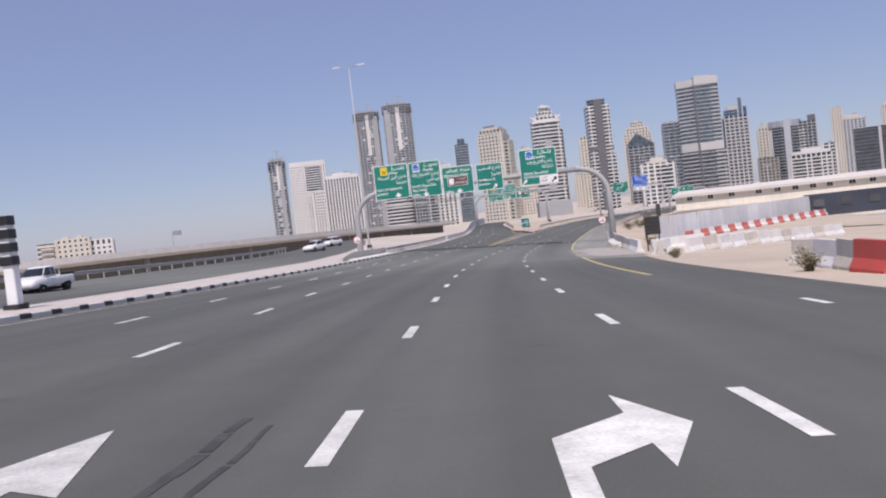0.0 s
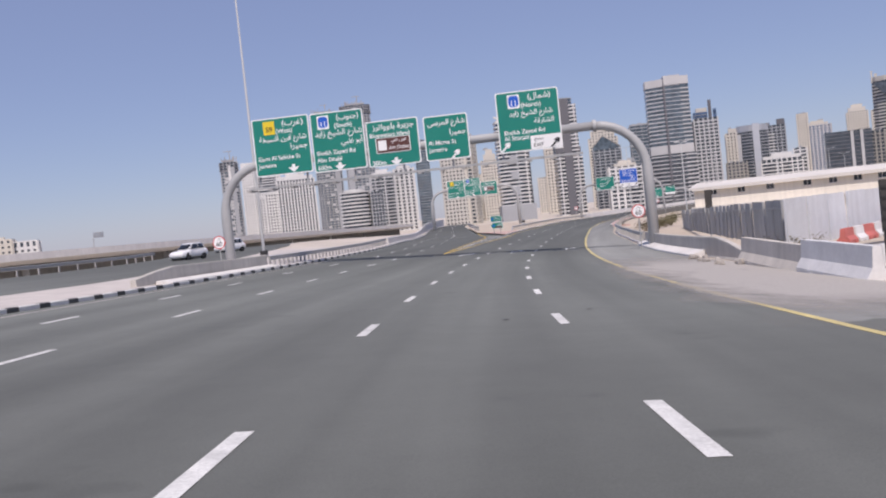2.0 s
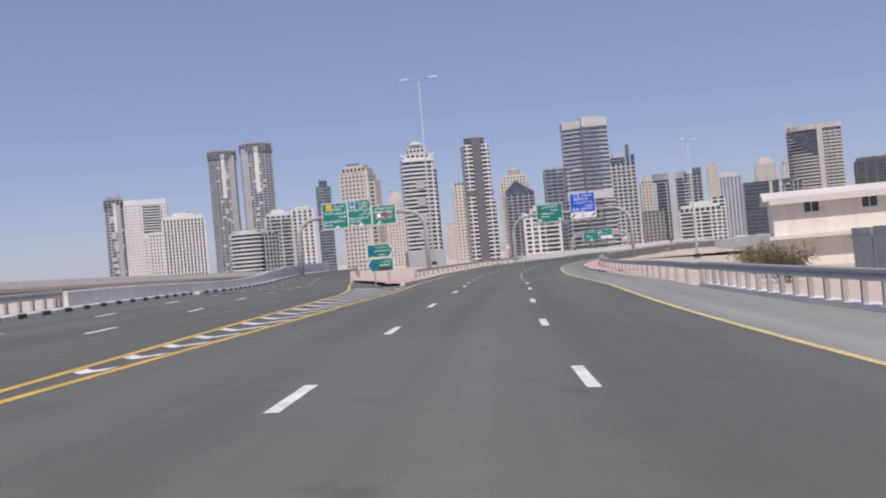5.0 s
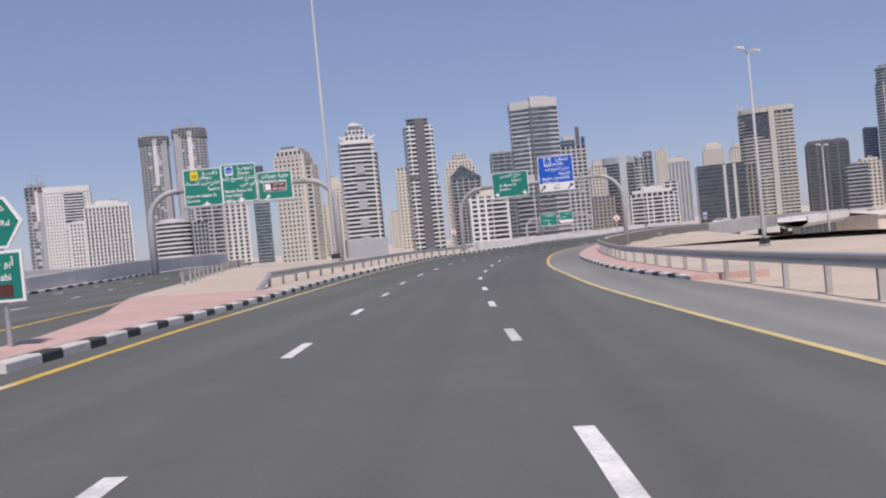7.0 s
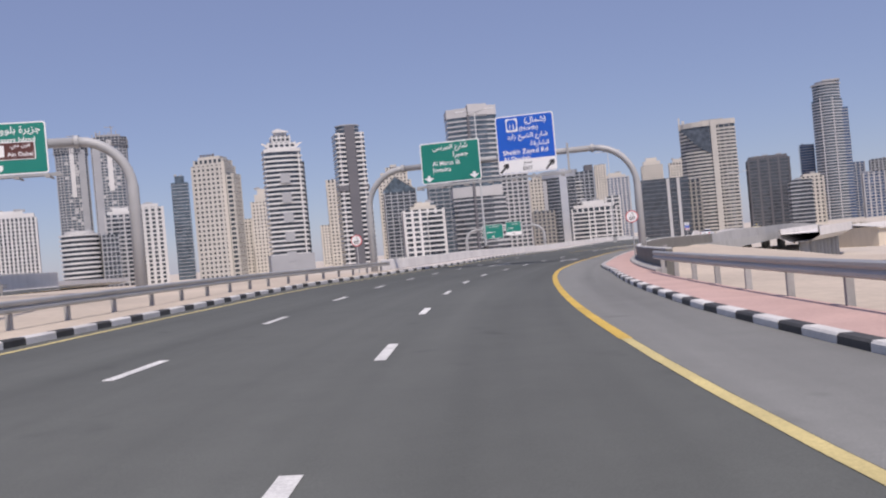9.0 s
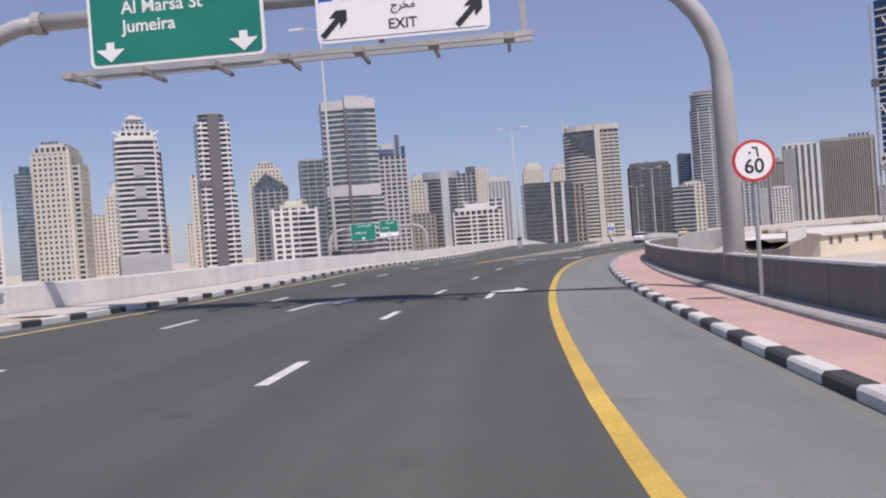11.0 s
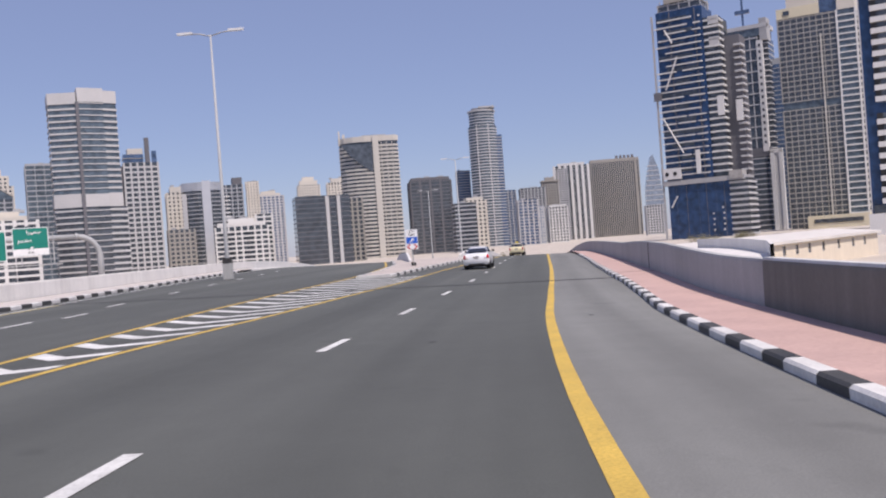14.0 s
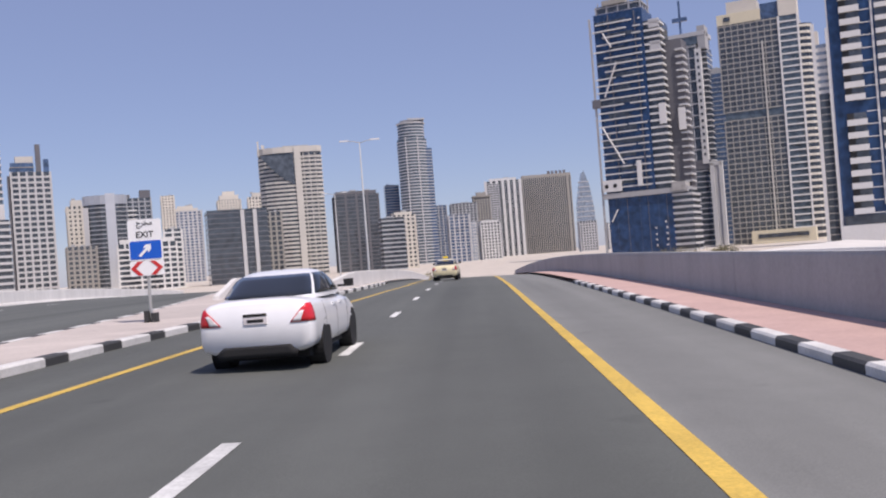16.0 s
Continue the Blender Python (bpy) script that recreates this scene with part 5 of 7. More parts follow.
def striped_tower():
    """White balcony bands round a dark middle, stepped crown with flared fins."""
    b = tower(112, 852, 0, "white tower with close balcony bands and a stepped crown")
    h = 91 - BASE_Z
    o = [(-12.6, -8), (-5.4, -10.6), (5.4, -10.6), (12.6, -8), (12.6, 10), (-12.6, 10)]
    tier(b, o, 0, h - 15, 3.35, 1.25, 0.75, 0, 1, WHITE, GLASS_D)
    for z in range(9, int(h - 24), 14):
        Solid().box(-3.4, 3.4, -12.2, -10.4, z, z + 7).make("balcony_infill", MID, b)
    Solid().box(10.6, 11.6, -9.9, -8.4, 0, h - 16).make("corner_line", WHITE, b)
    tier(b, [(12.9, -4), (15.6, -3), (15.6, 10), (12.9, 10)], 0, h - 22, 3.35, 0.5, 0.3, 0, 1, PALE, GLASS_G)
    roof_block(b, grown(o, .4), h - 15, h - 12.5, WHITE)
    tier(b, rect(19, 16), h - 12.5, h - 8, 3.0, 1.0, 0.6, 4, 1.2, WHITE, GLASS_D)
    tier(b, rect(12.5, 12), h - 8, h - 3, 3.0, 1.0, 0.6, 3, 1.0, WHITE, GLASS_D)
    for o_ in (-1, 1):
        Solid().prism([(9.5 * o_, 0), (14.2 * o_, 3.4), (14.2 * o_, 4.4), (9.5 * o_, 2.6)][::-o_], -.5, .5, Matrix.Translation((0, -7.5, h - 12.5)) @ pose(0, 0, 0, 90, 0, 0)).make("crown_fin", WHITE, b)
    Solid().prism(rect(9, 8), h - 3, h - .6).make("crown", WHITE, b)
    Solid().prism([(-6.4, 0), (5.8, 0), (5.8, .5), (-1, 2.6), (-2.6, 2.6)], -.5, .5, Matrix.Translation((0, -5, h - .6)) @ pose(0, 0, 0, 90, 0, 0)).make("roof_sail", WHITE, b)
    Solid().box(-15, 16, -12, 8, 0, 14).make("podium", MID, b)


striped_tower()


def black_white_tower():
    b = tower(159, 838, -2, "white balcony tower with a dark middle strip and round top")
    h = 91.5 - BASE_Z
    tier(b, rect(20.5, 18), 0, h - 6, 3.3, 1.0, 0.25, 0, 1, WHITE, GLASS_D)
    Solid().box(-3.6, 3.6, -10.6, -8.8, 0, h - 1.5).make("dark_strip", DARK, b)
    for cx in (-9.6, 4.2):
        balcony_column(b, cx, 5.4, -9.2, 3.3, h - 8, 3.3, WHITE, 1.6)
        Solid().box(cx + (1.2 if cx < 0 else 3.4), cx + (2.4 if cx < 0 else 4.6), -9.9, -9.0, 0, h - 6).make("pier", WHITE, b)
    Solid().box(-11, -4, -11.2, -8, h * .535, h * .535 + 4).make("plant_floor", DARK, b)
    Solid().box(7, 11, -10.6, -8, h * .535, h * .535 + 4).make("plant_floor", DARK, b)
    Solid().prism(round_outline(16.5, 15, 18), h - 6, h - .8).make("crown", GLASS_T, b)
    Solid().prism(round_outline(17.6, 16, 18), h - .8, h).make("crown_ring", MID, b)
    Solid().prism(round_outline(17.4, 15.8, 18), h - 3.4, h - 2.9).make("crown_band", MID, b)
    tier(b, [(10.3, -6), (13, -5), (13, 8), (10.3, 8)], 0, h * .5, 3.3, 1.4, .3, 0, 1, WHITE, GLASS_D)


black_white_tower()


def gable_towers():
    b = tower(268, 1155, -12, "cream tower with a stepped gabled crown")
    h = 91 - BASE_Z
    tier(b, rect(34, 22), 0, h - 16, 3.6, 1.8, 0.3, 3.8, 2.0, CREAM, GLASS_D)
    tier(b, rect(27, 20), h - 16, h - 7, 3.6, 1.8, 0.3, 3.8, 2.0, CREAM, GLASS_D)
    tier(b, rect(16, 15), h - 7, h - 1, 3.0, 1.2, 0.3, 3, 1.4, CREAM, GLASS_D)
    roof_block(b, rect(7, 7), h - 1, h + 2, CREAM)
    b = tower(238, 1016, -10, "dark grey tower with a pointed glass gable")
    h = 67 - BASE_Z
    tier(b, rect(29, 20), 0, h - 14, 3.4, 0.9, 0.3, 6, 0.9, MID, GLASS_D)
    gab = [(-14.5, 0), (14.5, 0), (14.5, 1), (-4, 14), (-14.5, 3)]
    Solid().prism(gab, -10, 10, Matrix.Translation((0, 0, h - 14)) @ pose(0, 0, 0, 90, 0, 0)).make("gable", GLASS_T, b)
    Solid().prism([(-14.8, 2.6), (-4, 14), (14.8, 1), (14.8, 1.8), (-4, 15), (-14.8, 3.6)], -10.4, 10.4, Matrix.Translation((0, 0, h - 14)) @ pose(0, 0, 0, 90, 0, 0)).make("gable_edge", TAUPE, b)


gable_towers()


def glass_office():
    """Tall banded tower with a folded glass front, a pale stepped crown and a broad pale belt."""
    b = tower(253, 836, -12, "tall blue-grey glass tower with pale bands and a pale crown")
    h = 101 - BASE_Z
    left = [(-18.4, -7), (-4.2, -12.5), (-4.2, 12), (-18.4, 12)]
    mid = [(-3, -13.5), (10.5, -11.5), (10.5, 12), (-3, 12)]
    right = [(10.5, -9.5), (18.2, -7), (18.2, 12), (10.5, 12)]
    tier(b, left, 0, h * .395, 3.5, 1.0, 0.45, 0, 1, PALE, GLASS_G)
    tier(b, mid, 0, h * .395, 3.5, 0.6, 0.45, 0, 1, PALE, GLASS_G)
    tier(b, [(10.5, -9.5), (20.5, -6), (20.5, 12), (10.5, 12)], 0, h * .395, 3.5, 1.3, 0.6, 0, 1, PALE, GLASS_G)
    for o in (left, mid, right):
        roof_block(b, grown(o, .55), h * .395, h * .455, PALE, "belt")
    tier(b, left, h * .455, h - 9, 3.5, 1.0, 0.45, 0, 1, PALE, GLASS_T)
    tier(b, mid, h * .455, h - 8, 3.5, 0.55, 0.4, 0, 1, PALE, GLASS_T)
    tier(b, right, h * .455, h - 8, 3.5, 1.2, 0.5, 0, 1, PALE, GLASS_T)
    roof_block(b, grown(left, .5), h - 9, h - 2.5, PALE, "crown")
    roof_block(b, grown(mid, .6), h - 8, h, PALE, "crown")
    roof_block(b, grown(right, .5), h - 8, h - .8, PALE, "crown")
    Solid().box(-4.4, -2.6, -14.6, -12, 0, h - 8).make("spine", DARK, b)
    b = tower(311, 908, -16, "beige balcony tower with a blue glass cap and a dark fin")
    h = 67 - BASE_Z
    tier(b, rect(22, 20), 0, h, 3.4, 1.2, 0.5, 4.2, 1.2, PALE, GLASS_D)
    tier(b, [(-11, -7), (2, -7), (2, 8), (-11, 8)], h, h + 6, 3, .5, .3, 0, 1, TAUPE, GLASS_B)
    roof_block(b, [(-8, -6), (2, -6), (2, 7), (-8, 7)], h + 6, h + 10, BEIGE)
    Solid().box(3.4, 6.2, -8.6, -3, h, h + 17).make("fin", DARK, b)
    Solid().box(7.6, 10.6, -8, -3, h, h + 8).make("fin", GLASS_B, b)
    Solid().box(-13, -10.8, -8, 8, 0, h - 2).make("dark_return", DARK, b)


glass_office()


def silver_cylinder():
    b = tower(402, 1016, -22, "silver curved tower with a bright metal face")
    h = 63 - BASE_Z
    tier(b, round_outline(34, 24, 24), 0, h - 7, 3.4, 0.8, 0.3, 0, 1, MID, GLASS_G)
    roof_block(b, round_outline(35, 25, 24), h - 7, h, surf("brushed_panel", (0.55, 0.56, 0.58), 0.35, 0.1, 2, 0.05, 0.04, 0, metal=0.6), "crown")
    Solid().box(-1, 6, -13.2, -11, 0, h + 1).make("bright_face", surf("bright_panel", (0.62, 0.63, 0.65), 0.35, 0.1, 2, 0.05, 0.04, 0, metal=0.5), b)
    Solid().box(-17.2, -13.5, -9, -4, 0, h - 9).make("side_band", PALE, b)
    b = tower(425, 1010, -22, "dark block with white balconies beside a curved tower")
    h = 60 - BASE_Z
    tier(b, rect(18, 18), 0, h, 3.4, 0.9, 0.5, 5, 1.0, MID, GLASS_D)
    balcony_column(b, -8.5, 6, -9.6, 3.4, h - 10, 3.4, WHITE)
    roof_block(b, [(1, -8), (9, -8), (9, 8), (1, 8)], h, h + 6, DARK)


silver_cylinder()


def curved_beige():
    """A tower whose front bows outwards, banded, with a dark curved cut under its crown and a tall fin."""
    b = tower(556, 990, -32, "beige tower with bowed balcony bands and a dark sail-shaped recess")
    h = 100 - BASE_Z
    o = [(-27, -2), (-22, -8), (-14, -12), (-4, -14), (3, -14), (12, -15), (22, -15), (26, -12), (26, 12), (-27, 12)]
    tier(b, o, 0, h - 5, 3.5, 1.75, 0.5, 0, 1, BEIGE, GLASS_D)
    roof_block(b, grown(o, .6), h - 5, h, BEIGE, "crown")
    Solid().box(3, 8.5, -16.2, -13.5, 0, h).make("stair_shaft", BEIGE, b)
    sail = [(-26, 0), (2.4, 0), (2.4, -26), (-6, -21), (-14, -14), (-21, -6)]
    Solid().prism(sail, -0.5, 0.5, Matrix.Translation((0, -14.6, h - 7)) @ pose(0, 0, 0, 90, 0, 0)).make("recess", GLASS_G, b)
    for x in (10.5, 15.5, 20.5):
        Solid().box(x, x + .6, -16.2, -14.6, 0, h - 6).make("pier", BEIGE, b)
    Solid().box(-27.4, -26, -4, 4, h - 6, h + 7).make("fin", BEIGE, b)
    Solid().box(-24, -21.5, -3, 3, h, h + 4).make("fin", BEIGE, b)
    Solid().box(-6, 16, -6, 6, h, h + 2).make("roof_plant", MID, b)


curved_beige()


def round_tower():
    b = tower(862, 1178, -38, "tall round glass tower with grey bands and a ring on top")
    h = 169 - BASE_Z
    tier(b, round_outline(37, 34, 24), 0, h - 24, 3.8, 1.3, 0.4, 0, 1, PALE, GLASS_T)
    tier(b, round_outline(33, 30, 24), h - 24, h - 5, 3.8, 1.1, .3, 0, 1, PALE, GLASS_T)
    roof_block(b, round_outline(36, 33, 24), h - 5, h - 3.4, PALE, "roof_ring")
    roof_block(b, round_outline(26, 24, 24), h - 5, h, MID, "roof_drum")
    roof_block(b, [(-4, -15), (17, -12), (17, 6), (-4, 6)], h - 1, h + 1.2, MID, "roof_blade")
    tier(b, [(14, -8), (24, -5), (24, 12), (14, 12)], 0, h - 36, 3.8, 1.2, .3, 0, 1, MID, GLASS_B)
    for a in (-116, -70):
        x, y = 18.9 * math.cos(radians(a)), 17.4 * math.sin(radians(a))
        Solid().box(x - .7, x + .7, y - .8, y + .8, 0, h - 22).make("rib", PALE, b)


round_tower()


def sail_tower(x, y, top, wide, label):
    """A far slender tower with one curved edge."""
    b = tower(x, y, -46, label)
    h = top - BASE_Z
    out = [(-wide / 2, 0), (wide / 2, 0), (wide * .46, h * .5), (wide * .3, h * .8), (wide * .05, h), (-wide * .1, h * .97), (-wide * .42, h * .6)]
    Solid().prism(out, -12, 12, pose(0, 0, 0, 90, 0, 0)).make("glazing", GLASS_S, b)
    z = 5
    while z < h * .9:
        k = 1 - max(0.0, z / h - .5) * 1.3
        Solid().box(-wide * .46 * k, wide * .5 * k, -12.5, 12.5, z, z + 1.6).make("floor_band", PALE, b)
        z += 11


sail_tower(1715, 1585, 162, 42, "pale glass tower faint in the distance")
sail_tower(1640, 1580, 112, 16, "slim pale tower faint in the distance")


def blue_construction():
    """Half-finished tower: blue sheeted floors with white slab edges over a blue base; local zero at its near corner."""
    b = tower(575, 620, -70, "unfinished tower with blue sheeting and white slab edges")
    g = lambda z: z - BASE_Z
    base = Solid().box(-41, -2, 0, 26, 0, g(23)).make("sheeted_base", GLASS_BB, b)
    for k, x in enumerate((-36, -29.5, -22, -17, -11, -6)):
        Solid().box(x, x + .25, -.12, .05, 0, g(23)).make("seam", DARK if k % 2 else GLASS_B, base)
    rnd = random.Random(4)
    for k in range(9):
        x, z = (-13.5 if k < 4 else -7.5) + rnd.uniform(-.3, .3), 4 + 3.4 * (k % 5)
        Solid().box(x, x + .9, -.25, .1, z, z + 1.1).make("vent", WHITE, base)
    tier(b, [(-2, 1), (8.5, 1), (8.5, 22), (-2, 22)], 0, g(24), 3.6, 1.3, 1.0, 0, 1, PALE, GLASS_D)
    Solid().box(-43.5, 7, -1.4, 24, g(23), g(26)).make("belt", RAWC, b)
    Solid().box(-2, 6, -2, 10, g(24), g(29)).make("belt_return", CONC_D, b)
    # sheeted middle and bare wings; solid dark boxes stand in for shade in openings
    Solid().box(-41.5, -12, 0.6, 24, g(26), g(134)).make("glazing", GLASS_BB, b)
    for x in (-33, -17):
        Solid().box(x, x + .5, .1, .8, g(26), g(133)).make("column", DARK, b)
    for z in range(30, 130, 8):
        Solid().box(-41.4 + (z % 3) * 5, -24 + (z % 5) * 2, .2, .62, g(z) + 1.2, g(z) + 3.6).make("open_bay_shade", GLASS_D, b)
    Solid().box(-12, -3, 3, 24, g(26), g(126)).make("open_wing_shade", GLASS_D, b)
    Solid().box(-3, 7, 11, 26, g(26), g(114)).make("open_wing_shade", DARK, b)
    z = 29.0
    while z < 131:
        fine = z < 66
        x = -42.6 + (rnd.uniform(0, 1) if fine else rnd.choice((0, 0, 2, 6)))
        while x < -14:
            long = rnd.uniform(7, 14)
            Solid().box(x, min(x + long, -13.5), -.7, 1.0, g(z), g(z) + .7).make("slab_edge", WHITE, b)
            x += long + rnd.choice((.3, .3, 1.5 if fine else 4))
        if z < 124:
            e = Solid().box(-13, -2.2, 1.2, 3.2, g(z), g(z) + 1.1).box(-3.4, -2.2, 3.2, 12, g(z), g(z) + 1.1).make("slab_corner", WHITE, b)
        if z < 110:
            Solid().box(3.5, 8.2, 9.4, 11.4, g(z), g(z) + 1.1).box(7, 8.2, 11.4, 20, g(z), g(z) + 1.1).make("slab_corner", PALE, b)
        z += 4.1
    for x, z0, z1, y in ((-6.5, 64, 76, 1.5), (2.8, 60, 73, 9.6)):
        Solid().box(x, x + 4, y - .8, y + .6, g(z0), g(z1)).make("lift_board", WHITE, b)
    for z0 in (108, 121):
        Solid().box(-9, -3, 1.2, 3, g(z0), g(z0) + 5).make("edge_board", PALE, b)
    Solid().box(-43, -31.5, -1.9, -1.0, g(27), g(34)).make("site_board", WHITE, b)
    for x in (-41.2, -36.0):
        Solid().prism(round_outline(2.4, 2.6, 12), 1.0, 2.1, Matrix.Translation((x + .6, 0, g(30.4))) @ pose(0, 0, 0, 90, 0, 0)).make("board_hole", SIGNK, b)
    Solid().box(-21.5, -18.8, -2.0, -1.0, g(29), g(44)).make("site_board", WHITE, b)
    # hoist mast and raking props
    for z in range(0, 144, 6):
        Solid().box(-44.6, -43.4, -.4, .4, z, z + 5.7).make("mast_section", RAWC, b)
    Solid().box(-45.6, -40.8, -1.6, .8, g(78), g(83)).make("hoist_cage", DARK, b)
    for x0, z0, x1, z1 in ((-29, 104, -37.5, 84), (-40.5, 66, -29, 43), (-36, 122, -31.5, 113), (-35, 16, -39, 9)):
        Solid().tube([(x0, -1.4, g(z0)), (x1, -1.4, g(z1))], .5, 6).make("prop", WHITE, b)
    # bare crown
    tier(b, [(-40, 2), (-13, 2), (-13, 20), (-40, 20)], g(134), g(139), 3.7, .6, .6, 6, .8, RAWC, GLASS_D)
    for x in (-39, -34, -27, -20, -15, -9):
        Solid().box(x, x + .6, 2, 2.6, g(130), g(143) - abs(x + 26) * .15).make("formwork", RAWC, b)
    Solid().box(-36, -22, 1, 8, g(139), g(142)).make("roof_platform", TAUPE, b)


blue_construction()


def right_edge_towers():
    # grey tower with doubled floors; local zero near its right front
    g = lambda z: z - BASE_Z
    b = tower(720, 690, -70, "grey tower with white floor edges and a pale side pier")
    tier(b, [(-20, 0), (3, 0), (3, 24), (-20, 24)], g(52), g(140), 8.6, 0.9, 0.8, 5.5, .7, PALE, GLASS_D)
    tier(b, [(3, 1), (10, 4), (10, 24), (3, 24)], g(52), g(138), 4.3, 0.8, 0.6, 0, 1, PALE, GLASS_D)
    Solid().box(2.2, 6.6, -1.8, 2, g(50), g(136)).make("side_pier", WHITE, b)
    for z in range(56, 134, 5):
        Solid().box(3.6, 5.2, -2.0, -1.7, g(z), g(z) + 2.2).make("pier_window", GLASS_D, b)
    Solid().box(-20.5, 9, -.6, 24, g(140), g(146)).make("crown", GLASS_T, b)
    Solid().box(-21, 10.5, -1.2, 24, g(146), g(149)).make("crown_band", PALE, b)
    Solid().box(5, 10.5, -1, 12, g(136), g(153)).make("crown_corner", RAWC, b)
    tier(b, [(-26, -1), (5, -1), (5, 24), (-26, 24)], 0, g(46), 4.0, .7, .5, 0, 1, PALE, GLASS_D)
    Solid().box(-26, 8, -1.4, 20, g(46), g(53)).make("plant_floor", DARK, b)
    Solid().box(7, 10, -3, 1, 0, g(50)).make("frame_pier", WHITE, b)
    Solid().box(13.4, 16, -3, 1, 0, g(50)).make("frame_pier", WHITE, b)
    Solid().box(7, 16, -3, 1, g(48), g(51)).make("frame_head", WHITE, b)
    Solid().box(10, 13.4, -2.4, 1, 0, g(48)).make("frame_infill", PALE, b)
    Solid().box(-9, -7.6, 6, 7.4, g(149), g(176)).make("crane_mast", GLASS_B, b)
    Solid().box(-14, -3, 5.6, 7.8, g(160), g(163)).make("crane_cab", GLASS_B, b)
    # blue tower seen between the neighbours
    b = plain_tower(748, 688, 122, 26, 24, -62, "blue-grey glass tower behind others", MID, GLASS_B, slab=0.6, piers=0, crown=((0.9, 4, MID),))
    # beige grid tower; local zero at its left front corner
    b = tower(665, 635, -68, "taupe tower with a close grid of balconies")
    GRIDC = surf("taupe_grid_facade", (0.37, 0.355, 0.325), 0.85, 0.05, 1.2, 0.06, 0.05, 0.0)
    tier(b, [(-1, 0), (36, 0), (36, 26), (-1, 26)], 0, g(71), 3.55, .7, .5, 4.1, .45, GRIDC, GLASS_G, .6)
    tier(b, [(-1, 0), (36, 0), (36, 26), (-1, 26)], g(76), g(134), 3.55, .7, .5, 4.1, .45, GRIDC, GLASS_G, .6)
    Solid().box(-.6, 36, .3, 26, g(71), g(76)).make("plant_floor", GLASS_T, b)
    Solid().box(25.4, 26.4, -1.2, .4, 0, g(120)).make("spine", BEIGE, b)
    tier(b, [(36.6, -.4), (48, .6), (48, 24), (36.6, 24)], 0, g(134), 4.15, .9, .5, 11, 1.1, WHITE, GLASS_T, .7)
    tier(b, [(48, 2), (53, 4), (56, 8), (56, 24), (48, 24)], 0, g(128), 4.15, 1.5, 1.0, 0, 1, CREAM, GLASS_D)
    Solid().box(56, 59, 7, 20, 0, g(122)).make("side_wall", CREAM, b)
    YELLOWISH = surf("pale_yellow_facade", (0.62, 0.56, 0.42), 0.85, 0.05, 1.2, 0.06, 0.05, 0.0)
    roof_block(b, [(-1.5, -.6), (26, -.6), (26, 20), (-1.5, 20)], g(134), g(141), YELLOWISH, "crown")
    roof_block(b, [(5, 1), (24, 1), (24, 20), (5, 20)], g(141), g(149), CREAM, "crown")
    roof_block(b, [(26, .2), (37, .2), (37, 20), (26, 20)], g(134), g(144), GLASS_B, "crown_glass")
    roof_block(b, [(37, -.8), (48, 0), (48, 22), (37, 22)], g(134), g(152), CREAM, "crown")
    Solid().box(3, 7, -1.0, 0, g(136), g(139)).make("crown_window", GLASS_D, b)
    Solid().box(12, 50, -18, 0, 0, g(-3)).make("podium", YELLOWISH, b)
    Solid().box(16, 46, -18.4, -17.8, g(-8), g(-5.4)).make("podium_window", GLASS_D, b)
    # ribbed cream tower between the grid and the blue one
    b = tower(551, 516, -66, "cream tower with tall upright ribs behind another")
    tier(b, [(-6, 0), (6.6, 0), (6.6, 18), (-6, 18)], 0, g(60), 3.4, .5, .2, 0, 1, TAUPE, GLASS_D)
    for x, z in ((-6.5, 94), (-0.2, 91), (5.4, 88)):
        Solid().box(x, x + 1.6, -1.2, 8, 0, g(z)).make("rib", WHITE, b)
    tier(b, [(-5.6, 1), (6, 1), (6, 16), (-5.6, 16)], g(60), g(84), 3.4, 1.8, .2, 0, 1, WHITE, GLASS_S)
    # blue glass tower with balcony boxes; local zero at its left front corner
    b = tower(412, 452, -66, "blue glass tower with white balconies above a white podium")
    Solid().box(-2.6, 34, 0, 20, 0, g(100)).make("glazing", GLASS_BB, b)
    Solid().box(10.0, 10.6, -.5, .3, g(2), g(100)).make("mullion", WHITE, b)
    Solid().box(-2.9, -2.5, -.3, .4, 0, g(100)).make("mullion", PALE, b)
    z = -0.6
    while z < 98:
        if not 29 < z < 35:
            Solid().box(.9, 6.8, -1.4, 0, g(z), g(z) + 1.9).make("balcony", WHITE, b)
            # black sheet beside the window paints the shade of a deep balcony
            Solid().box(1.0, 3.0, -.35, .1, g(z) + 1.9, g(z) + 4.05).make("balcony_shade", SIGNK, b)
            Solid().box(3.0, 6.6, -.25, .1, g(z) + 1.9, g(z) + 4.05).make("balcony_window", GLASS_G, b)
            Solid().box(11.2, 26, -1.2, 0, g(z), g(z) + 1.5).make("balcony", WHITE, b)
            Solid().box(11.2, 26, -.2, .1, g(z) + 1.5, g(z) + 4.05).make("balcony_window", GLASS_G, b)
        Solid().box(6.8, 10.0, -.15, .1, g(z), g(z) + .3).make("transom", WHITE, b)
        z += 4.05
    Solid().box(-3.5, 40, -9, 0, 0, g(-4)).make("podium", WHITE, b)
    Solid().box(-2, 36, -.8, 0, g(-4), g(-1)).make("podium_window", GLASS_D, b)


right_edge_towers()

# ---- lamps, signs and posts ----
LAMPW = surf("lamp_housing", (0.62, 0.63, 0.64), 0.45, 1, 12, 0.05, 0.04, 0.02)
LAMPPOST = surf("weathered_lamp_steel", (0.37, 0.38, 0.39), 0.6, 0.7, 15, 0.08, 0.05, 0.04)


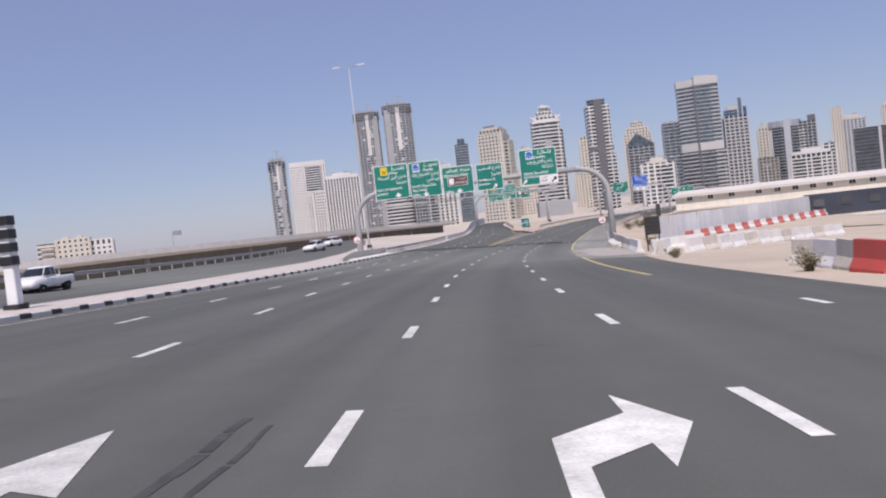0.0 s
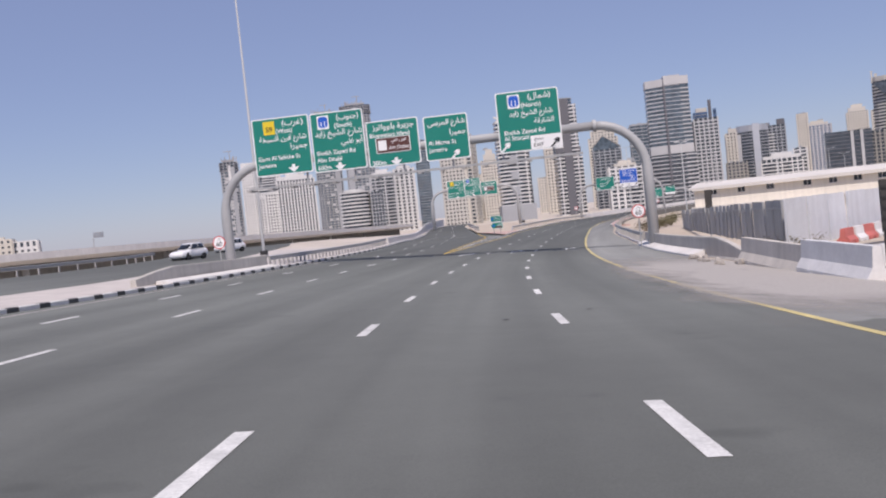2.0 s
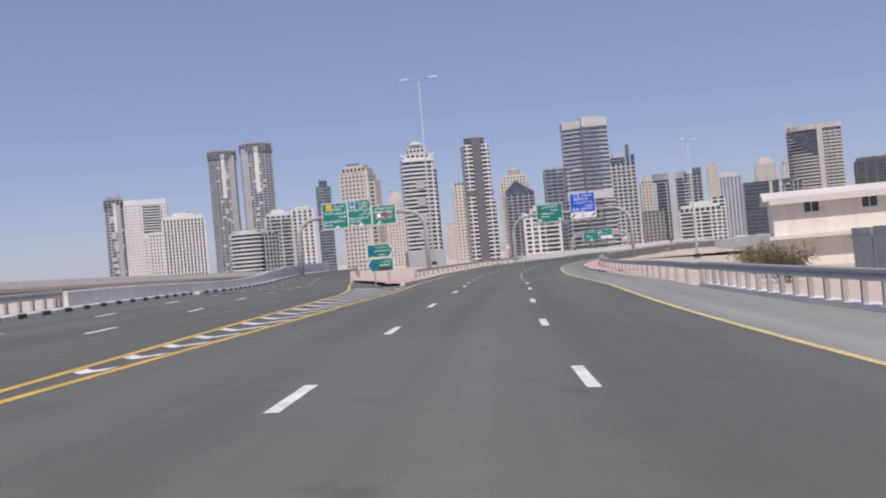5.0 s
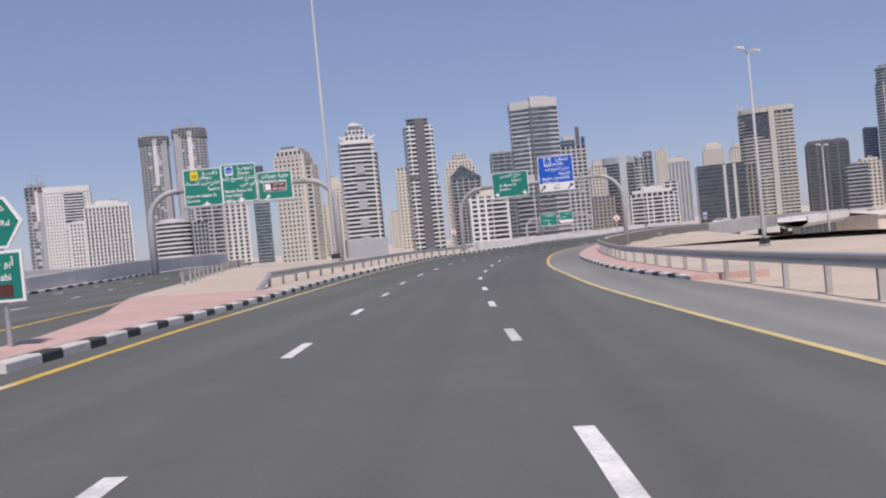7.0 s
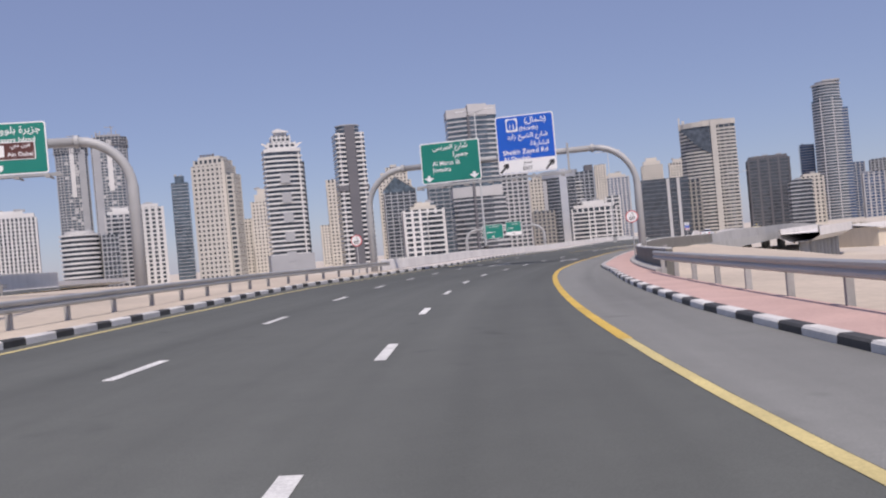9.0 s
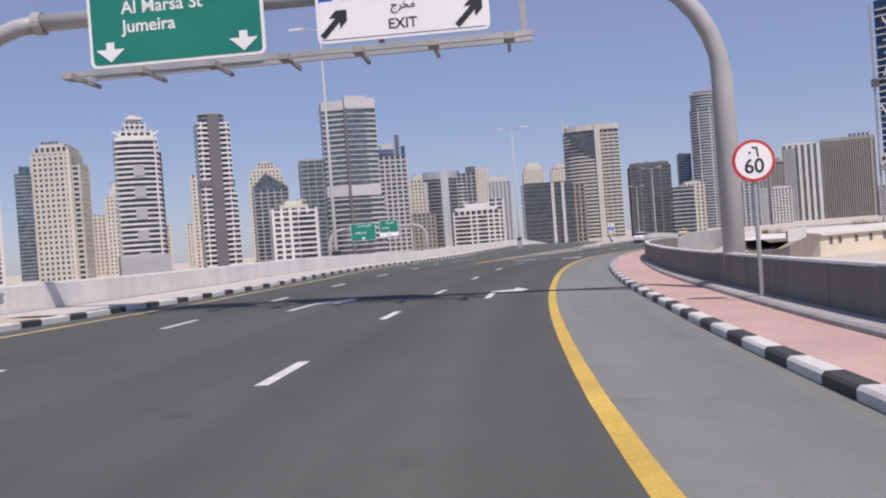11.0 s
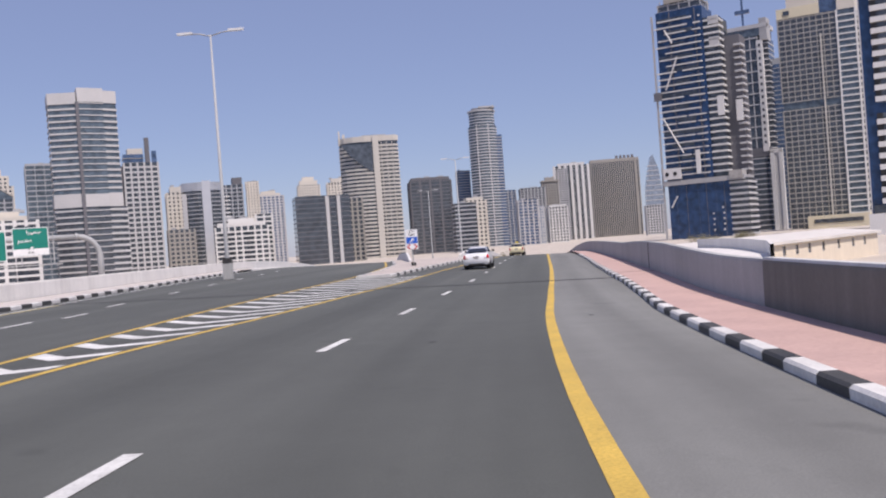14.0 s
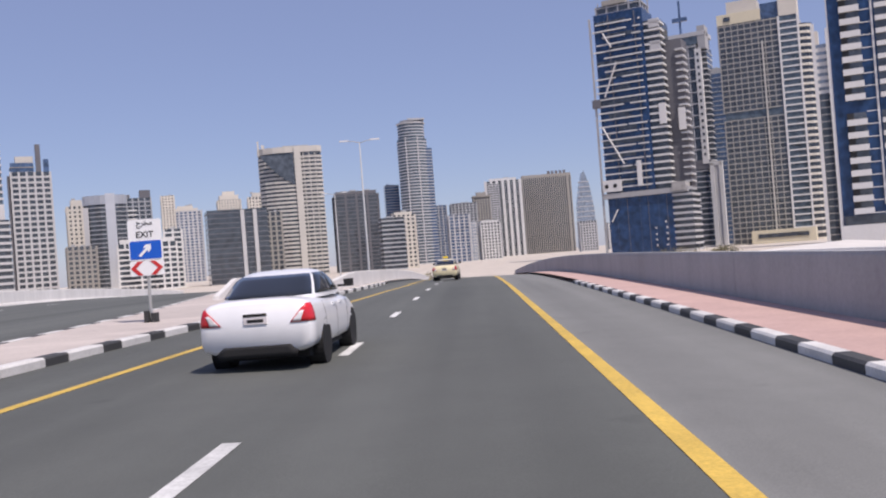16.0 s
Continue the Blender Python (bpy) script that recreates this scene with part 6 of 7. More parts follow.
def street_lamp(m, high, arm=1.7, label="tall grey street lamp with two arms"):
    t = empty_at("street_lamp", m, label, "street lamp", "street lamps along the road")
    Solid().tube([(0, 0, -1.0), (0, 0, 1.2), (0, 0, high)], [0.17, 0.15, 0.065], 12).make("pole", LAMPPOST, t, "", True)
    Solid().box(-0.3, 0.3, -0.3, 0.3, -0.8, 0.35).make("plinth", CONC, t)
    Solid().prism(rounded(0.62, 0.62, 0.1), 0.36, 0.75).make("base_collar", JOINT, t)
    for o in (-1, 1):
        Solid().tube([(0, 0, high - 0.1), (o * arm * 0.5, 0, high + 0.12), (o * arm, 0, high + 0.2)], 0.05, 8).make("arm", GREYPAINT, t, "", True)
        Solid().prism([(o * arm * 0.8, -0.16), (o * (arm + 0.75), -0.12), (o * (arm + 0.75), 0.12), (o * arm * 0.8, 0.16)][::o], high + 0.14, high + 0.30).make("lamp_head", LAMPW, t)
    return t


street_lamp(stand(126.5, -24.8), 26.5)
street_lamp(pose(28.25, 225.1, -3.5, 0, 0, -17), 24.0)
street_lamp(pose(71.8, 305.6, -3.9, 0, 0, -32), 18.0)
street_lamp(pose(116.5, 356.8, -4.0, 0, 0, -42), 17.0)
street_lamp(pose(186.8, 415.6, -6.0, 0, 0, -42), 17.0)
street_lamp(pose(219.3, 466.2, -7.5, 0, 0, -42), 17.0)
street_lamp(pose(57.35, 211.3, -5.2, 0, 0, 30), 14.0, 0.9, "slim grey street lamp standing in sand")
street_lamp(pose(96.0, 258.0, -7.0, 0, 0, 30), 12.0, 0.9, "slim grey street lamp beyond the parapet")


def flag_sign():
    """Two stacked direction signs, one pointing to each side, on thin posts."""
    t = empty_at("direction_sign", stand(170.6, -8.75, -0.4, 2), "green double arrow direction sign on the traffic island", "road sign")
    for x in (-0.45, 0.45):
        Solid().tube([(x, 0.06, -0.3), (x, 0.06, 3.2)], 0.045, 8).make("pole", STEEL, t)
    up = pose(0, 0, 0, 90, 0, 0)
    for z, o in ((2.72, 1), (1.78, -1)):
        out = [(-0.85 * o, -0.45), (0.62 * o, -0.45), (0.92 * o, 0), (0.62 * o, 0.45), (-0.85 * o, 0.45)][::o]
        inn = [(-0.80 * o, -0.40), (0.60 * o, -0.40), (0.85 * o, 0), (0.60 * o, 0.40), (-0.80 * o, 0.40)][::o]
        b = Solid().prism(out, -0.02, 0.02, Matrix.Translation((0, 0, z)) @ up).make("sign_panel", SIGNW, t)
        Solid().prism(inn, 0.012, 0.026, Matrix.Translation((0, 0, z)) @ up).make("face", GREEN, b)
        plate("route_badge", 0.26, 0.28, -0.55 if o > 0 else -0.45, z, -0.03, 0.01, BLUE, b, 0.03)
        if o > 0:
            script("شارع الشيخ زايد", 0.9, 0.62, z + 0.22, -0.034, SIGNW, b)
            words("Sheikh Zayed Rd", 0.15, -0.32, z - 0.02, -0.034, SIGNW, b)
            words("Jumeira", 0.15, -0.1, z - 0.26, -0.034, SIGNW, b)
        else:
            script("أبو ظبي", 0.55, 0.7, z + 0.22, -0.034, SIGNW, b)
            words("Abu Dhabi", 0.17, -0.1, z - 0.02, -0.034, SIGNW, b)
            plate("plaque", 0.8, 0.22, 0.25, z - 0.25, -0.03, 0.01, BROWN, b, 0.03)
    return t


flag_sign()


def exit_sign():
    t = empty_at("exit_sign", stand(383.5, -8.8, 0.16, 3), "white exit sign with blue arrow panel on the paved wedge", "road sign")
    Solid().tube([(0, 0.05, -0.2), (0, 0.05, 2.7)], 0.045, 8).make("pole", STEEL, t)
    Solid().box(-0.16, -0.04, -0.1, 0.1, 0, 0.32).box(0.04, 0.2, -0.12, 0.1, 0, 0.26).make("ballast_block", JOINT, t)
    b = plate("sign_panel", 0.92, 0.56, 0, 2.56, 0, 0.04, SIGNW, t, 0.06)
    words("EXIT", 0.24, 0, 2.42, -0.026, SIGNK, b, 'CENTER')
    script("مخرج", 0.44, 0.22, 2.70, -0.026, SIGNK, b)
    b = plate("arrow_panel", 0.92, 0.56, 0, 2.0, 0, 0.04, SIGNW, t, 0.05)
    plate("face", 0.86, 0.50, 0, 2.0, -0.022, 0.008, BLUE, b, 0.04)
    shape("arrow", RISE, 0, 2.0, -0.03, SIGNW, b, 0.42)
    b = plate("chevron_panel", 0.92, 0.42, 0, 1.5, 0, 0.04, SIGNW, t, 0.05)
    for o in (-1, 1):
        out = [(0.10 * o, 0.19), (0.24 * o, 0.19), (0.44 * o, 0), (0.24 * o, -0.19), (0.10 * o, -0.19), (0.30 * o, 0)]
        shape("chevron", out if o < 0 else out[::-1], 0, 1.5, -0.028, SIGNR, b)


exit_sign()


def camera_post():
    """A white roadside box post with four dark windows."""
    t = empty_at("traffic_post", stand(32.3, -17.4), "white roadside post with four dark boxes on the median", "traffic post")
    Solid().prism(rounded(0.42, 0.5, 0.08), 0.25, 3.6).make("column", SIGNW, t)
    Solid().prism(rounded(0.62, 0.8, 0.06), -0.2, 0.3).make("plinth", JOINT, t)
    for k in range(4):
        z = 1.75 + 0.5 * k
        Solid().box(-0.26, 0.26, -0.32, 0.2, z, z + 0.34).make("dark_box", SIGNK, t)


camera_post()


def big_sign_small(x, y, z, yaw):
    """A small board on a bent pole, far across the carriageways."""
    t = empty_at("gantry_board", pose(x, y, z, 0, 0, yaw), "small dark board on a bent grey pole", "road sign")
    Solid().tube([(0, 0, -12), (0, 0, 5.4), (0.8, 0, 7.0), (4.4, 0, 7.4)], 0.2, 8).make("pole", GREYPAINT, t, "", True)
    plate("board", 4.6, 2.4, 2.6, 7.0, -0.25, 0.2, MIDGREY, t, 0.08)


MIDGREY = surf("mid_grey_board", (0.22, 0.24, 0.27), 0.6)
big_sign_small(-134.6, 459.4, 0.6, 0)

# ---- building site beside the road ----
RUST = surf("dark_rusty_board", (0.045, 0.042, 0.04), 0.7, 1.5, 12, 0.2, 0.15, 0.1)
PLASW = surf("white_plastic", (0.68, 0.67, 0.66), 0.55, 1.2, 10, 0.1, 0.06, 0.05)
PLASR = surf("red_plastic", (0.55, 0.08, 0.06), 0.55, 1.2, 10, 0.12, 0.06, 0.05)
FENCE = surf("grey_fence_sheet", (0.40, 0.41, 0.42), 0.55, 0.5, 8, 0.10, 0.06, 0.05, metal=0.25, each=0.12, streak=0.22)
BLOCKC = surf("dusty_block_concrete", (0.56, 0.52, 0.47), 0.9, 0.5, 9, 0.12, 0.08, 0.2, streak=0.15)
JERSEY = [(-0.32, -0.1), (0.32, -0.1), (0.32, 0.08), (0.15, 0.35), (0.11, 0.86), (-0.11, 0.86), (-0.15, 0.35), (-0.32, 0.08)]


def block_mesh(long):
    s = Solid()
    turn = pose(0, 0, 0, 90, 0, 90)
    s.prism(JERSEY, -long / 2, long / 2, turn)
    return s


def road_block(m, long, material, label, tall=1.0):
    s = block_mesh(long)
    if tall != 1.0:
        s.v = [(x, y, z * tall) for x, y, z in s.v]
    for o in (-1, 1):
        s.box(o * long * 0.28 - 0.18, o * long * 0.28 + 0.18, -0.34, 0.34, -0.12, 0.05)
    ob = s.make("road_block", material)
    ob.matrix_world = m
    return tagged(ob, label, "road block", "road blocks beside the building site")


def along(s, d, turn=0.0, h=0.0):
    return stand(s, d, h, 90 + turn)


rnd = random.Random(11)
for s, d, turn, long, mat_, lab in (
        (76.9, 9.45, 0, 7.6, BLOCKC, "long grey concrete road block on dusty sand"),
        (70.3, 9.4, 1, 5.2, PLASW, "pale concrete road block on dusty sand"),
        (71.6, 12.7, -66, 4.6, PLASW, "long white road block set across the verge"),
        (73.2, 17.0, -72, 4.4, PLASW, "long white road block set across the verge"),
        (58.4, 9.7, -8, 2.3, BLOCKC, "grey concrete road block at the row's end"),
        (60.6, 10.15, -30, 2.2, PLASW, "white road block beside desert shrubs"),
        (33.4, 11.35, 24, 2.0, BLOCKC, "dusty concrete road block on sand"),
        (31.2, 11.15, 4, 2.1, PLASW, "white plastic road block on sand"),
        (29.0, 11.05, -3, 2.1, BLOCKC, "dusty concrete road block on sand"),
        (26.7, 10.85, 4, 2.1, PLASR, "red plastic road block on sand"),
        (22.4, 10.8, 2, 2.1, PLASW, "white plastic road block on sand")):
    road_block(along(s, d, turn), long, mat_, lab, 1.08)
for k in range(13):
    p = on_road(61.5 + k * 2.05, 12.3 + k * 1.33)
    m = pose(p.x, p.y, p.z, 0, 0, yaw_at(62 + 2 * k) + 57 + rnd.uniform(-5, 5))
    road_block(m, 2.2, (PLASW, BLOCKC, PLASW)[k % 3], ("white plastic road block in a slanting row", "concrete road block in a slanting row", "white plastic road block in a slanting row")[k % 3], 1.1)
FA, FB = Vector((20.3, 84.2, -3.3)), Vector((50.0, 112.0, -3.6))
DUSTR = surf("dusty_red_plastic", (0.50, 0.14, 0.12), 0.6, 1.2, 10, 0.15, 0.06, 0.05)
for k in range(28):
    p = FA.lerp(FB, 0.1 + k * 0.0325) + Vector((0.6, -1.2, 0.02))
    road_block(pose(p.x, p.y, p.z, 0, 0, 43 + rnd.uniform(-4, 4)), 1.2, (DUSTR, PLASW)[k % 2], ("faded red plastic road block below the fence", "white plastic road block below the fence")[k % 2], 0.72)


def marker_post(m):
    t = empty_at("marker_post", m, "red and white plastic marker post on sand", "marker post")
    Solid().prism(rounded(0.36, 0.36, 0.06), -0.05, 0.1).make("foot", JOINT, t)
    for k in range(4):
        Solid().tube([(0, 0, 0.1 + 0.22 * k), (0, 0, 0.32 + 0.22 * k)], 0.09, 10).make("band", (PLASR, PLASW)[k % 2], t, "", True)


marker_post(stand(38.6, 12.2))


def fence_run(x0, y0, x1, y1, z, tall, label, fall=0.0, wave=0.03, sheet_mat=None):
    """Corrugated sheet panels between posts, a little out of line."""
    t = empty_at("site_fence", pose(x0, y0, z), label, "fence")
    v = Vector((x1 - x0, y1 - y0, 0))
    n = int(v.length / 2.4)
    a = math.degrees(math.atan2(v.y, v.x))
    r = random.Random(5)
    me = None
    for k in range(n):
        lean = r.uniform(-1.5, 1.5)
        m = pose(v.x * k / n, v.y * k / n, fall * k / n + r.uniform(-0.03, 0.03), lean, 0, a + r.uniform(-1.2, 1.2))
        if me is None:
            s = Solid()
            xs = np.linspace(0.0, 2.44, 25)
            top = [(x, wave * (1 if i % 2 else -1)) for i, x in enumerate(xs)]
            c = [(x, y, 0) for x, y in top] + [(x, y, tall) for x, y in top]
            q = len(top)
            s.add(c, [(i, i + 1, q + i + 1, q + i) for i in range(q - 1)])
            s.box(0, 0.04, -0.03, 0.08, 0, tall)
            s.box(0, 2.4, 0.03, 0.07, tall * 0.8, tall * 0.84)
            ob = s.make("fence_sheet", sheet_mat or FENCE, t)
            me = ob.data
        else:
            ob = new("fence_sheet", me)
            ob.parent = t
        ob.matrix_basis = m
    return t


FENCE_L = surf("pale_fence_sheet", (0.56, 0.58, 0.61), 0.6, 0.5, 8, 0.08, 0.05, 0.05, each=0.10, streak=0.12)
fence_run(20.5, 84.9, 36.5, 149.3, -3.3, 2.25, "grey steel site fence of flat sheets standing in sand", -1.4, 0.012)
fence_run(FA.x, FA.y, FB.x, FB.y, FA.z, 2.3, "pale grey site fence behind road blocks", FB.z - FA.z, 0.012, FENCE_L)


def small_panel():
    """A narrow dark panel on a post behind the fence."""
    t = empty_at("panel_post", pose(29.9, 121.3, -4.2, 0, 0, -14), "narrow dark panel on a post behind the fence", "sign board")
    Solid().box(-0.3, 0.3, -0.05, 0.05, 2.25, 3.9).make("panel", RUST, t)
    Solid().tube([(0, 0.09, -0.4), (0, 0.09, 3.8)], 0.05, 8).make("pole", STEEL, t)


small_panel()
fence_run(76, 181, 118, 210, -6.6, 2.4, "grey corrugated fence beyond the sand")
fence_run(66, 228.6, 100, 214, -6.6, 1.3, "grey fence wall below the bridge")


def dark_board():
    """A dark slatted board on two legs."""
    t = empty_at("board_stand", pose(16.0, 67.2, -2.95, 0, 0, -8), "dark slatted board on a frame beside road blocks", "sign board")
    Solid().box(-0.57, 0.57, -0.05, 0.05, 1.2, 2.58).make("board", RUST, t)
    for x in (-0.45, 0.45):
        Solid().box(x - 0.05, x + 0.05, 0.05, 0.15, -0.3, 2.5).make("leg", RUST, t)
    for k in range(5):
        Solid().box(-0.55, 0.55, -0.09, -0.05, 1.27 + 0.27 * k, 1.34 + 0.27 * k).make("slat", JOINT, t)


dark_board()


def container(x, y, z, yaw, long, label, mat_):
    t = empty_at("site_cabin", pose(x, y, z, 0, 0, yaw), label, "site cabin")
    s = Solid()
    n = int(long / 0.3)
    for k in range(n):
        s.box(-long / 2 + k * 0.3, -long / 2 + k * 0.3 + 0.16, -1.24, 1.24, 0.1, 2.5)
    s.box(-long / 2, long / 2, -1.2, 1.2, 0, 2.6)
    s.make("shell", mat_, t)
    for k in range(int(long / 3)):
        x0 = -long / 2 + 0.9 + 3 * k
        Solid().box(x0, x0 + 1.2, -1.30, -1.22, 1.1, 2.0).make("window", GLASS_G, t)


container(48.5, 106.5, -3.7, -20, 9, "dark blue stacked site cabin behind the fence", surf("dark_blue_steel", (0.05, 0.06, 0.085), 0.5))
container(58, 103, -3.7, -20, 9, "dark blue site cabin beside another", surf("dark_blue_steel_b", (0.06, 0.07, 0.095), 0.5))

CREAMWALL = surf("cream_render", (0.66, 0.58, 0.47), 0.9, 0.15, 5, 0.06, 0.05, 0.05, streak=0.10)
ROOFW = surf("white_roof_sheet", (0.62, 0.59, 0.55), 0.7, 0.2, 5, 0.08, 0.05, 0.05)


def low_building(x, y, z, yaw, long, deep, tall, label, gaps, sill, win=(1.3, 0.75), overhang=0.9, wall=None):
    """A long low building along local x, its front towards -y, with real window openings and a shallow pitched roof."""
    wall = wall or CREAMWALL
    t = empty_at("long_building", pose(x, y, z, 0, 0, yaw), label, "building")
    w, h = win
    s = Solid()
    xs = sorted(gaps)
    prev = 0.0
    for g_ in xs:
        s.box(prev, g_ - w / 2, 0, 0.3, -2, tall)
        s.box(g_ - w / 2, g_ + w / 2, 0, 0.3, -2, sill)
        s.box(g_ - w / 2, g_ + w / 2, 0, 0.3, sill + h, tall)
        prev = g_ + w / 2
    s.box(prev, long, 0, 0.3, -2, tall)
    s.box(0, 0.3, 0.3, deep, -2, tall).box(long - 0.3, long, 0.3, deep, -2, tall).box(0.3, long - 0.3, deep - 0.3, deep, -2, tall)
    s.make("wall", wall, t)
    for g_ in xs:
        o = Solid().box(g_ - w / 2, g_ + w / 2, 0.16, 0.2, sill, sill + h).make("window", GLASS_D, t)
        Solid().box(g_ - 0.04, g_ + 0.04, 0.10, 0.16, sill, sill + h).box(g_ - w / 2, g_ + w / 2, -0.06, 0.16, sill - 0.08, sill).make("frame", WHITE, o)
    pitch = [(-overhang, tall), (deep / 2, tall + deep * 0.05), (deep + overhang, tall), (deep + overhang, tall - 0.18), (deep / 2, tall + deep * 0.05 - 0.18), (-overhang, tall - 0.18)]
    Solid().prism(pitch, -overhang, long + overhang, pose(0, 0, 0, 90, 0, 90)).make("roof", ROOFW, t)
    Solid().box(-overhang * 0.3, long + overhang * 0.3, -overhang - 0.05, -overhang, tall - 0.45, tall + 0.02).make("fascia", ROOFW, t)
    return t


hall = low_building(46.4, 173.9, -4.7, -27.66, 96, 15, 4.69, "long cream low building with small windows and a white roof", [2.7, 6.6, 10.5, 15.4, 18.7, 21.8, 24.8, 27.6, 31.3, 34.6, 37.7, 42.7, 46.0, 49.1, 52.4, 57.0, 60.4, 63.5, 68.0, 71.8, 75.4, 80.0, 83.7, 87.4], 3.54, (1.0, 0.74), 0.65, surf("off_white_render", (0.74, 0.69, 0.61), 0.9, 0.15, 5, 0.06, 0.05, 0.05, streak=0.10))
Solid().box(-0.4, 96.4, -0.83, -0.002, 1.66, 1.93).make("ledge", ROOFW, hall)
low_building(191.5, 370.2, -10.6, 8, 70, 18, 3.7, "long low beige building with a white sloping roof", [3.5, 6.5, 12, 17, 22, 27, 32, 37, 43, 50, 57, 63], 1.4, (1.2, 1.5), 0.6)
low_building(120, 225, -8.2, -20, 40, 14, 3.0, "low sandy-coloured yard building", [4 + 6 * k for k in range(6)], 1.2, (1.2, 1.0), 0.4)


def apartment_block(x, y, z, yaw, label):
    """A cream block of flats: a balcony stack, a tall middle and a lower paler wing."""
    b = empty_at("apartment_building", pose(x, y, z, 0, 0, yaw), label, "building")
    tier(b, rect(22, 18), 0, 24, 3.4, 1.9, 0.25, 3.8, 2.2, CREAM, GLASS_D)
    roof_block(b, rect(22.6, 18.6), 24, 25, CREAM)
    tier(b, [(11, -6), (26, -6), (26, 9), (11, 9)], 0, 22, 3.4, 1.9, 0.25, 3.6, 2.0, WHITE, GLASS_D)
    roof_block(b, [(11, -6.3), (26.3, -6.3), (26.3, 9), (11, 9)], 22, 22.8, WHITE)
    tier(b, [(-24, -7), (-11, -7), (-11, 8), (-24, 8)], 0, 23, 3.4, 1.7, 0.3, 0, 1, CREAM, GLASS_D)
    for fl in range(6):
        Solid().box(-21.5, -13, -8.6, -7, 1.6 + 3.4 * fl, 2.9 + 3.4 * fl).make("balcony", BEIGE, b)
    for px in (-5, 4):
        Solid().box(px - 2, px + 2, -3, 3, 25, 26.6).make("stair_head", CREAM, b)


apartment_block(-262, 652, -10.5, 16, "cream four-storey apartment building with balconies")


def flyover(points, width, label, shade_wall=False):
    """A concrete deck on piers that curves across behind the carriageways."""
    t = empty_at("flyover", Matrix.Identity(4), label, "flyover", kind="structure")
    p = np.array(points, float)
    u = np.linspace(0, len(p) - 1, 60)
    q = np.array([[np.interp(k, range(len(p)), p[:, c]) for c in range(3)] for k in u])
    for _ in range(6):
        q[1:-1] = (q[:-2] + 2 * q[1:-1] + q[2:]) / 4
    prof = [(-width / 2, 0.95), (-width / 2 + 0.25, 0.95), (-width / 2 + 0.25, 0), (width / 2 - 0.25, 0), (width / 2 - 0.25, 0.95), (width / 2, 0.95), (width / 2, -0.6), (width / 4, -1.5), (-width / 4, -1.5), (-width / 2, -0.6)]
    verts, faces, n = [], [], len(prof)
    for i in range(len(q)):
        d = q[min(i + 1, len(q) - 1)] - q[max(i - 1, 0)]
        d = d / math.hypot(d[0], d[1])
        for a, b in prof:
            verts.append((q[i][0] + d[1] * a, q[i][1] - d[0] * a, q[i][2] + b))
    for i in range(len(q) - 1):
        for k in range(n):
            j = (k + 1) % n
            faces.append((i * n + k, i * n + j, (i + 1) * n + j, (i + 1) * n + k))
    mesh_of("deck", verts, faces, NOSE, t)
    # added dark sheet below the deck, standing in for the shade under it
    if shade_wall:
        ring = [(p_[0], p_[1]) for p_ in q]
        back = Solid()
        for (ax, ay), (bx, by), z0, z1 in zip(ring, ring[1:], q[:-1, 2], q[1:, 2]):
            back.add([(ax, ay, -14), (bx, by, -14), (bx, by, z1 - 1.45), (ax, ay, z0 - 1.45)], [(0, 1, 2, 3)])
        back.make("shade_wall", CONC_SHADED, t)
    for i in range(4, len(q) - 2, 6):
        Solid().tube([(q[i][0], q[i][1], -14), (q[i][0], q[i][1], q[i][2] - 1.4)], 0.9, 14).make("pier", CONC, t, "", True)
    return t


flyover([(-234, 94, -0.3), (-154, 155, 0.5), (-101, 210, 0.7), (-70, 280, 0.0), (-52, 360, -1.0), (-38, 440, -2.0), (-20, 520, -3.0), (4, 610, -4.2)], 19, "pale concrete flyover on piers behind the carriageways", True)
flyover([(139, 331, -5.9), (145, 335, -5.8), (151, 340, -5.8), (160, 348, -5.8), (170, 359, -5.9)], 7, "short pale ramp bridge beyond the sand slope")

# ---- vehicles ----
def paint_of(name, color):
    m, nt, p = tree_of(name)
    pos = nt.nodes.new("ShaderNodeNewGeometry").outputs["Position"]
    mix = nt.nodes.new("ShaderNodeVectorMath")
    mix.operation = 'SCALE'
    mix.inputs[0].default_value = color
    link(nt, ramp_of(nt, noise_of(nt, pos, 2.5, 4.0), 0.3, 0.7, 0.95, 1.03), mix.inputs["Scale"])
    link(nt, mix.outputs[0], p.inputs["Base Color"])
    p.inputs["Roughness"].default_value = 0.32
    p.inputs["Coat Weight"].default_value = 0.6
    p.inputs["Coat Roughness"].default_value = 0.08
    return m


CARWHITE = paint_of("white_car_paint", (0.80, 0.80, 0.81))
CARCREAM = paint_of("cream_taxi_paint", (0.72, 0.64, 0.42))
CARGLASS = glass_of("tinted_car_glass", (0.012, 0.014, 0.017), 0.05)
TYRE = surf("tyre_rubber", (0.022, 0.022, 0.023), 0.85, 3, 40, 0.1, 0.1, 0.1)
RIM = surf("alloy_rim", (0.45, 0.46, 0.47), 0.35, 3, 40, 0.05, 0.03, 0.0, metal=0.15)
TRIM = surf("black_car_trim", (0.012, 0.012, 0.013), 0.85, 3, 40, 0.1, 0.05, 0.02)
REDLAMP = glass_of("red_lamp_lens", (0.42, 0.012, 0.018), 0.12)
CLEARLAMP = glass_of("clear_lamp_lens", (0.62, 0.60, 0.60), 0.12)
PLATEW = surf("number_plate_white", (0.62, 0.58, 0.58), 0.5)


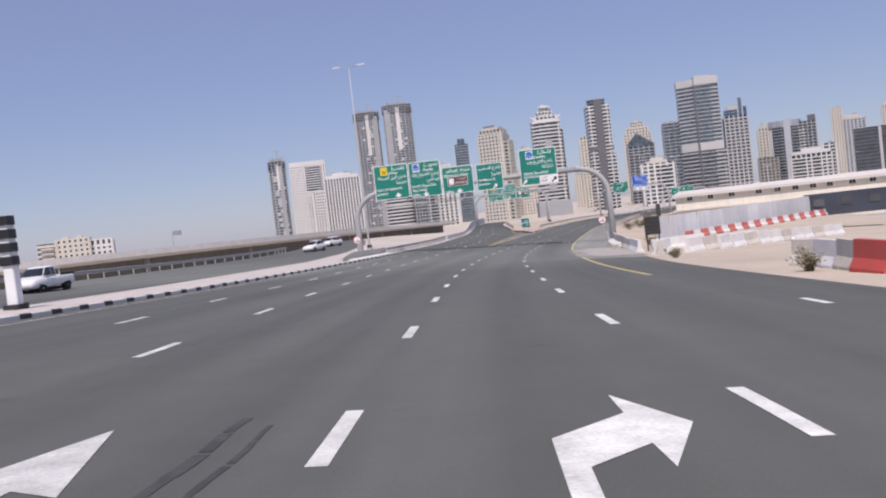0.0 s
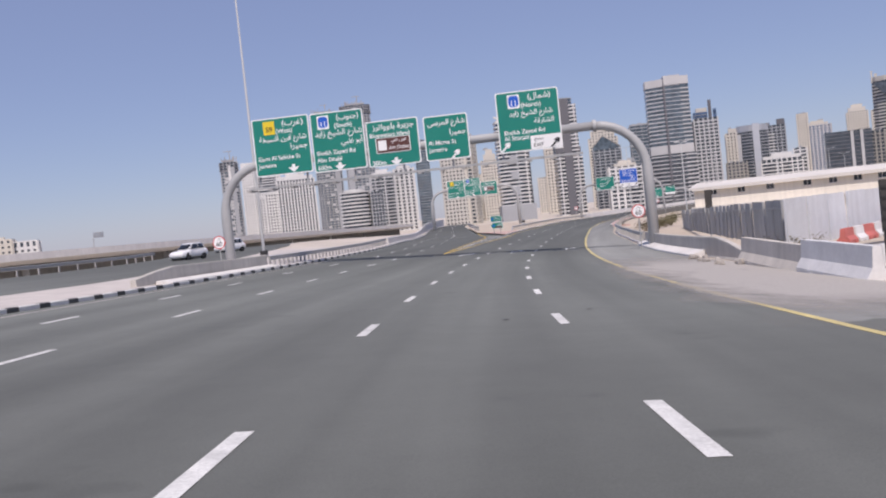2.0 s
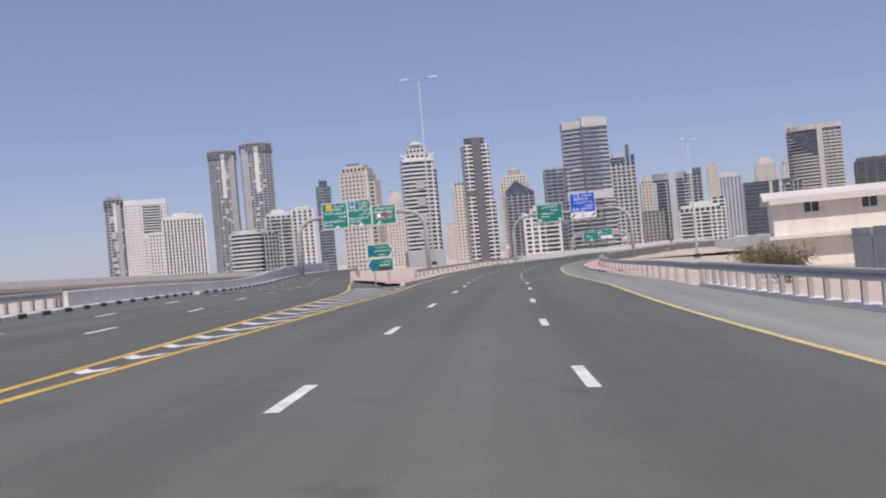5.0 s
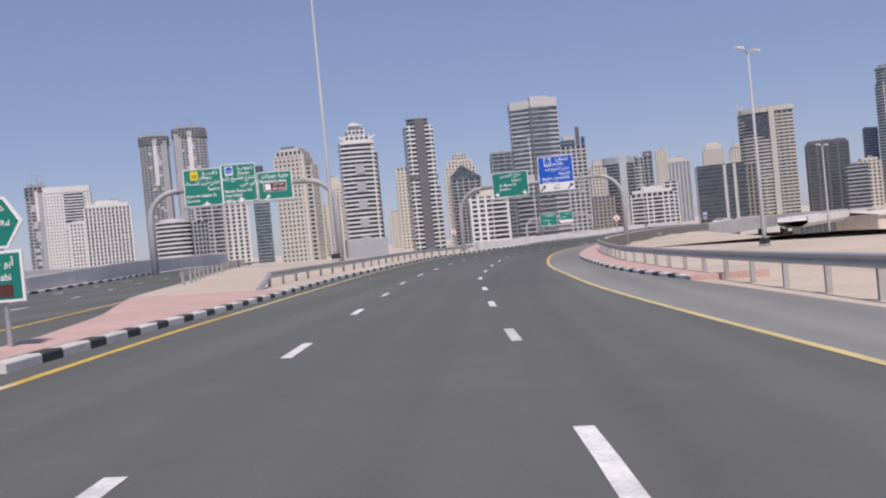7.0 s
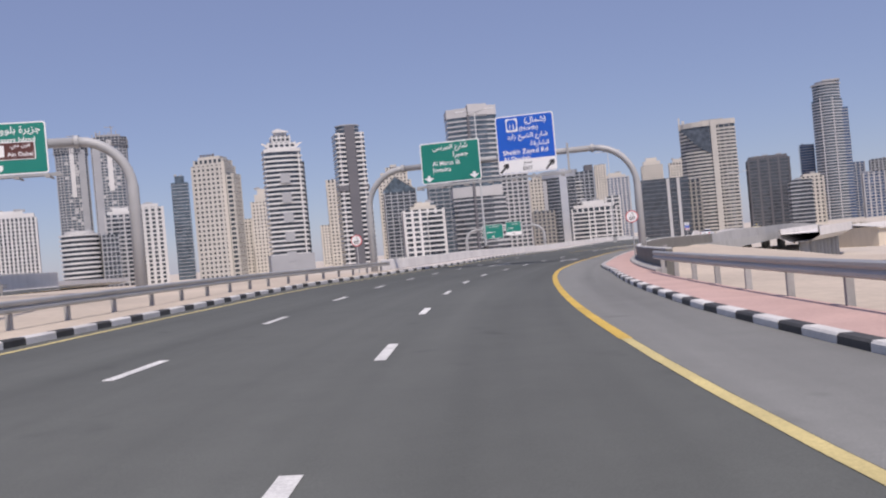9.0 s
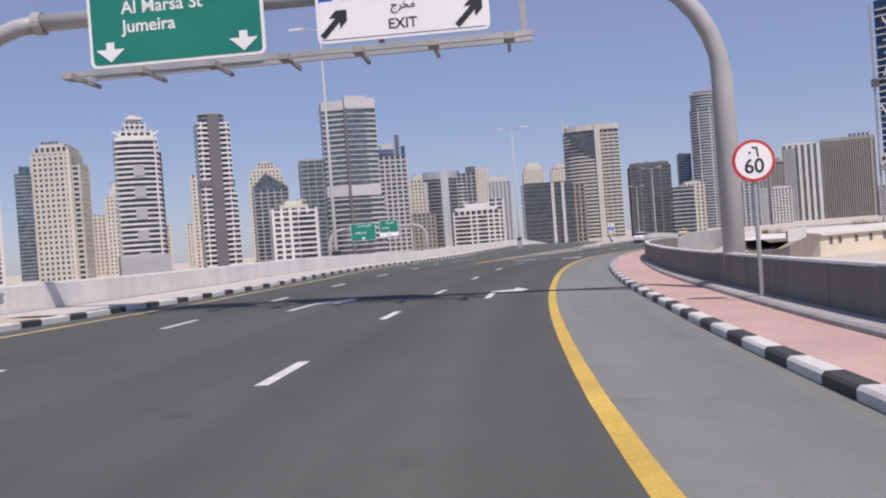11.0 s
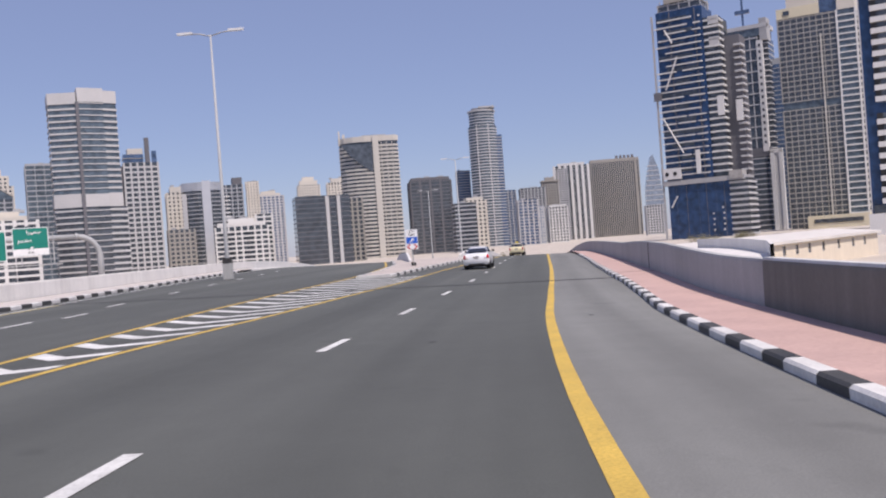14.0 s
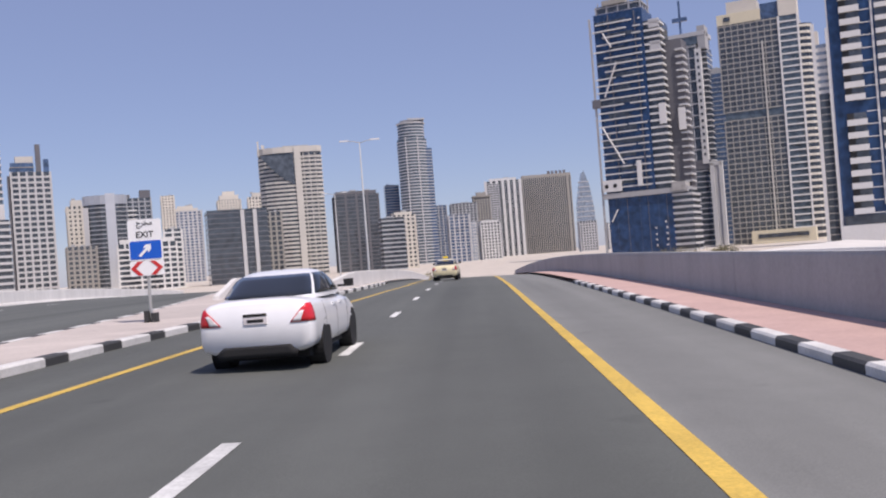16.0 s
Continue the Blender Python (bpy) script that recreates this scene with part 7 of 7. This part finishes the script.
def glide(rows, x):
    """Smooth values between the rows, whose first entry is the place."""
    xs = [r[0] for r in rows]
    x = min(max(x, xs[0]), xs[-1])
    i = min(max(int(np.searchsorted(xs, x)) - 1, 0), len(xs) - 2)
    h = xs[i + 1] - xs[i]
    t = (x - xs[i]) / h
    out = []
    for k in range(1, len(rows[0])):
        y0, y1 = rows[i][k], rows[i + 1][k]
        d = (y1 - y0) / h
        da = (y0 - rows[i - 1][k]) / (xs[i] - xs[i - 1]) if i else d
        db = (rows[i + 2][k] - y1) / (xs[i + 2] - xs[i + 1]) if i + 2 < len(xs) else d
        ma = 0.0 if da * d <= 0 else 2 * da * d / (da + d)
        mb = 0.0 if db * d <= 0 else 2 * db * d / (db + d)
        t2, t3 = t * t, t * t * t
        out.append((2 * t3 - 3 * t2 + 1) * y0 + (t3 - 2 * t2 + t) * h * ma + (3 * t2 - 2 * t3) * y1 + (t3 - t2) * h * mb)
    return out


def body_half(body, y, z):
    """Half width of the body at height z of the section at y; 0 outside it."""
    z0, z1, w0, wm, w1 = glide(body, y)
    v = (z - z0) / (z1 - z0)
    if v <= 0 or v >= 1:
        return 0.0
    wide = w0 + (wm - w0) * min(v / 0.45, 1.0) ** 0.8 if v < 0.45 else wm + (w1 - wm) * ((v - 0.45) / 0.55) ** 2
    e = 9.0
    return wide * max(0.0, 1 - abs(2 * v - 1) ** e) ** (1 / 3.0)


def body_skin(body):
    """The painted body: a loft of dense sections."""
    ys = sorted(set([body[0][0] + 0.16 * (k / 8) ** 2 for k in range(9)] + [float(q) for q in np.linspace(body[0][0] + 0.16, body[-1][0], 44)]))
    vs = [0.002, 0.012, 0.04, 0.1, 0.2, 0.32, 0.45, 0.58, 0.7, 0.8, 0.88, 0.94, 0.975, 0.992, 0.999]
    verts, faces = [], []
    for y in ys:
        z0, z1 = glide(body, y)[:2]
        half = [(body_half(body, y, z0 + v * (z1 - z0)), z0 + v * (z1 - z0)) for v in vs]
        verts += [(-x, y, z) for x, z in half] + [(x, y, z) for x, z in half[::-1]]
    n = 2 * len(vs)
    for i in range(len(ys) - 1):
        for k in range(n):
            j = (k + 1) % n
            faces.append((i * n + k, (i + 1) * n + k, (i + 1) * n + j, i * n + j))
    m = len(ys)
    faces += [tuple(range(n)), tuple(range(m * n - 1, (m - 1) * n - 1, -1))]
    return verts, faces


def tail_y(body, x, z):
    """Where the back of the body lies at x and z."""
    y = body[0][0]
    while body_half(body, y, z) < abs(x) and y < 1.2:
        y += 0.01
    return y


def sheet(name, material, parent, rows, out, label="", thick=0.012):
    """A thin curved pane through a grid of points, pushed out along the given direction."""
    o = Vector(out).normalized()
    r, c = len(rows), len(rows[0])
    a = [Vector(q) + o * thick for row in rows for q in row] + [Vector(q) - o * 0.02 for row in rows for q in row]
    n, f = r * c, []
    for i in range(r - 1):
        for j in range(c - 1):
            q = (i * c + j, i * c + j + 1, (i + 1) * c + j + 1, (i + 1) * c + j)
            f += [q, tuple(n + k for k in q[::-1])]
    rim = [j for j in range(c)] + [i * c + c - 1 for i in range(1, r)] + [(r - 1) * c + j for j in range(c - 2, -1, -1)] + [i * c for i in range(r - 2, 0, -1)]
    for k in range(len(rim)):
        p, q = rim[k], rim[(k + 1) % len(rim)]
        f.append((p, n + p, n + q, q))
    p, q, s_ = a[0], a[1], a[c]
    if (q - p).cross(s_ - p).dot(o) < 0:
        f = [tuple(reversed(k)) for k in f]
    return mesh_of(name, a, f, material, parent, label, True)


PLAN = 3.6


def cab_plan(rings, z):
    w, r, f = glide(rings, z)
    return w, (r + f) / 2, (f - r) / 2


def cab_side(rings, y, z):
    w, mid, half = cab_plan(rings, z)
    return w * max(0.0, 1 - min(1.0, abs((y - mid) / half)) ** PLAN) ** (1 / PLAN)


def cab_end(rings, x, z, o):
    w, mid, half = cab_plan(rings, z)
    return mid + o * half * max(0.0, 1 - min(1.0, abs(x / w)) ** PLAN) ** (1 / PLAN)


def cab_skin(rings):
    """The painted cabin and roof: rings with bowed sides, ever smaller towards the top."""
    zs = [float(q) for q in np.linspace(rings[0][0], rings[-3][0], 12)] + [rings[-3][0] + (rings[-1][0] - rings[-3][0]) * (1 - (1 - k / 6) ** 2) for k in range(1, 7)]
    n, verts, faces = 56, [], []
    for z in zs:
        w, mid, half = cab_plan(rings, z)
        for k in range(n):
            a = k * math.tau / n
            ca, sa = math.cos(a), math.sin(a)
            verts.append((w * math.copysign(abs(ca) ** (2 / PLAN), ca), mid + half * math.copysign(abs(sa) ** (2 / PLAN), sa), z))
    for i in range(len(zs) - 1):
        for k in range(n):
            j = (k + 1) % n
            faces.append((i * n + k, i * n + j, (i + 1) * n + j, (i + 1) * n + k))
    faces.append(tuple(range((len(zs) - 1) * n, len(zs) * n)))
    return verts, faces


def spread(a, b, n):
    return [a + (b - a) * k / (n - 1) for k in range(n)]


def wheel(parent, x, y, r, wide):
    """Tyre, rim dish, spokes and hub; x gives the side."""
    o = 1 if x > 0 else -1
    w = empty = new("wheel")
    w.parent = parent
    w.matrix_basis = pose(x, y, r)
    s, n = Solid(), 28
    prof = [(-wide / 2, r * 0.66), (-wide / 2, r * 0.93), (-wide * 0.36, r), (wide * 0.36, r), (wide / 2, r * 0.93), (wide / 2, r * 0.66)]
    v = [(a, b * math.cos(k * math.tau / n), b * math.sin(k * math.tau / n)) for k in range(n) for a, b in prof]
    q = len(prof)
    s.add(v, [(k * q + j, k * q + (j + 1) % q, ((k + 1) % n) * q + (j + 1) % q, ((k + 1) % n) * q + j) for k in range(n) for j in range(q)])
    s.make("tyre", TYRE, w, "", True)
    s = Solid()
    out = o * wide * 0.42
    for k in range(9):
        a = k * math.tau / 9
        m = pose(0, 0, 0, math.degrees(a), 0, 0)
        s.box(min(out - 0.03, out), max(out - 0.03, out), -0.025, 0.025, r * 0.1, r * 0.66, m)
    s.tube([(out - 0.04, 0, 0), (out + 0.012 * o, 0, 0)], r * 0.15, 14)
    s.tube([(out - 0.05 * o, 0, 0), (out - 0.035 * o, 0, 0)], r * 0.62, 24)
    s.make("rim", RIM, w)
    Solid().tube([(-o * 0.02, 0, 0), (out - 0.06 * o, 0, 0)], r * 0.66, 24).make("brake_shadow", TRIM, w)
    return w


def car(m, label, category, paint, body, rings, wheels, radius, tail, extras=(), rear_k=0.88):
    """A car whose back stands at the pose and whose nose looks ahead."""
    t = empty_at("car", m, label, category, "vehicles on the road")
    mesh_of("body", *body_skin(body), paint, t, "", True)
    mesh_of("roof", *cab_skin(rings), paint, t, "", True)
    zb, zt = rings[0][0] + 0.055, rings[-3][0] - 0.035
    wm = max(b[4] for b in body)
    for name, o in (("rear_window", -1), ("windscreen", 1)):
        rows = []
        for z in spread(zb, zt, 7):
            w = cab_plan(rings, z)[0] * rear_k
            rows.append([(x, cab_end(rings, x, z, o), z) for x in spread(-w, w, 13)])
        sheet(name, CARGLASS, t, rows, (0, o, 0.7))
    for o in (-1, 1):
        def pane(u0, u1):
            rows = []
            for z in spread(zb + 0.01, zt + 0.01, 6):
                _, mid, half = cab_plan(rings, z)
                a, b = mid - half * 0.70, mid + half * 0.70
                rows.append([(o * cab_side(rings, y, z), y, z) for y in spread(a + (b - a) * u0, a + (b - a) * u1, 7)])
            sheet("side_window", CARGLASS, t, rows, (o, 0, 0.25))
        pane(0.0, 0.47)
        pane(0.50, 1.0)
        yf = rings[0][3] - 0.55
        mid0 = (rings[0][2] + rings[0][3]) / 2
        for y in (mid0, yf, mid0 - 1.02):
            rows = [[(o * body_half(body, yy, z), yy, z) for yy in (y - 0.006, y + 0.006)] for z in spread(0.33, zb - 0.1, 8)]
            sheet("door_seam", TRIM, t, rows, (o, 0, 0), thick=0.002)
        for y in (mid0 - 0.30, yf - 0.62):
            x = body_half(body, y, zb - 0.2)
            Solid().box(min(o * (x - 0.02), o * (x + 0.025)), max(o * (x - 0.02), o * (x + 0.025)), y, y + 0.18, zb - 0.21, zb - 0.175).make("door_handle", paint, t)
        mir = Solid().prism(rounded(0.17, 0.13, 0.05), 0, 0.13, pose(o * (wm + 0.06), yf, zb + 0.03, 0, 0, 0)).make("mirror", TRIM, t)
        Solid().box(min(o * (wm - 0.14), o * (wm + 0.02)), max(o * (wm - 0.14), o * (wm + 0.02)), yf - 0.03, yf + 0.03, zb + 0.03, zb + 0.07).make("bracket", TRIM, mir)
        for y in wheels:
            side = body_half(body, y, radius + 0.2)
            Solid().tube([(o * (side - 0.24), y, radius), (o * (side + 0.004), y, radius)], radius * 1.14, 30).make("wheel_arch", TRIM, t)
            wheel(t, o * (side - 0.112), y, radius, 0.2)
        z0, z1, x0, x1 = tail

        def lens(za, zb_, k0, k1, y_end, extra):
            rows = []
            for v in spread(0, 1, 6):
                z = za + (zb_ - za) * v
                a = x0 + (x1 - x0) * (k0 + (k1 - k0) * v)
                b = body_half(body, y_end, z) * 0.999
                rows.append([(o * x, tail_y(body, x, z), z) for x in [a + (b - a) * math.sin(q * math.pi / 2) for q in spread(0, 1, 9)]])
            return sheet("tail_lamp", REDLAMP, t, rows, (o * 0.5, -1, 0), "red tail lamp", extra)
        lens(z0, z1, 0.0, 0.72, 0.22, 0.014)
        rows = []
        for v in spread(0.05, 0.62, 5):
            z = z0 + (z1 - z0) * v
            a = x0 + (x1 - x0) * (0.05 + 0.72 * v)
            rows.append([(o * x, tail_y(body, x, z), z) for x in spread(a, a + (x1 - x0) * (0.42 - 0.40 * v), 5)])
        sheet("lamp_insert", CLEARLAMP, t, rows, (o * 0.3, -1, 0), "clear lamp insert", 0.021)
        ln = body[-1][0]
        Solid().prism(rounded(0.34, 0.15, 0.05), 0, 0.12, Matrix.Translation((o * 0.52, ln - 0.17, body[-1][2] - 0.07)) @ pose(0, 0, 0, -90, 0, -o * 18)).make("head_lamp", CLEARLAMP, t)
    low = body[0][1] - 0.06
    rows = []
    for z, k in ((low - 0.03, 0.66), (low + 0.04, 0.70), (low + 0.10, 0.62), (low + 0.14, 0.56)):
        rows.append([(x, tail_y(body, x, max(z, low + 0.08)), z) for x in spread(-wm * k, wm * k, 11)])
    sheet("lower_bumper", TRIM, t, rows, (0, -1, 0), "black lower bumper", 0.012)
    zc = (tail[0] + tail[1]) / 2
    rows = [[(x, tail_y(body, x, z), z) for x in spread(-0.17, 0.17, 5)] for z in (zc - 0.015, zc + 0.025)]
    sheet("boot_trim", TRIM, t, rows, (0, -1, 0), "", 0.012)
    y0 = tail_y(body, 0, zc - 0.1)
    pl = Solid().box(-0.17, 0.17, y0 - 0.02, y0 + 0.03, zc - 0.125, zc - 0.025).make("number_plate", PLATEW, t)
    Solid().box(-0.12, 0.12, y0 - 0.024, y0 - 0.01, zc - 0.10, zc - 0.055).make("plate_bar", TRIM, pl)
    Solid().tube([(0, rings[-1][2] + 0.05, rings[-1][0] - 0.03), (0, rings[-1][2] + 0.0, rings[-1][0] + 0.05)], 0.018, 8).make("antenna", TRIM, t)
    Solid().box(-wm * 0.8, wm * 0.8, 0.35, body[-1][0] - 0.35, 0.15, 0.30).make("underbody", TRIM, t)
    for fn in extras:
        fn(t)
    return t


SEDAN = [(0.0, 0.30, 0.99, 0.77, 0.79, 0.68), (0.05, 0.26, 1.025, 0.805, 0.825, 0.73), (0.15, 0.24, 1.05, 0.825, 0.845, 0.76), (0.40, 0.24, 1.055, 0.81, 0.85, 0.76), (0.9, 0.22, 1.05, 0.82, 0.86, 0.78), (1.7, 0.20, 1.01, 0.83, 0.86, 0.80),
         (2.7, 0.20, 0.99, 0.83, 0.86, 0.80), (3.3, 0.20, 0.97, 0.82, 0.86, 0.77), (3.9, 0.21, 0.88, 0.80, 0.84, 0.70), (4.25, 0.25, 0.78, 0.74, 0.78, 0.62), (4.42, 0.33, 0.70, 0.60, 0.66, 0.52)]
SEDAN_TOP = [(0.99, 0.79, 0.42, 3.50), (1.10, 0.755, 0.64, 3.22), (1.22, 0.71, 0.92, 2.92), (1.33, 0.65, 1.20, 2.62), (1.395, 0.56, 1.46, 2.42), (1.435, 0.43, 1.68, 2.28), (1.45, 0.16, 1.85, 2.1)]
SUV = [(0.0, 0.42, 1.00, 0.70, 0.80, 0.72), (0.07, 0.34, 1.14, 0.80, 0.90, 0.82), (0.5, 0.28, 1.18, 0.86, 0.93, 0.86), (1.7, 0.24, 1.14, 0.88, 0.94, 0.88), (3.2, 0.24, 1.12, 0.88, 0.94, 0.86), (3.7, 0.25, 1.08, 0.87, 0.93, 0.82), (4.4, 0.28, 1.02, 0.84, 0.90, 0.76), (4.75, 0.34, 0.88, 0.70, 0.78, 0.66)]
SUV_TOP = [(1.08, 0.86, 0.06, 3.70), (1.35, 0.80, 0.18, 3.38), (1.60, 0.73, 0.36, 3.02), (1.70, 0.68, 0.48, 2.84), (1.76, 0.58, 0.7, 2.65), (1.78, 0.3, 0.9, 2.4)]
CAB_TOP = [(1.08, 0.84, 1.75, 4.05), (1.35, 0.78, 1.84, 3.78), (1.58, 0.71, 1.95, 3.42), (1.66, 0.66, 2.05, 3.3), (1.72, 0.56, 2.2, 3.1), (1.74, 0.3, 2.35, 2.9)]
PICKUP = [(0.0, 0.46, 1.02, 0.74, 0.84, 0.80), (0.06, 0.42, 1.08, 0.82, 0.89, 0.86), (1.5, 0.40, 1.08, 0.84, 0.91, 0.88), (2.0, 0.36, 1.10, 0.85, 0.91, 0.87), (3.6, 0.34, 1.10, 0.86, 0.91, 0.85), (4.1, 0.34, 1.08, 0.85, 0.90, 0.80), (4.8, 0.38, 1.00, 0.82, 0.88, 0.74), (5.1, 0.44, 0.84, 0.66, 0.74, 0.62)]


def taxi_sign(t):
    Solid().prism(rounded(0.34, 0.16, 0.05), 0, 0.14, pose(0, 1.9, 1.51)).make("roof_sign", SIGNY, t, "yellow roof sign")


def load_bed(t):
    s = Solid().box(-0.80, 0.80, 0.08, 1.62, 1.02, 1.06).box(-0.86, -0.80, 0.06, 1.66, 1.02, 1.14).box(0.80, 0.86, 0.06, 1.66, 1.02, 1.14).box(-0.86, 0.86, 0.0, 0.06, 1.02, 1.14)
    s.make("load_bed", TRIM, t)
    Solid().tube([(-0.72, 1.6, 1.1), (-0.66, 1.6, 1.62), (0.66, 1.6, 1.62), (0.72, 1.6, 1.1)], 0.04, 8).make("roll_bar", RIM, t)


car(stand(371.9, -3.15, 0, -1.0), "white saloon car with red tail lamps in the lane", "car", CARWHITE, SEDAN, SEDAN_TOP, (0.92, 3.52), 0.315, (0.69, 0.95, 0.50, 0.82))
car(stand(420.0, -2.05, 0, -2.0), "cream taxi saloon far ahead on the road", "car", CARCREAM, SEDAN, SEDAN_TOP, (0.92, 3.52), 0.315, (0.69, 0.95, 0.50, 0.82), (taxi_sign,))
car(stand(57.6, -28.9, 0, 180), "white double-cab pickup on the opposite carriageway", "pickup", CARWHITE, PICKUP, CAB_TOP, (1.05, 4.05), 0.37, (0.72, 1.0, 0.60, 0.82), (load_bed,))
car(stand(136.0, -35.5, 0, 172), "white off-road car on the opposite carriageway", "car", CARWHITE, SUV, SUV_TOP, (0.95, 3.75), 0.38, (0.86, 1.12, 0.58, 0.86))
car(stand(158.0, -41.0, 0, 168), "white off-road car further along the opposite carriageway", "car", CARWHITE, SUV, SUV_TOP, (0.95, 3.75), 0.38, (0.86, 1.12, 0.58, 0.86))

# ---- scrub and stones ----
LEAF = surf("dry_scrub_leaf", (0.145, 0.13, 0.07), 0.8, 2.0, 30, 0.3, 0.2, 0.0)
STEM = surf("dry_scrub_stem", (0.17, 0.13, 0.09), 0.9, 2.0, 30, 0.2, 0.2, 0.0)
STONE = surf("pale_rubble", (0.34, 0.31, 0.28), 0.9, 2.0, 20, 0.2, 0.15, 0.3)


def bush(m, wide, high, count, seed, label="dry green desert shrub growing in sand"):
    t = empty_at("shrub", m, label, "shrub", "shrubs in the sand")
    r = random.Random(seed)
    stems, leaves = Solid(), Solid()
    tips = []
    for k in range(16):
        a, b = r.uniform(0, math.tau), r.uniform(0.3, 1.0)
        tip = Vector((math.cos(a) * wide * 0.5 * b, math.sin(a) * wide * 0.5 * b, high * r.uniform(0.45, 1.0)))
        stems.tube([(0.05 * math.cos(a), 0.05 * math.sin(a), -0.1), tuple(tip * 0.55 + Vector((0, 0, 0.05))), tuple(tip)], [0.025, 0.015, 0.006], 5)
        tips.append(tip)
    for k in range(count):
        tip = r.choice(tips)
        p = tip * r.uniform(0.45, 1.05) + Vector((r.gauss(0, wide * 0.09), r.gauss(0, wide * 0.09), r.gauss(0, high * 0.08)))
        p.z = max(p.z, 0.02)
        u = Vector((r.gauss(0, 1), r.gauss(0, 1), r.gauss(0, 1))).normalized()
        v = u.orthogonal().normalized()
        q = r.uniform(0.03, 0.075) * (0.7 + wide * 0.25)
        leaves.add([p - u * q, p + v * q * 0.35, p + u * q, p - v * q * 0.35], [(0, 1, 2, 3)])
    stems.make("stem", STEM, t)
    tagged(leaves.make("leaves", LEAF, t), kind="stuff")


for k, (s, d, w, h, n) in enumerate([(29.5, 9.9, 1.1, 0.8, 500), (55.5, 10.2, 0.9, 0.6, 350), (58.5, 9.9, 0.7, 0.5, 300), (52.0, 9.6, 0.8, 0.5, 300), (80, 11.6, 1.5, 1.0, 700), (88, 12.5, 1.2, 0.9, 500),
                                     (150, 11.0, 2.4, 1.3, 1100), (156, 12.5, 3.0, 1.6, 1300), (163, 13.5, 3.0, 1.4, 1200), (171, 14.5, 3.6, 1.8, 1500), (180, 17.0, 3.2, 1.6, 1200), (190, 18.0, 3.0, 1.5, 1200)]):
    bush(stand(s, d, -0.05, k * 40), w, h, n, k)


def tree(x, y, z, high, wide, seed):
    """A street tree: tapered trunk, limbs and a ragged crown of leaf clumps."""
    t = empty_at("tree", pose(x, y, z), "dusty green roadside tree beyond the parapet", "tree", "trees beyond the road")
    r = random.Random(seed)
    s = Solid().tube([(0, 0, -0.3), (0.1, 0.05, high * 0.3), (0.05, 0.1, high * 0.6)], [0.22, 0.17, 0.10], 8)
    ends = []
    for k in range(9):
        a = r.uniform(0, math.tau)
        e = Vector((math.cos(a) * wide * r.uniform(0.2, 0.48), math.sin(a) * wide * r.uniform(0.2, 0.48), high * r.uniform(0.55, 0.98)))
        s.tube([(0.08, 0.08, high * r.uniform(0.3, 0.55)), tuple(e * 0.6 + Vector((0, 0, high * 0.25))), tuple(e)], [0.08, 0.05, 0.02], 5)
        ends.append(e)
    s.make("trunk", STEM, t)
    lv = Solid()
    for k in range(2200):
        e = r.choice(ends)
        p = e + Vector((r.gauss(0, wide * 0.11), r.gauss(0, wide * 0.11), r.gauss(0, high * 0.07)))
        u = Vector((r.gauss(0, 1), r.gauss(0, 1), r.gauss(0, 1))).normalized()
        v = u.orthogonal().normalized()
        q = r.uniform(0.10, 0.20)
        lv.add([p - u * q, p + v * q * 0.45, p + u * q, p - v * q * 0.45], [(0, 1, 2, 3)])
    tagged(lv.make("crown", LEAF, t), kind="stuff")


for k, (x, y, h, w) in enumerate([(66, 196, 4.0, 4.5), (72, 204, 4.4, 5.0), (80, 199, 3.8, 4.6), (262, 420, 6, 7), (274, 428, 5, 6), (285, 424, 5.5, 6), (240, 432, 5, 6), (226, 445, 5, 6)]):
    tree(x, y, -5.6 if x < 100 else -11.6, h, w, 30 + k)

rnd = random.Random(21)
for k in range(12):
    s, d = rnd.uniform(78, 90), rnd.uniform(8.4, 9.3)
    m = stand(s, d, 0.02, rnd.uniform(0, 180))
    q = Solid().tube([(-0.16, 0, 0), (-0.08, 0.02, 0.05), (0.07, -0.02, 0.06), (0.16, 0.01, 0.0)], [0.03, 0.11, 0.12, 0.04], 7)
    ob = q.make("stone", STONE)
    ob.matrix_world = m @ Matrix.Scale(rnd.uniform(0.5, 1.4), 4)
    tagged(ob, "pale lump of rubble at the road edge", "stone", "rubble at the road edge")
